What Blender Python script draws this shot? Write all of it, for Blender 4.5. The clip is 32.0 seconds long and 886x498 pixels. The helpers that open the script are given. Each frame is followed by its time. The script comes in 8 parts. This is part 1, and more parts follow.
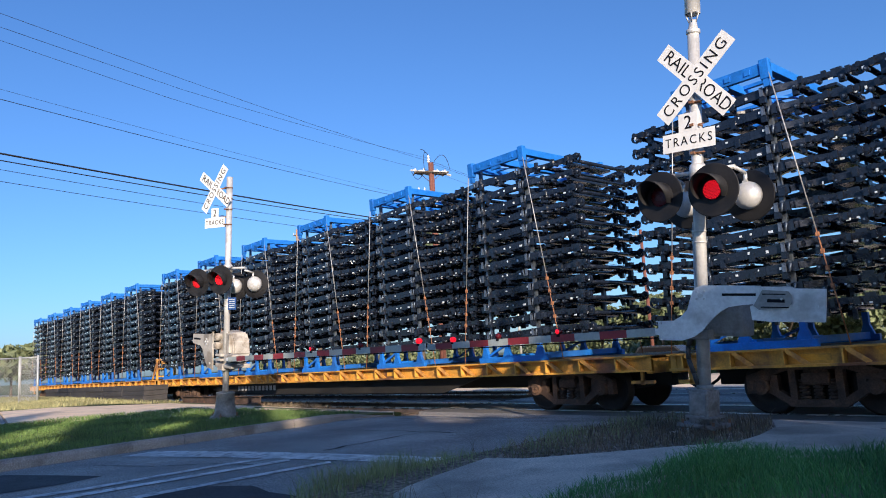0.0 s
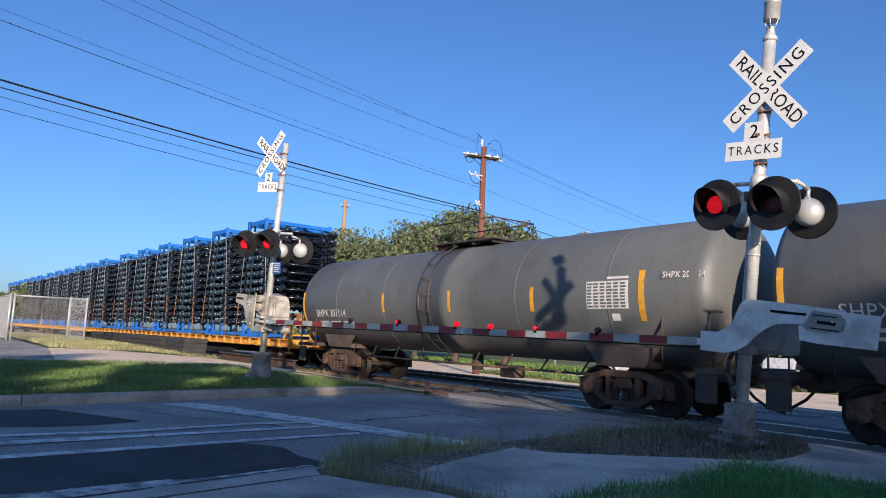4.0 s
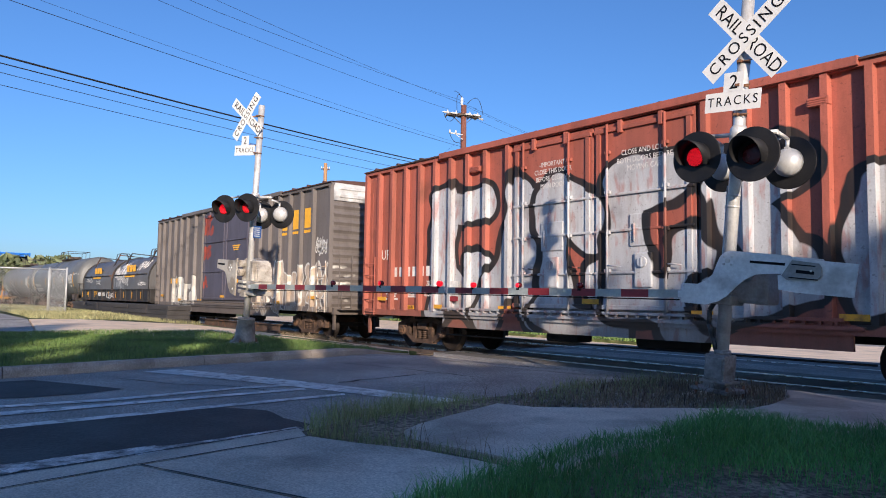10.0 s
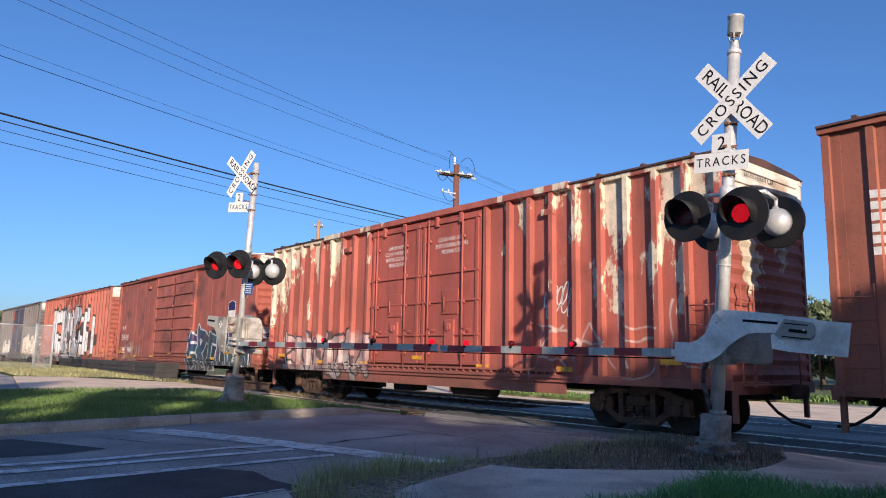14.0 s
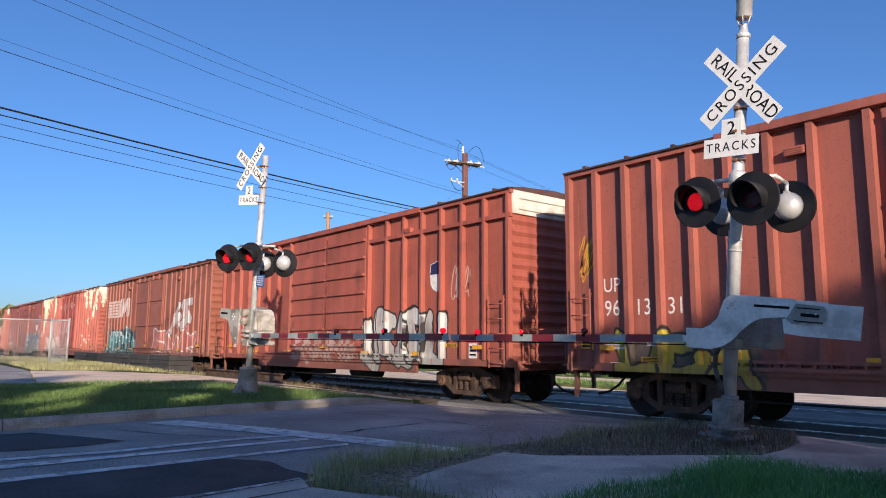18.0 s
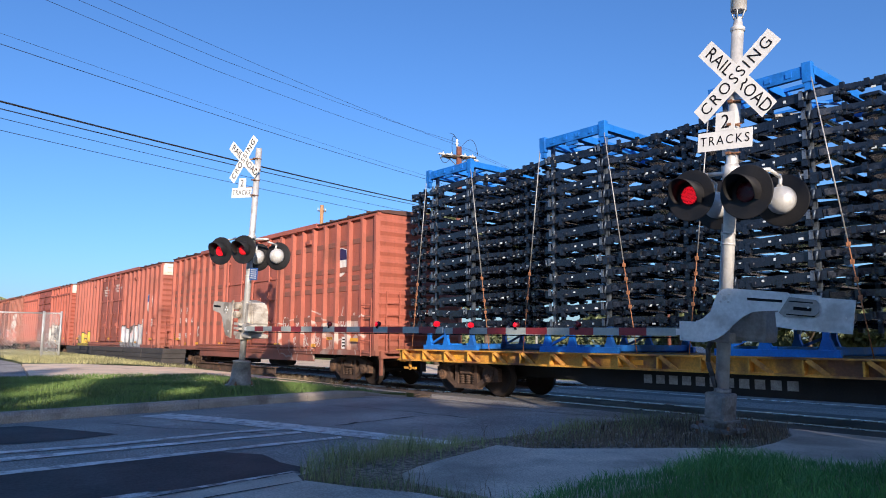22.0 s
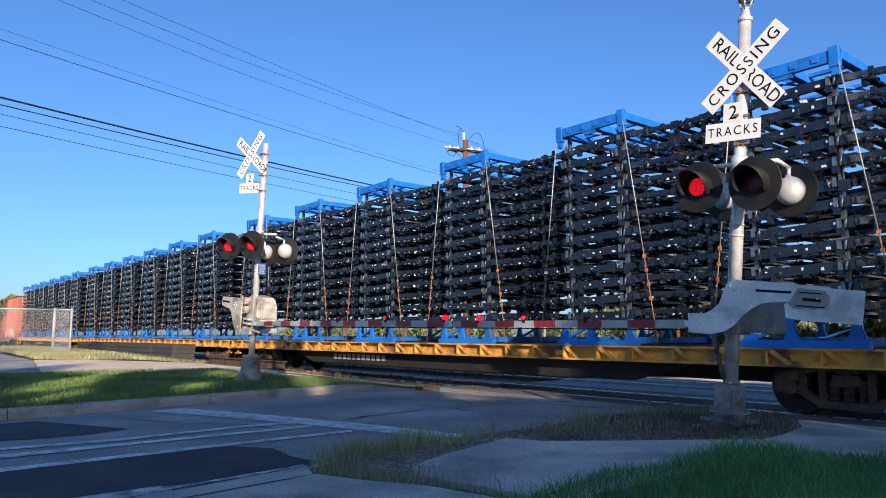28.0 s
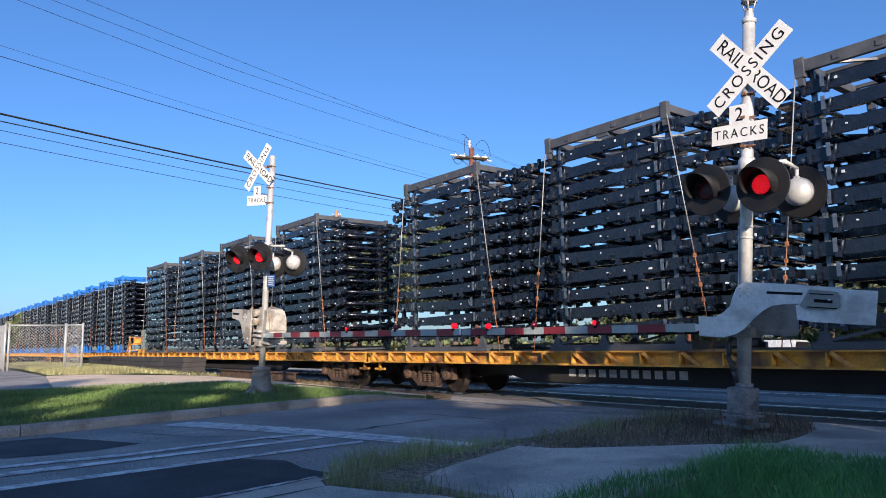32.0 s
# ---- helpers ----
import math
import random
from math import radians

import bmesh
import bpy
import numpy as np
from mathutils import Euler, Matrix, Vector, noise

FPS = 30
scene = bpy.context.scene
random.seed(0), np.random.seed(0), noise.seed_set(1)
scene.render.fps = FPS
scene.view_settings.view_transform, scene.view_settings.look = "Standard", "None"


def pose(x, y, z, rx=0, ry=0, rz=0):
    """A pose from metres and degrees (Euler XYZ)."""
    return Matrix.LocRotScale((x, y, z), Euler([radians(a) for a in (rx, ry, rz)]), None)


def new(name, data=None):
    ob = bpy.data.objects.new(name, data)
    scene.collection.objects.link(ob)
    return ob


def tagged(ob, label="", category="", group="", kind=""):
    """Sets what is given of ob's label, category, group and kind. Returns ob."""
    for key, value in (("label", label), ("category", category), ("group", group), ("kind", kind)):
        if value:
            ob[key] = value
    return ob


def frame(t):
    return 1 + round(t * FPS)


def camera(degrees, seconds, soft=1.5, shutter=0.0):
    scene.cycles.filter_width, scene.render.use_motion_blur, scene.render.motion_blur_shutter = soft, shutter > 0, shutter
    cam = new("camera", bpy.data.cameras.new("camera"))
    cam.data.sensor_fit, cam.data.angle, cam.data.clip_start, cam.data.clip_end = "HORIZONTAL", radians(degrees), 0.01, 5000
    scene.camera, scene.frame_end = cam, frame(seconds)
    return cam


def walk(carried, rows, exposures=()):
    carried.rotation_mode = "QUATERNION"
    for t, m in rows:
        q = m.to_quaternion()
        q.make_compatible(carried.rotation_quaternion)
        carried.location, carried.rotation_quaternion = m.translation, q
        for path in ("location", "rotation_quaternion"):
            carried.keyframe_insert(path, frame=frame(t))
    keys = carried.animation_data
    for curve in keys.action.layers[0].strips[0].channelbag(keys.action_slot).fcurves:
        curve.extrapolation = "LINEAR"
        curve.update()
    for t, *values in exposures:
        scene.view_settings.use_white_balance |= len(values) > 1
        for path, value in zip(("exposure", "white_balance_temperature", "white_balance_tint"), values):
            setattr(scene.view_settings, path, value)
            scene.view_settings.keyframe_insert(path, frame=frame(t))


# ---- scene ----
# the camera: hand-held on the pavement, it hardly shifts and turns a little
PATH = (
    (0, 0.035, 0.006, 1.328, 98.59, 3.73, 49.11),
    (0.5, 0.028, 0.001, 1.322, 99.00, 3.35, 49.08),
    (1, 0.028, -0.002, 1.329, 99.11, 2.81, 49.29),
    (1.5, 0.030, -0.009, 1.334, 99.01, 2.74, 49.54),
    (2, 0.030, -0.008, 1.332, 98.88, 2.79, 49.69),
    (2.5, 0.034, -0.006, 1.330, 98.82, 2.91, 49.80),
    (3, 0.033, -0.014, 1.336, 98.87, 2.39, 49.79),
    (3.5, 0.040, -0.036, 1.345, 98.81, 0.73, 50.35),
    (4, 0.021, -0.044, 1.346, 97.23, -2.44, 51.75),
    (4.5, -0.001, -0.012, 1.335, 93.67, -3.23, 52.76),
    (6.5, 0.007, 0.015, 1.323, 92.35, 0.35, 51.97),
    (7, -0.001, 0.008, 1.320, 92.40, 0.10, 51.99),
    (7.5, -0.006, 0.012, 1.321, 92.42, 0.13, 52.14),
    (8, 0.000, 0.013, 1.318, 92.53, 0.22, 52.35),
    (8.5, 0.004, 0.007, 1.324, 92.74, 0.32, 52.46),
    (9, 0.008, 0.003, 1.324, 93.12, -0.05, 52.23),
    (9.5, 0.013, 0.007, 1.335, 93.46, -0.83, 51.67),
    (10, -0.006, 0.012, 1.335, 94.09, -0.85, 50.54),
    (10.5, 0.004, 0.011, 1.329, 95.19, -0.38, 49.30),
    (11, -0.010, 0.018, 1.330, 96.51, 0.20, 48.38),
    (11.5, -0.004, 0.005, 1.319, 97.19, -0.62, 48.53),
    (12, -0.004, 0.004, 1.319, 97.30, -1.08, 49.27),
    (12.5, -0.009, 0.017, 1.321, 98.01, -1.07, 49.67),
    (13, -0.014, 0.024, 1.319, 98.67, -1.04, 49.85),
    (13.5, -0.007, 0.029, 1.318, 98.74, -0.76, 49.94),
    (14, -0.014, 0.017, 1.325, 98.79, -1.09, 49.89),
    (14.5, -0.010, 0.002, 1.332, 98.68, -1.05, 50.00),
    (16.5, -0.005, 0.009, 1.329, 98.73, -0.04, 50.01),
    (17, 0.002, 0.007, 1.334, 97.88, -0.15, 50.71),
    (17.5, 0.003, -0.000, 1.334, 97.73, -0.38, 50.86),
    (18, 0.005, -0.009, 1.326, 97.91, -0.32, 50.79),
    (18.5, 0.001, 0.004, 1.328, 98.10, 0.07, 50.62),
    (19, -0.005, 0.013, 1.324, 98.14, 0.59, 50.45),
    (19.5, 0.001, 0.010, 1.325, 98.11, 0.76, 50.36),
    (20, -0.017, -0.005, 1.332, 97.67, -0.29, 50.42),
    (20.5, -0.014, -0.008, 1.325, 97.45, -0.38, 50.62),
    (21, -0.012, -0.008, 1.330, 97.45, -0.02, 50.55),
    (21.5, -0.004, 0.003, 1.331, 97.40, -0.10, 50.41),
    (22, -0.009, 0.006, 1.325, 97.38, -0.34, 50.29),
    (22.5, -0.011, -0.005, 1.317, 97.39, -0.46, 50.20),
    (23, -0.009, -0.000, 1.319, 97.38, -0.61, 50.25),
    (23.5, -0.006, -0.007, 1.334, 97.39, -0.62, 50.24),
    (24, -0.004, -0.009, 1.335, 97.42, -0.47, 50.23),
    (24.5, -0.002, -0.006, 1.334, 97.32, -0.00, 50.24),
    (25, -0.002, -0.001, 1.338, 97.14, -0.06, 50.20),
    (25.5, -0.006, -0.007, 1.336, 97.09, -0.21, 50.18),
    (26, -0.005, -0.003, 1.331, 97.16, -0.19, 50.32),
    (26.5, -0.006, -0.010, 1.337, 97.35, -0.64, 50.25),
    (28.5, 0.001, -0.002, 1.327, 96.79, 0.27, 51.14),
    (29, -0.009, 0.003, 1.330, 96.85, 0.30, 51.23),
    (29.5, -0.006, -0.002, 1.327, 96.85, 0.36, 51.35),
    (30, 0.000, 0.006, 1.339, 96.80, 0.88, 51.46),
    (30.5, -0.004, 0.004, 1.331, 96.87, 1.06, 51.45),
    (31, 0.001, 0.002, 1.327, 96.94, 1.02, 51.53),
    (31.5, -0.001, -0.003, 1.334, 97.08, 1.22, 51.53),
    (32, -0.002, 0.000, 1.332, 97.51, 1.14, 51.74),
)
cam = camera(64.0, 32.0, soft=1.0)
walk(cam, [(r[0], pose(*r[1:])) for r in PATH], [(0.0, 0.59, 5800, 15), (3.0, 0.55, 5800, 15), (4.0, 0.38, 5800, 15), (6.5, 0.58, 5800, 15), (9.0, 0.53, 5800, 15), (11.5, 0.36, 5850, 16), (20.5, 0.36, 5850, 16), (22.5, 0.60, 5800, 15), (26.0, 0.60, 5800, 15), (29.0, 0.60, 5800, 15), (32.0, 0.60, 5800, 15)])

# daylight: a low clear-sky sun from behind the camera
SUN = Vector((6.3, -3.5, 2.0)).normalized()
world = bpy.data.worlds.new("sky")
scene.world = world
world.use_nodes = True
_n = world.node_tree.nodes
_sky = _n.new("ShaderNodeTexSky")
_sky.sky_type = "NISHITA"
_sky.sun_disc = False
_sky.sun_elevation = math.asin(SUN.z)
_sky.sun_rotation = math.atan2(SUN.x, SUN.y)
_sky.air_density, _sky.dust_density, _sky.ozone_density = 1.0, 1.0, 6.0
_n["Background"].inputs["Strength"].default_value = 0.118
world.node_tree.links.new(_sky.outputs["Color"], _n["Background"].inputs["Color"])
sun = new("sun", bpy.data.lights.new("sun", "SUN"))
sun.data.energy, sun.data.angle, sun.data.color = 5.0, radians(0.6), (1.0, 0.80, 0.56)
sun.rotation_mode = "QUATERNION"
sun.rotation_quaternion = SUN.to_track_quat("Z", "Y")


# ---- materials ----
MATS = {}


def mat(name, color, rough=0.7, metal=0.0, vary=0.12, scale=3.0, fine=40.0, bump=0.1, dirt=None, dirt_at=0.55, dirt_scale=0.8, per_object=0.0, emit=0.0, stretch=None, mid=None, spec=0.5):
    """A surface with variation at two scales: broad stains and fine grain."""
    if name in MATS:
        return MATS[name]
    m = bpy.data.materials.new(name)
    m.use_nodes = True
    nt = m.node_tree
    n, l = nt.nodes, nt.links
    b = n["Principled BSDF"]
    co = n.new("ShaderNodeTexCoord")
    src = co.outputs["Object"]
    if stretch:
        mp = n.new("ShaderNodeMapping")
        mp.inputs["Scale"].default_value = stretch
        l.new(src, mp.inputs["Vector"])
        src = mp.outputs["Vector"]

    def noise_of(sc, detail=4.0):
        t = n.new("ShaderNodeTexNoise")
        t.inputs["Scale"].default_value, t.inputs["Detail"].default_value = sc, detail
        l.new(src, t.inputs["Vector"])
        return t.outputs["Fac"]

    def ramp(fac, lo, hi, a=0.35, z=0.65):
        r = n.new("ShaderNodeMapRange")
        r.inputs["From Min"].default_value, r.inputs["From Max"].default_value = a, z
        r.inputs["To Min"].default_value, r.inputs["To Max"].default_value = lo, hi
        l.new(fac, r.inputs["Value"])
        return r.outputs["Result"]

    def times(a, c):
        k = n.new("ShaderNodeMath")
        k.operation = "MULTIPLY"
        l.new(a, k.inputs[0])
        l.new(c, k.inputs[1])
        return k.outputs[0]

    broad, grain = noise_of(scale), noise_of(fine, 6.0)
    val = times(ramp(broad, 1 - vary, 1 + vary), ramp(grain, 1 - vary * 0.7, 1 + vary * 0.7))
    speck = None
    if mid:
        speck = noise_of(mid[0], 3.0)
        val = times(val, ramp(speck, 1 - mid[1], 1 + mid[1], 0.38, 0.62))
    if per_object:
        oi = n.new("ShaderNodeObjectInfo")
        val = times(val, ramp(oi.outputs["Random"], 1 - per_object, 1 + per_object, 0, 1))
    base = n.new("ShaderNodeRGB")
    base.outputs[0].default_value = (*color, 1)
    col = base.outputs[0]
    if dirt:
        d = n.new("ShaderNodeMix")
        d.data_type = "RGBA"
        dn = noise_of(dirt_scale, 8.0)
        l.new(ramp(dn, 0.0, 1.0, dirt_at - 0.06, dirt_at + 0.06), d.inputs["Factor"])
        l.new(col, d.inputs["A"])
        d.inputs["B"].default_value = (*dirt, 1)
        col = d.outputs["Result"]
    mul = n.new("ShaderNodeVectorMath")
    mul.operation = "SCALE"
    l.new(col, mul.inputs[0])
    l.new(val, mul.inputs["Scale"])
    l.new(mul.outputs[0], b.inputs["Base Color"])
    l.new(ramp(broad, max(0.02, rough - 0.1), min(1, rough + 0.1)), b.inputs["Roughness"])
    b.inputs["Metallic"].default_value = metal
    b.inputs["Specular IOR Level"].default_value = spec
    if bump:
        bp = n.new("ShaderNodeBump")
        bp.inputs["Strength"].default_value, bp.inputs["Distance"].default_value = bump, 0.02
        l.new(speck or grain, bp.inputs["Height"])
        l.new(bp.outputs["Normal"], b.inputs["Normal"])
    if emit:
        b.inputs["Emission Color"].default_value = (*color, 1)
        b.inputs["Emission Strength"].default_value = emit
    MATS[name] = m
    return m


M_asphalt = mat("asphalt", (0.29, 0.275, 0.25), 0.85, vary=0.25, scale=0.7, fine=120, bump=0.5, mid=(48, 0.4), dirt=(0.37, 0.35, 0.315), dirt_at=0.56, dirt_scale=0.5)
M_patch = mat("fresh_asphalt", (0.026, 0.026, 0.028), 0.8, vary=0.2, scale=1.5, fine=140, bump=0.5, mid=(34, 0.3))
M_concrete = mat("concrete", (0.52, 0.465, 0.385), 0.85, vary=0.22, scale=1.2, fine=90, bump=0.3, mid=(55, 0.17), dirt=(0.32, 0.29, 0.24), dirt_at=0.58, dirt_scale=0.9)
M_kerb = mat("kerb_concrete", (0.38, 0.33, 0.275), 0.88, vary=0.18, scale=2.0, fine=60, bump=0.35, mid=(45, 0.15), dirt=(0.22, 0.185, 0.15), dirt_at=0.62, dirt_scale=1.6)
M_line = mat("worn_road_paint", (0.68, 0.67, 0.63), 0.8, vary=0.2, scale=2.5, fine=70, bump=0.1, dirt=(0.34, 0.33, 0.31), dirt_at=0.57, dirt_scale=9)
M_soil = mat("soil", (0.19, 0.15, 0.11), 0.95, vary=0.35, scale=3, fine=60, bump=0.7, mid=(22, 0.5))
M_grass_ground = mat("turf", (0.10, 0.125, 0.035), 0.95, vary=0.4, scale=2, fine=50, bump=0.6, dirt=(0.22, 0.19, 0.10), dirt_at=0.6, dirt_scale=0.7)
M_ballast = mat("ballast", (0.20, 0.17, 0.145), 0.95, vary=0.4, scale=4, fine=30, bump=0.8)
M_rail = mat("rail_steel", (0.20, 0.15, 0.12), 0.5, 0.6, vary=0.2)
M_railtop = mat("polished_rail", (0.55, 0.54, 0.52), 0.3, 1.0, vary=0.1)
M_galv = mat("galvanised_steel", (0.60, 0.60, 0.58), 0.45, 0.35, vary=0.10, scale=5, fine=30, bump=0.05, dirt=(0.42, 0.41, 0.39), dirt_at=0.58, dirt_scale=3)
M_white = mat("reflective_white", (0.80, 0.80, 0.77), 0.55, vary=0.05, scale=6, bump=0.02)
M_black = mat("black_paint", (0.006, 0.006, 0.008), 0.8, spec=0.2, vary=0.2, scale=5, bump=0.05)


# ---- mesh kit ----
def linked(name, bm, material, parent=None, label=""):
    me = bpy.data.meshes.new(name)
    bmesh.ops.recalc_face_normals(bm, faces=bm.faces)
    bm.to_mesh(me)
    bm.free()
    for m in material if isinstance(material, (list, tuple)) else (material,):
        me.materials.append(m)
    ob = new(name, me)
    if parent:
        ob.parent = parent
    if label:
        ob["label"] = label
    return ob


def part(name, bm, material, parent, label=""):
    return linked(name, bm, material, parent, label)


def anchor(name, m, label, category, group="", kind=""):
    ob = new(name)
    ob.empty_display_size = 0.2
    ob.matrix_basis = m
    return tagged(ob, label, category, group, kind)


def B():
    return bmesh.new()


def box(bm, cx, cy, cz, sx, sy, sz, m=None, bevel=0.0, mi=0):
    """A box about its centre; m places it."""
    g = bmesh.ops.create_cube(bm, size=1.0)
    mm = Matrix.Translation((cx, cy, cz)) @ Matrix.Diagonal((sx, sy, sz, 1))
    bmesh.ops.transform(bm, matrix=(m @ mm) if m else mm, verts=g["verts"])
    if mi:
        for f in {f for v in g["verts"] for f in v.link_faces}:
            f.material_index = mi
    if bevel:
        es = list({e for v in g["verts"] for e in v.link_edges})
        bmesh.ops.bevel(bm, geom=es, offset=bevel, segments=2, affect="EDGES", profile=0.6)
    return bm


def rod(bm, a, b, r, seg=10, r2=None, cap=True, mi=0):
    """A round bar from a to b."""
    a, b = Vector(a), Vector(b)
    d = b - a
    g = bmesh.ops.create_cone(bm, cap_ends=cap, segments=seg, radius1=r, radius2=r if r2 is None else r2, depth=d.length)
    q = d.to_track_quat("Z", "Y").to_matrix().to_4x4()
    bmesh.ops.transform(bm, matrix=Matrix.Translation((a + b) / 2) @ q, verts=g["verts"])
    for f in {f for v in g["verts"] for f in v.link_faces}:
        f.smooth = len(f.verts) == 4
        f.material_index = mi
    return bm


def bar(bm, a, b, w, h, mi=0):
    """A square bar from a to b, w wide and h deep."""
    a, b = Vector(a), Vector(b)
    d = b - a
    q = d.to_track_quat("X", "Z").to_matrix().to_4x4()
    return box(bm, 0, 0, 0, d.length, w, h, Matrix.Translation((a + b) / 2) @ q, mi=mi)


def lathe(bm, profile, seg=24, m=None, mi=0, smooth=True):
    """A body turned about z from (radius, z) pairs."""
    rings = []
    for r, z in profile:
        ring = []
        for i in range(seg):
            a = 2 * math.pi * i / seg
            v = Vector((r * math.cos(a), r * math.sin(a), z))
            ring.append(bm.verts.new(m @ v if m else v))
        rings.append(ring)
    for p, q in zip(rings, rings[1:]):
        for i in range(seg):
            j = (i + 1) % seg
            f = bm.faces.new((p[i], p[j], q[j], q[i]))
            f.smooth, f.material_index = smooth, mi
    for ring, flip in ((rings[0], True), (rings[-1], False)):
        f = bm.faces.new(ring[::-1] if flip else ring)
        f.material_index = mi
    return bm


def slab(bm, pts, z0, z1, mi=0):
    """A plate: the outline pts (x, y) between z0 and z1."""
    lo = [bm.verts.new((x, y, z0)) for x, y in pts]
    hi = [bm.verts.new((x, y, z1)) for x, y in pts]
    fs = [bm.faces.new(lo[::-1]), bm.faces.new(hi)]
    for i in range(len(pts)):
        j = (i + 1) % len(pts)
        fs.append(bm.faces.new((lo[i], lo[j], hi[j], hi[i])))
    for f in fs:
        f.material_index = mi
    return bm


def upright(bm, pts, t0, t1, m=None, mi=0):
    """A plate in the x-z plane: the outline pts (x, z) between y = t0 and t1."""
    a = [bm.verts.new(m @ Vector((x, t0, z)) if m else (x, t0, z)) for x, z in pts]
    b = [bm.verts.new(m @ Vector((x, t1, z)) if m else (x, t1, z)) for x, z in pts]
    fs = [bm.faces.new(a[::-1]), bm.faces.new(b)]
    for i in range(len(pts)):
        j = (i + 1) % len(pts)
        fs.append(bm.faces.new((a[i], a[j], b[j], b[i])))
    for f in fs:
        f.material_index = mi
    return bm


def words(name, text, size, material, parent, m, squeeze=1.0, align="CENTER", space=1.0, depth=0.002):
    """Raised or painted lettering in the built-in font, as a mesh; it reads along local x, up local y."""
    cu = bpy.data.curves.new("letters", "FONT")
    cu.body, cu.size, cu.align_x, cu.align_y, cu.extrude, cu.space_character = text, size, align, "CENTER", depth, space
    cu.resolution_u = 3
    tmp = bpy.data.objects.new("letters", cu)
    scene.collection.objects.link(tmp)
    me = bpy.data.meshes.new_from_object(tmp.evaluated_get(bpy.context.evaluated_depsgraph_get()))
    bpy.data.objects.remove(tmp)
    bpy.data.curves.remove(cu)
    me.transform(m @ Matrix.Diagonal((squeeze, 1, 1, 1)))
    me.materials.clear()
    me.materials.append(material)
    ob = new(name, me)
    if parent:
        ob.parent = parent
    return ob


# ---- ground, road, pavements ----
# heights: rail top 0, road 0.14, pavements 0.17 to 0.29
def near_z(y):
    return 0.17 if y < 3.3 else min(0.27, 0.17 + 0.027 * (y - 3.3)) if y < 9.6 else max(0.0, 0.27 - 0.2 * (y - 9.6))


def far_z(x):
    return 0.29 + max(0.0, min(0.24, (-16 - x) * 0.011))


def road_z(y):
    return 0.14 if y < 8.6 else max(-0.012, 0.14 - 0.07 * (y - 8.6))


def plate(name, pts, zf, thick, material, drop=0.0, bevel=0.0):
    """A flat-lying piece whose top follows the height zf(x, y)."""
    bm = B()
    slab(bm, pts, 0, 1)
    bmesh.ops.triangulate(bm, faces=[f for f in bm.faces if len(f.verts) > 4])
    for v in bm.verts:
        z = zf(v.co.x, v.co.y) + drop
        v.co.z = z if v.co.z > 0.5 else z - thick
    if bevel:
        es = [e for e in bm.edges if len(e.link_faces) == 2 and e.calc_face_angle(0) > 0.8 and e.verts[0].co.z > zf(*e.verts[0].co.xy) + drop - thick / 2 and e.verts[1].co.z > zf(*e.verts[1].co.xy) + drop - thick / 2]
        bmesh.ops.bevel(bm, geom=es, offset=bevel, segments=2, affect="EDGES")
    return linked(name, bm, material)


def nz(x, y):
    return near_z(y)


def rz(x, y):
    return road_z(y)


bm = B()
box(bm, 0, 0, -0.62, 5000, 5000, 0.3)
tagged(linked("ground", bm, M_grass_ground), kind="structure")

ROAD_L = [(-3.3, -40), (-10.3, -5), (-11.58, 1.2), (-11.89, 2.74), (-12.24, 4.73), (-12.65, 7.42), (-13.0, 8.6), (-13.42, 10.8), (-13.6, 22), (-16, 60), (-22, 160)]
ROAD_R = [(2.2, -40), (-4.2, -5), (-5.32, 0.57), (-5.5, 1.65), (-5.8, 3.13), (-6.2, 4.7), (-6.0, 6.3), (-6.15, 8.6), (-6.4, 10.8), (-3.0, 22), (-6, 60), (-12, 160)]


def across(line, y):
    for (xa, ya), (xb, yb) in zip(line, line[1:]):
        if ya <= y <= yb:
            return xa + (xb - xa) * (y - ya) / (yb - ya)
    return line[-1][0]


bm = B()
prev = None
for y in [-40, -20, -5, 0, 1.2, 2, 3, 4, 5, 6.3, 7.4, 8.6, 9.2, 9.9, 10.8, 11.4, 18.85, 24, 40, 60, 100, 160]:
    a, b = across(ROAD_L, y), across(ROAD_R, y)
    row = [bm.verts.new((a + (b - a) * k / 6, y, road_z(y) + 0.025 * math.sin(math.pi * k / 6))) for k in range(7)]
    if y >= 10.8:
        for v in row:
            v.co.z = -0.02 if y < 20 else -0.43
    if prev:
        for k in range(6):
            bm.faces.new((prev[k], prev[k + 1], row[k + 1], row[k]))
    prev = row
g = bmesh.ops.extrude_face_region(bm, geom=list(bm.faces))
bmesh.ops.translate(bm, vec=(0, 0, -0.2), verts=[v for v in g["geom"] if isinstance(v, bmesh.types.BMVert)])
tagged(linked("road", bm, M_asphalt), kind="structure")


def rzc(x, y):
    a, b = across(ROAD_L, y), across(ROAD_R, y)
    k = min(1, max(0, (x - a) / (b - a)))
    return road_z(y) + 0.025 * math.sin(math.pi * k)


def road_mark(name, pts, material, lift=0.004, label=""):
    """Paint or repair on the road, cut up so that it follows the camber."""
    bm = B()
    vs = [bm.verts.new((x, y, 0)) for x, y in pts]
    bm.faces.new(vs)
    bmesh.ops.triangulate(bm, faces=list(bm.faces))
    for _ in range(3):
        bmesh.ops.subdivide_edges(bm, edges=[e for e in bm.edges if e.calc_length() > 0.5], cuts=1, use_grid_fill=False)
        bmesh.ops.triangulate(bm, faces=[f for f in bm.faces if len(f.verts) > 3])
    for v in bm.verts:
        v.co.z = rzc(v.co.x, v.co.y) + lift
    return tagged(linked(name, bm, material), label, "", kind="structure")


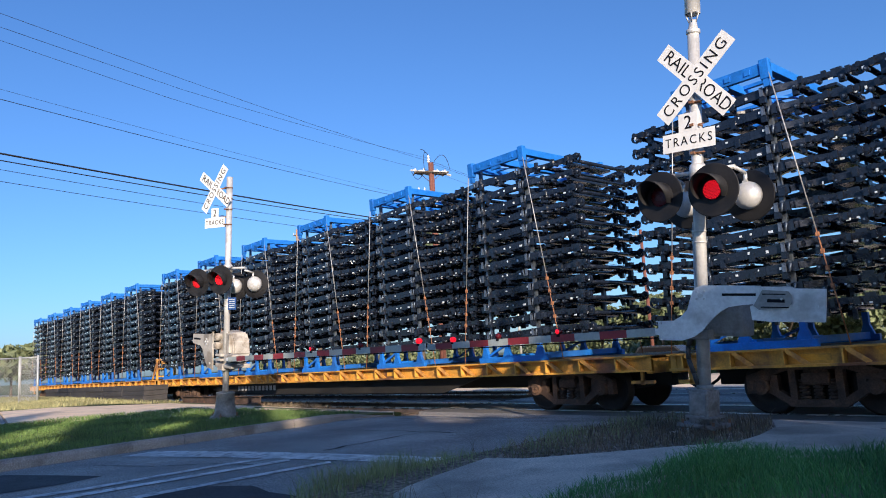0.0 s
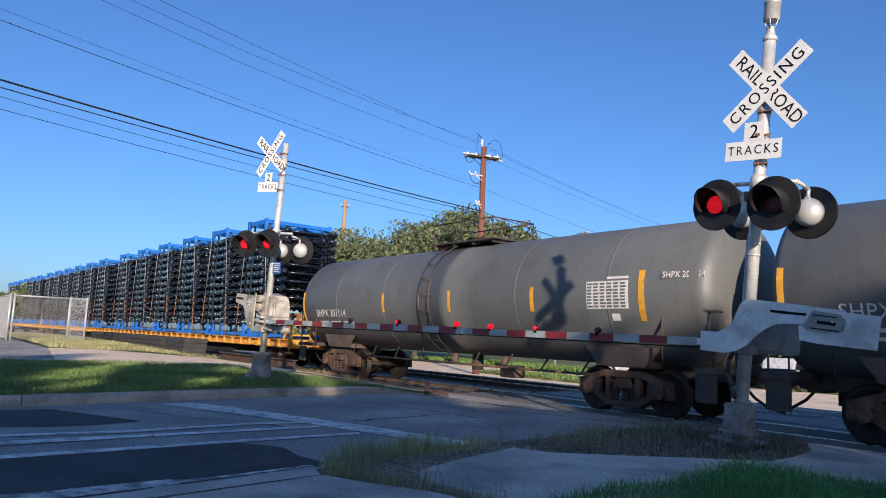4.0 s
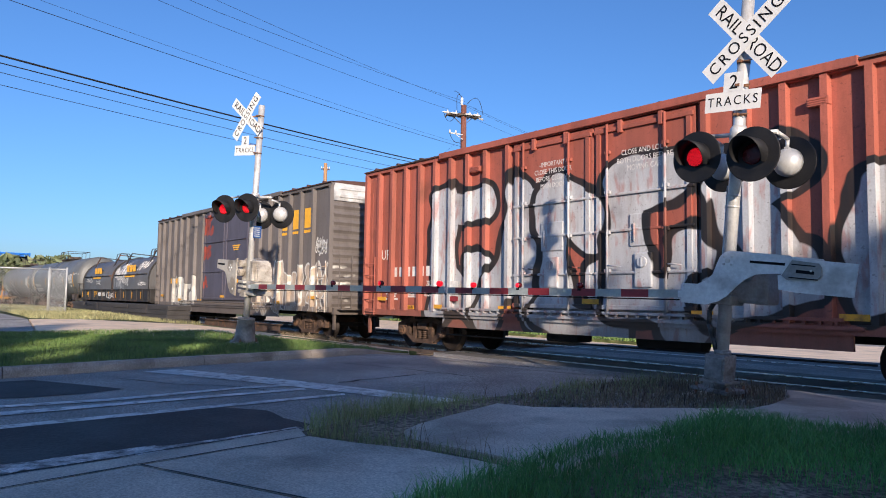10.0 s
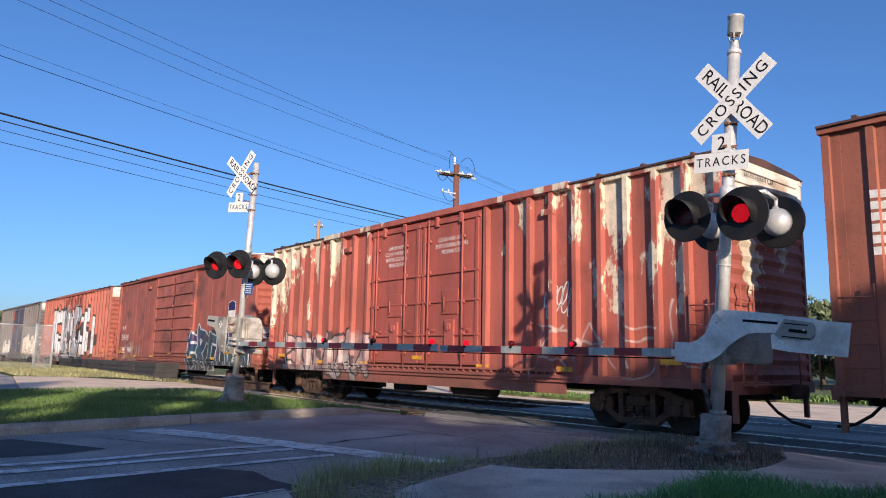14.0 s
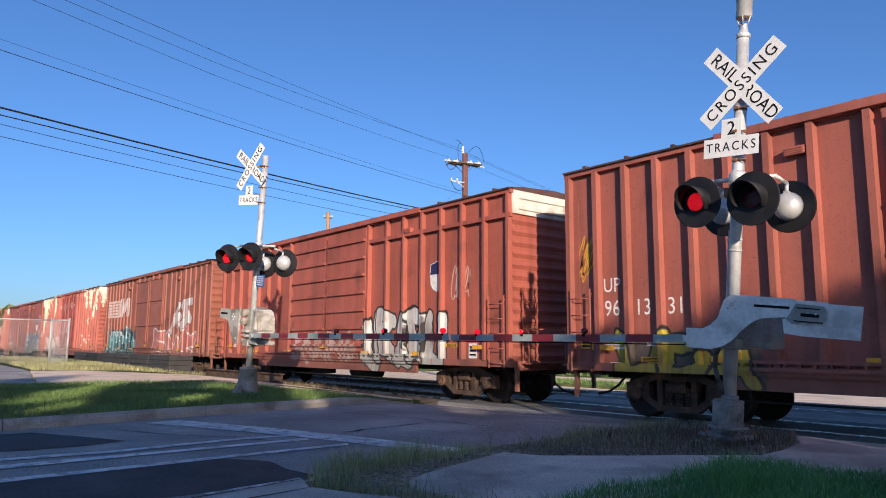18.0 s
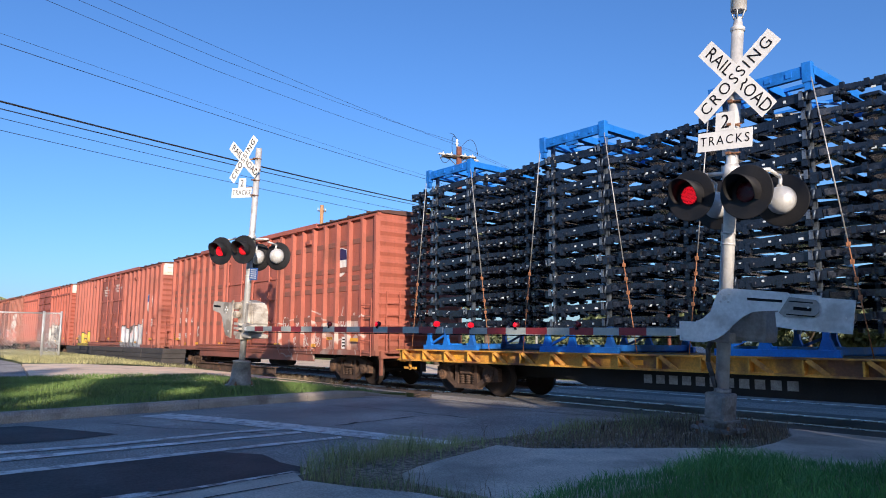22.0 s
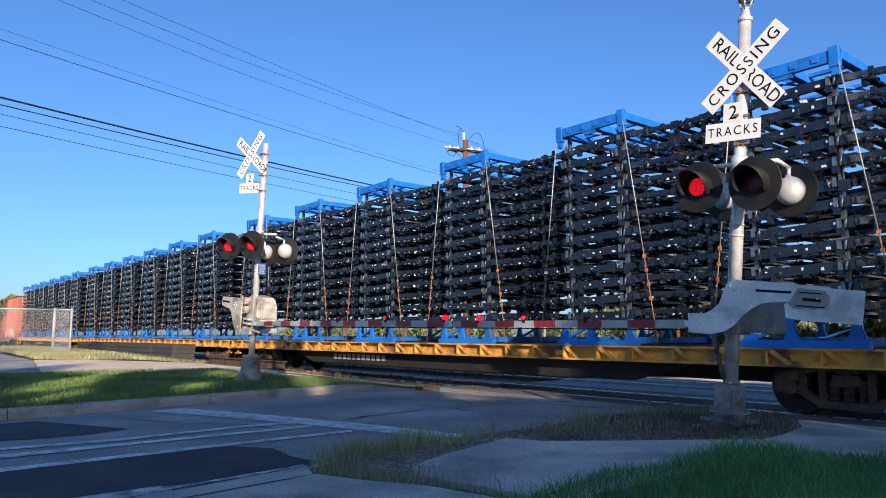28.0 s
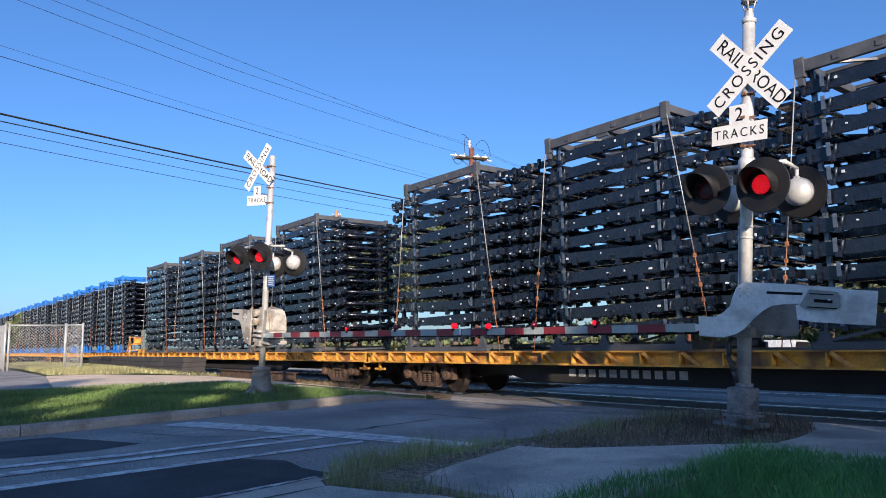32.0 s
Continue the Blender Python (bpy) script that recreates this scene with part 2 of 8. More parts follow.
road_mark("repair_patch", [(-5.87, 0.64), (-5.8, 0.98), (-5.85, 1.37), (-5.87, 1.79), (-5.77, 2.46), (-5.88, 3.24), (-6.04, 3.38), (-6.46, 3.31), (-6.77, 3.36), (-6.95, 3.37), (-7.38, 3.07), (-7.47, 2.44), (-7.19, 0.77)], M_patch, 0.004, "")
road_mark("repair_patch", [(-11.19, 1.18), (-11.19, 1.92), (-10.37, 2.26), (-9.41, 2.64), (-9.21, 2.13), (-9.2, 1.53), (-9.39, 0.99)], M_patch, 0.004, "")
road_mark("lane_line", [(-7.37, 0.79), (-7.53, 3.07), (-7.62, 4.72), (-7.48, 4.65), (-7.37, 3.02), (-7.19, 0.77)], M_line, 0.008, "")
road_mark("lane_line", [(-8.2, 0.87), (-8.23, 2.5), (-8.32, 4.54), (-8.15, 4.48), (-8.06, 2.45), (-7.94, 0.85)], M_line, 0.008, "")
road_mark("lane_line", [(-8.69, 0.92), (-8.61, 2.3), (-8.81, 3.9), (-8.66, 4.91), (-8.55, 4.84), (-8.65, 3.83), (-8.42, 2.25), (-8.52, 0.9)], M_line, 0.008, "")
road_mark("stop_line", [(-11.52, 3.49), (-11.65, 4.05), (-6.19, 5.69), (-6.11, 5.28)], M_line, 0.008, "")

# concrete crossing apron in large slabs between the stop line and the rails
tagged(plate("pavement_gutter", [(-4.3, -6), (-5.32, 0.57), (-5.5, 1.65), (-5.8, 3.13), (-5.42, 3.0), (-5.2, 1.58), (-5.0, 0.54), (-3.95, -6)], lambda x, y: 0.166, 0.2, M_concrete), kind="structure")
tagged(plate("pavement_slab_south", [(-3.93, -6), (-4.97, 0.54), (-5.165, 1.565), (-3.34, 2.215), (0.5, 3.58), (2.5, -6)], nz, 0.2, M_concrete, bevel=0.008), kind="structure")
tagged(plate("pavement_slab_middle", [(-5.16, 1.595), (-5.42, 3.02), (-4.95, 3.20), (-4.44, 3.45), (-3.93, 3.55), (-3.4, 3.62), (-3.2, 2.30)], nz, 0.2, M_concrete, bevel=0.008), kind="structure")
tagged(plate("pavement_slab_north", [(-4.80, 3.60), (-5.12, 3.80), (-5.26, 4.06), (-5.42, 4.6), (-5.56, 5.18), (-5.62, 5.42), (-5.19, 5.54), (-4.56, 6.17), (-4.11, 6.67), (-3.68, 7.12), (-3.71, 7.68), (-3.87, 8.44), (-4.25, 9.12), (-4.9, 11.4), (9, 11.4), (9, 9.6), (-1.2, 7.7), (-2.2, 6.7), (-2.9, 6.4), (-3.3, 6.1), (-3.35, 5.2), (-3.4, 4.2), (-3.3, 3.78), (-3.84, 3.76), (-4.3, 3.69)], nz, 0.2, M_concrete, bevel=0.008), kind="structure")
tagged(plate("verge_near", [(-3.9, -6), (-5.2, 0.5), (-5.75, 3.13), (-6.2, 4.7), (-6.0, 6.3), (-6.15, 8.6), (-6.4, 11.0), (9, 11.0), (12, -6)], nz, 0.25, M_soil, drop=-0.022), kind="structure")

# far verge with its kerb
KERB = [(-10.3, -5), (-11.6, 1.2), (-11.9, 2.74), (-12.25, 4.73), (-12.65, 7.42), (-13.05, 9.1), (-13.5, 10.2)]


def kerb_at(y):
    return across([(-4.3, -40)] + KERB, y)


def piece_of_kerb(ya, yb):
    bm = B()
    prof = [(0.0, -0.12), (0.0, 0.10), (-0.03, 0.15), (-0.16, 0.155), (-0.16, -0.12)]
    ends = []
    for y in (ya, (ya + yb) / 2, yb):
        fall = 0.0 if y < 8.0 else min(1.0, (y - 8.0) / 1.6)
        ends.append([bm.verts.new((kerb_at(y) + px, y, road_z(y) + (pz if pz < 0 else pz * (1 - 0.85 * fall)))) for px, pz in prof])
    for p, q in zip(ends, ends[1:]):
        for i in range(5):
            j = (i + 1) % 5
            bm.faces.new((p[i], p[j], q[j], q[i]))
    bm.faces.new(ends[0])
    bm.faces.new(ends[-1][::-1])
    return linked("kerb_stone", bm, M_kerb)


kerb_root = anchor("kerb", Matrix.Identity(4), "weathered concrete kerb with joints along the road", "kerb", kind="structure")
for ya, yb in ((-16, -11), (-11, -6), (-6, -2.2), (-2.2, 1.63), (1.645, 4.72), (4.735, 7.0), (7.012, 8.6), (8.61, 10.1)):
    piece_of_kerb(ya, yb).parent = kerb_root


def fz(x, y):
    return far_z(x) - (0.0 if y < 8.0 else min(0.18, (y - 8.0) * 0.08))


FAR = [(-4.4, -40), (-10.46, -5), (-11.76, 1.2), (-12.06, 2.74), (-12.41, 4.73), (-12.81, 7.42), (-13.2, 9.1), (-13.6, 10.4), (-22, 10.6), (-40, 10.6), (-70, 10.6), (-70, -40)]
tagged(plate("verge_far", FAR, fz, 0.3, M_grass_ground, drop=-0.02), kind="structure")
M_dust = mat("pale_path", (0.84, 0.66, 0.47), 0.9, vary=0.10, scale=1.5, fine=60, bump=0.15, dirt=(0.66, 0.52, 0.38), dirt_at=0.6)
tagged(plate("pavement_path", [(-28.6, 4.7), (-21.3, 3.7), (-21.4, 6.0), (-21.0, 8.4), (-18.6, 9.35), (-14.6, 9.6), (-13.5, 10.1), (-16, 10.35), (-22, 10.3), (-26.3, 9.6), (-28.2, 6.2)], fz, 0.15, M_dust, drop=0.012), kind="structure")
tagged(plate("pavement_drive", [(-52, 0.0), (-52, 5.2), (-28.62, 4.66), (-21.32, 3.66), (-22, 0.4)], fz, 0.15, M_asphalt, drop=0.006), kind="structure")

# ---- tracks ----
TRACKS = (12.97, 17.3)
bm = B()
box(bm, 0, 15.2, -0.22, 900, 10.2, 0.14)
tagged(linked("ballast", bm, M_ballast), kind="structure")
for n, yc in enumerate(TRACKS):
    root = anchor("track", Matrix.Translation((0, yc, 0)), "steel rails on timber ties through the crossing", "railway track", kind="structure")
    for side in (-0.72, 0.72):
        bm = B()
        box(bm, -60, side, -0.02, 640, 0.07, 0.04, mi=1, bevel=0.0)
        box(bm, -60, side, -0.085, 640, 0.02, 0.09)
        box(bm, -60, side, -0.14, 640, 0.14, 0.03)
        part("rail", bm, (M_rail, M_railtop), root)
M_tie = mat("weathered_tie", (0.10, 0.075, 0.055), 0.9, vary=0.3, scale=3, fine=40, bump=0.4)
bm = B()
x = -200.0
while x < 60:
    if not -14.5 < x < 7:
        for yc in TRACKS:
            box(bm, x, yc, -0.16, 0.22, 2.6, 0.06)
    x += 0.55
tagged(linked("ties", bm, M_tie), "rows of weathered timber railway ties", "railway ties", kind="stuff")
# crossing panels between and beside the rails
M_panel = mat("crossing_panel", (0.13, 0.125, 0.12), 0.8, vary=0.2, scale=1.0, fine=80, bump=0.25, dirt=(0.22, 0.2, 0.18), dirt_at=0.58)
cross = anchor("crossing_surface", Matrix.Identity(4), "dark crossing panels laid flush with the rails", "crossing panels", kind="structure")
for yc in TRACKS:
    for k in range(9):
        x0 = -14.3 + 2.35 * k
        for y0, y1 in ((yc - 0.62, yc + 0.62), (yc - 1.5, yc - 0.775), (yc + 0.775, yc + 1.5)):
            bm = B()
            box(bm, x0 + 1.16, (y0 + y1) / 2, -0.07, 2.32, y1 - y0, 0.12, bevel=0.008)
            part("panel", bm, M_panel, cross)
tagged(plate("road_median", [(-14.2, 14.5), (-14.2, 15.78), (7, 15.78), (7, 14.5)], lambda x, y: -0.012, 0.1, M_asphalt), kind="structure")
tagged(plate("road_approach_north", [(-14.4, 18.85), (-18, 24), (9, 24), (7, 18.85)], lambda x, y: -0.012 if y < 19 else -0.41, 0.1, M_asphalt), kind="structure")
tagged(plate("road_approach_south", [(-13.4, 10.75), (-14.2, 11.44), (8, 11.44), (8, 10.9), (-6.4, 10.75)], lambda x, y: -0.008, 0.1, M_asphalt), kind="structure")
# sunlit lot and cross street beyond the rails
tagged(plate("pavement_lot", [(-60, 24), (-60, 33), (40, 36), (40, 24)], lambda x, y: -0.42, 0.1, M_dust), kind="structure")
tagged(plate("verge_beyond", [(-90, 33.5), (-90, 60), (60, 66), (60, 38)], lambda x, y: -0.40, 0.1, M_grass_ground), kind="structure")
tagged(plate("verge_island", [(-30, 26), (-17, 25), (-15, 27), (-28, 29)], lambda x, y: -0.30, 0.14, M_grass_ground), kind="structure")

M_crack = mat("road_crack", (0.02, 0.019, 0.018), 0.95, vary=0.2)
for k, (a, b) in enumerate((((-9.97, 8.74), (-9.6, 9.9)), ((-9.6, 9.9), (-9.99, 10.7)), ((-9.9, 10.6), (-7.17, 10.62)), ((-7.1, 10.6), (-6.5, 8.7)), ((-11.2, 6.9), (-8.0, 7.4)), ((-8.6, 5.2), (-8.9, 7.2)))):
    pts = []
    rg = random.Random(k)
    n = 9
    up, dn = [], []
    for i in range(n + 1):
        f = i / n
        x, y = a[0] + (b[0] - a[0]) * f + rg.uniform(-0.05, 0.05), a[1] + (b[1] - a[1]) * f + rg.uniform(-0.05, 0.05)
        w = rg.uniform(0.008, 0.026)
        up.append((x + w, y + w))
        dn.append((x - w, y - w))
    road_mark("road_crack", up + dn[::-1], M_crack, 0.006)


def joint_line(name, pts, zf, wide, lift, material, seed, step=0.18, jag=1.0):
    """A ragged dark joint or crack along a line, just above the surface."""
    rg = random.Random(seed)
    bm = B()
    prev = None
    for (xa, ya), (xb, yb) in zip(pts, pts[1:]):
        L = math.hypot(xb - xa, yb - ya)
        n = max(1, int(L / step))
        ux, uy = (xb - xa) / L, (yb - ya) / L
        for i in range(n + 1):
            f = i / n
            w = wide * (1 + jag * rg.uniform(-0.55, 0.3))
            o = rg.uniform(-0.25, 0.25) * wide * jag
            x, y = xa + (xb - xa) * f - uy * o, ya + (yb - ya) * f + ux * o
            row = [bm.verts.new((x - uy * k * w, y + ux * k * w, zf(x - uy * k * w, y + ux * k * w) + lift)) for k in (-0.5, 0.5)]
            if prev:
                bm.faces.new((prev[0], prev[1], row[1], row[0]))
            prev = row
    return tagged(linked(name, bm, material), kind="structure")


joint_line("pavement_joint", [(-3.94, -6), (-4.985, 0.54), (-5.18, 1.58), (-5.40, 3.0)], nz, 0.022, 0.004, M_crack, 1)
joint_line("pavement_joint", [(-5.16, 1.58), (-3.32, 2.24), (-2.6, 2.5)], nz, 0.019, 0.004, M_crack, 2)
joint_line("pavement_joint", [(-4.08, 6.72), (-3.3, 6.35)], nz, 0.018, 0.004, M_crack, 3)
joint_line("pavement_joint", [(-4.33, -6), (-5.33, 0.57), (-5.51, 1.65), (-5.79, 3.1)], lambda x, y: 0.168, 0.02, 0.004, M_crack, 4, 0.1)
M_aggregate = mat("worn_aggregate", (0.50, 0.48, 0.45), 0.9, vary=0.4, scale=6, fine=70, bump=0.5, dirt=(0.20, 0.19, 0.18), dirt_at=0.56, dirt_scale=9)
joint_line("road_edge_strip", [(-4.66, -5), (-5.48, 0.0), (-5.66, 1.0), (-5.72, 1.9)], rzc, 0.26, 0.009, M_aggregate, 5, 0.09, 0.2)
joint_line("road_edge_strip", [(-5.68, 1.7), (-5.80, 2.5), (-5.92, 3.2)], rzc, 0.09, 0.0095, M_aggregate, 6, 0.09, 0.5)
joint_line("road_crack", [(-13.0, 8.0), (-12.0, 8.9), (-11.0, 9.1), (-9.5, 8.9), (-8.2, 9.6), (-7.1, 10.5), (-6.4, 9.0), (-6.2, 8.2)], rzc, 0.05, 0.006, M_crack, 7)
joint_line("road_crack", [(-10.8, 2.9), (-9.6, 3.3), (-8.9, 3.9), (-8.2, 4.1)], rzc, 0.03, 0.006, M_crack, 8)


# ---- crossing signals with gates ----
M_plate = mat("weathered_aluminium", (0.70, 0.71, 0.70), 0.5, 0.25, vary=0.12, scale=3, fine=25, bump=0.06, dirt=(0.50, 0.50, 0.49), dirt_at=0.6, dirt_scale=2.5)
M_junction = mat("dull_junction_box", (0.23, 0.235, 0.235), 0.65, 0.15, vary=0.25, scale=5, fine=30, bump=0.15, dirt=(0.09, 0.08, 0.07), dirt_at=0.55, dirt_scale=4)
M_mech = mat("grey_mechanism", (0.31, 0.31, 0.295), 0.6, 0.15, vary=0.15, scale=4, fine=30, bump=0.08, dirt=(0.22, 0.2, 0.17), dirt_at=0.6, dirt_scale=3)
M_pedestal = mat("weathered_pedestal", (0.28, 0.265, 0.235), 0.75, 0.1, vary=0.2, scale=4, fine=30, bump=0.15, dirt=(0.14, 0.12, 0.10), dirt_at=0.58, dirt_scale=3)
M_cast = mat("pale_cast_housing", (0.47, 0.44, 0.385), 0.6, 0.1, vary=0.14, scale=4, fine=30, bump=0.1, dirt=(0.27, 0.235, 0.19), dirt_at=0.55, dirt_scale=3)
M_stripe = mat("stripe_red", (0.27, 0.028, 0.034), 0.5, vary=0.12, scale=4, bump=0.03, dirt=(0.22, 0.03, 0.03), dirt_at=0.6)
M_stripew = mat("stripe_white", (0.37, 0.41, 0.385), 0.5, vary=0.1, scale=4, bump=0.03)
M_lens = mat("dark_red_lens", (0.10, 0.004, 0.007), 0.25, vary=0.08, scale=20, fine=90, bump=0.3)
# the same lens on the far signal, with sunlight put into its colour
M_lens_sunny = mat("sunlit_red_lens", (0.62, 0.012, 0.02), 0.3, vary=0.08, scale=20, fine=90, bump=0.3)
M_led = mat("glowing_red_led", (1.0, 0.014, 0.026), 0.4, vary=0.03, scale=20, bump=0.0, emit=0.6)
M_lens_lit = mat("lit_red_board", (0.4, 0.004, 0.008), 0.4, vary=0.05, scale=20, bump=0.0, emit=0.12)
FLASHING = []
M_armlamp = mat("red_arm_lamp", (0.8, 0.006, 0.016), 0.4, vary=0.05, scale=20, emit=0.8)
M_lampblack = mat("weathered_black_lamp", (0.0110, 0.0110, 0.0125), 0.6, spec=0.4, vary=0.25, scale=5, bump=0.05)
M_dome = mat("silver_lamp_housing", (0.62, 0.62, 0.60), 0.4, 0.3, vary=0.06, scale=5, bump=0.03)
M_sign_blue = mat("blue_enamel", (0.03, 0.10, 0.34), 0.5, vary=0.1)
M_hose_grey = mat("flexible_conduit", (0.05, 0.05, 0.052), 0.6, vary=0.15, scale=30)
M_rust = mat("rusty_band", (0.22, 0.11, 0.06), 0.8, 0.2, vary=0.3, scale=12)


def blade(root, head, text, angle, y, gap):
    """One crossbuck blade, 1.22 by 0.23 m, with its letters."""
    m = head @ Matrix.Rotation(radians(angle), 4, "Y")
    bm = B()
    box(bm, 0, 0, 0, 1.219, 0.004, 0.229, m, bevel=0.0)
    bl = part("crossbuck_blade", bm, M_white, root)
    face = m @ pose(0, -0.0035, 0, 90, 0, 0)
    if gap:
        words("lettering", text[0], 0.215, M_black, bl, face @ Matrix.Translation((-0.325, 0, 0)), 1.0, space=1.0, depth=0.001)
        words("lettering", text[1], 0.215, M_black, bl, face @ Matrix.Translation((0.335, 0, 0)), 0.9, space=1.0, depth=0.001)
    else:
        words("lettering", text[0], 0.205, M_black, bl, face, 0.92, space=1.28, depth=0.001)


def lamp_unit(root, head, x, z, y, flip, lens, phase=None, aim=0.0, size=1.0):
    """A flashing-light unit: round background, hood, lens and rear housing. It faces -y, or +y when flipped; aim turns it further, in degrees.
    With a phase its board of LEDs comes up to the lens every other 0.6 s."""
    m = head @ Matrix.Translation((x, y, z)) @ Matrix.Rotation((math.pi if flip else 0) + radians(aim), 4, "Z") @ Matrix.Rotation(math.pi / 2, 4, "X") @ Matrix.Scale(size, 4)
    bm = B()
    lathe(bm, [(0.0001, -0.004), (0.295, -0.004), (0.305, 0.0), (0.305, 0.012), (0.295, 0.012), (0.0001, 0.006)], 40, m)
    unit = part("lamp_unit", bm, M_lampblack, root, "round black lamp background with hood and red lens")
    bm = B()
    seg = 28
    inner, outer = [], []
    for i in range(seg + 1):
        a = radians(-32 + 244 * i / seg)
        ln = 0.10 + 0.20 * max(0, (math.sin(a) + 0.55) / 1.55) ** 0.8
        for r, lst in ((0.17, inner), (0.176, outer)):
            lst.append([bm.verts.new(m @ Vector((r * math.cos(a), r * math.sin(a), 0.008))), bm.verts.new(m @ Vector((r * math.cos(a), r * math.sin(a) - 0.03 * ln, ln)))])
    for lst in (inner, outer):
        for p, q in zip(lst, lst[1:]):
            bm.faces.new((p[0], q[0], q[1], p[1])).smooth = True
    for i in range(seg):
        bm.faces.new((inner[i][1], inner[i + 1][1], outer[i + 1][1], outer[i][1]))
    part("hood", bm, M_lampblack, unit)
    bm = B()
    lathe(bm, [(0.0001, 0.010), (0.118, 0.010), (0.118, 0.014), (0.10, 0.023), (0.05, 0.031), (0.0001, 0.032)], 28, m)
    part("lens", bm, lens, unit, "red lens, dark or sunlit by its colour")
    if phase is not None:
        bm = B()
        for i in range(-6, 7):
            for j in range(-6, 7):
                lx, ly = 0.0185 * (i + 0.5 * (j % 2)), 0.016 * j
                if math.hypot(lx, ly) < 0.108:
                    bmesh.ops.create_cone(bm, cap_ends=True, segments=6, radius1=0.0078, radius2=0.004, depth=0.006, matrix=m @ Matrix.Translation((lx, ly, 0.003)))
        lathe(bm, [(0.0001, -0.004), (0.112, -0.004), (0.112, 0.001), (0.0001, 0.0012)], 28, m, mi=1)
        board = part("led_board", bm, (M_led, M_lens_lit), unit, "board of glowing red LEDs")
        FLASHING.append((board, (m.to_3x3() @ Vector((0, 0, 1))).normalized(), phase, 0.06))
    bm = B()
    lathe(bm, [(0.165, -0.005), (0.165, -0.05), (0.15, -0.10), (0.11, -0.145), (0.06, -0.168), (0.0001, -0.175)], 28, m)
    part("housing", bm, M_dome, unit, "silver domed lamp housing")
    bm = B()
    up = head @ Matrix.Translation((x, y, z))
    s = -1 if not flip else 1
    rod(bm, up @ Vector((0, -0.08 * s, 0.14)), up @ Vector((0, -0.08 * s, 0.26)), 0.022)
    rod(bm, up @ Vector((0, -0.08 * s, 0.26)), up @ Vector((0, -0.33 * s * 0.98, 0.30)), 0.022)
    box(bm, 0, -0.08 * s, 0.15, 0.05, 0.05, 0.04, up)
    part("bracket", bm, M_galv, unit)


def signal(name, base, lean, yaw, cb, side, arm, label, round_base, lit):
    """A crossing signal: mast, crossbuck, track sign, lamps, gate mechanism and arm. side: -1 if the arm reaches towards -x."""
    root = anchor(name, base @ pose(0, 0, 0, 0, lean, 0), label, "crossing signal", "crossing signals at the road")
    head = pose(0, 0, 0, 0, 0, yaw)
    top, ped = cb["top"], 0.53
    bm = B()
    if round_base:
        lathe(bm, [(0.33, -0.04), (0.33, 0.03), (0.26, 0.05), (0.26, 0.09), (0.235, 0.10), (0.19, 0.53), (0.20, 0.54), (0.20, 0.57), (0.07, 0.59)], 28)
    else:
        box(bm, 0, -0.03, 0.325, 0.25, 0.27, 0.31, bevel=0.015)
        box(bm, 0, -0.02, 0.165, 0.33, 0.34, 0.03, bevel=0.008)
        box(bm, 0, -0.02, 0.12, 0.24, 0.26, 0.07, bevel=0.01)
        box(bm, 0.0, -0.02, 0.07, 0.46, 0.46, 0.04, bevel=0.008)
        box(bm, 0.0, -0.172, 0.325, 0.20, 0.02, 0.25, bevel=0.006)
        box(bm, 0.09, -0.19, 0.325, 0.02, 0.02, 0.08)
        for sx in (-1, 1):
            upright(bm, [(sx * 0.12, 0.09), (sx * 0.19, 0.09), (sx * 0.13, 0.17), (sx * 0.12, 0.17)], -0.08, -0.05)
        for k in range(4):
            rod(bm, (0.11 * (-1) ** k, -0.185, 0.19 + 0.26 * (k // 2)), (0.11 * (-1) ** k, -0.16, 0.19 + 0.26 * (k // 2)), 0.014, 8)
        rod(bm, (0, 0, 0.02), (0, 0, 0.15), 0.10, 16)
        rod(bm, (0, 0, 0.47), (0, 0, 0.53), 0.095, 18)
    pd = part("pedestal", bm, M_pedestal if round_base else M_junction, root, "grey metal junction pedestal")
    for sx in (-1, 1):
        for sy in (-1, 1):
            bm = B()
            rod(bm, (sx * 0.19, sy * 0.19, -0.1), (sx * 0.19, sy * 0.19, 0.13), 0.016, 8)
            rod(bm, (sx * 0.19, sy * 0.19, 0.055), (sx * 0.19, sy * 0.19, 0.085), 0.032, 6)
            part("anchor_bolt", bm, M_rust, pd)
    bm = B()
    box(bm, 0, 0, -0.10, 0.62, 0.62, 0.16, bevel=0.02)
    part("foundation", bm, M_concrete, root)
    bm = B()
    rod(bm, (0, 0, 0.45), (0, 0, top - 0.42 if cb["bell"] else top), 0.07, 24)
    part("mast", bm, M_galv, root, "galvanised steel mast")
    for z in cb["bands"]:
        bm = B()
        rod(bm, (0, 0, z - 0.012), (0, 0, z + 0.012), 0.076, 20)
        box(bm, 0.0, -0.09, z, 0.05, 0.06, 0.03)
        rod(bm, (-0.03, -0.08, z), (0.14, -0.08, z), 0.008, 6)
        part("band_clamp", bm, M_rust, root)
    if cb["bell"]:
        bm = B()
        z = top - 0.42
        lathe(bm, [(0.074, z - 0.05), (0.084, z - 0.04), (0.084, z), (0.06, z + 0.015), (0.045, z + 0.10), (0.05, z + 0.12)], 20)
        lathe(bm, [(0.086, z + 0.2), (0.092, z + 0.205), (0.092, z + 0.40), (0.098, z + 0.405), (0.098, z + 0.43), (0.0001, z + 0.445)], 24)
        for i in range(5):
            a = i * 1.2566
            rod(bm, (0.045 * math.cos(a), 0.045 * math.sin(a), z + 0.1), (0.085 * math.cos(a), 0.085 * math.sin(a), z + 0.21), 0.008, 6)
        part("bell", bm, M_galv, root, "grey electronic bell on the mast top")
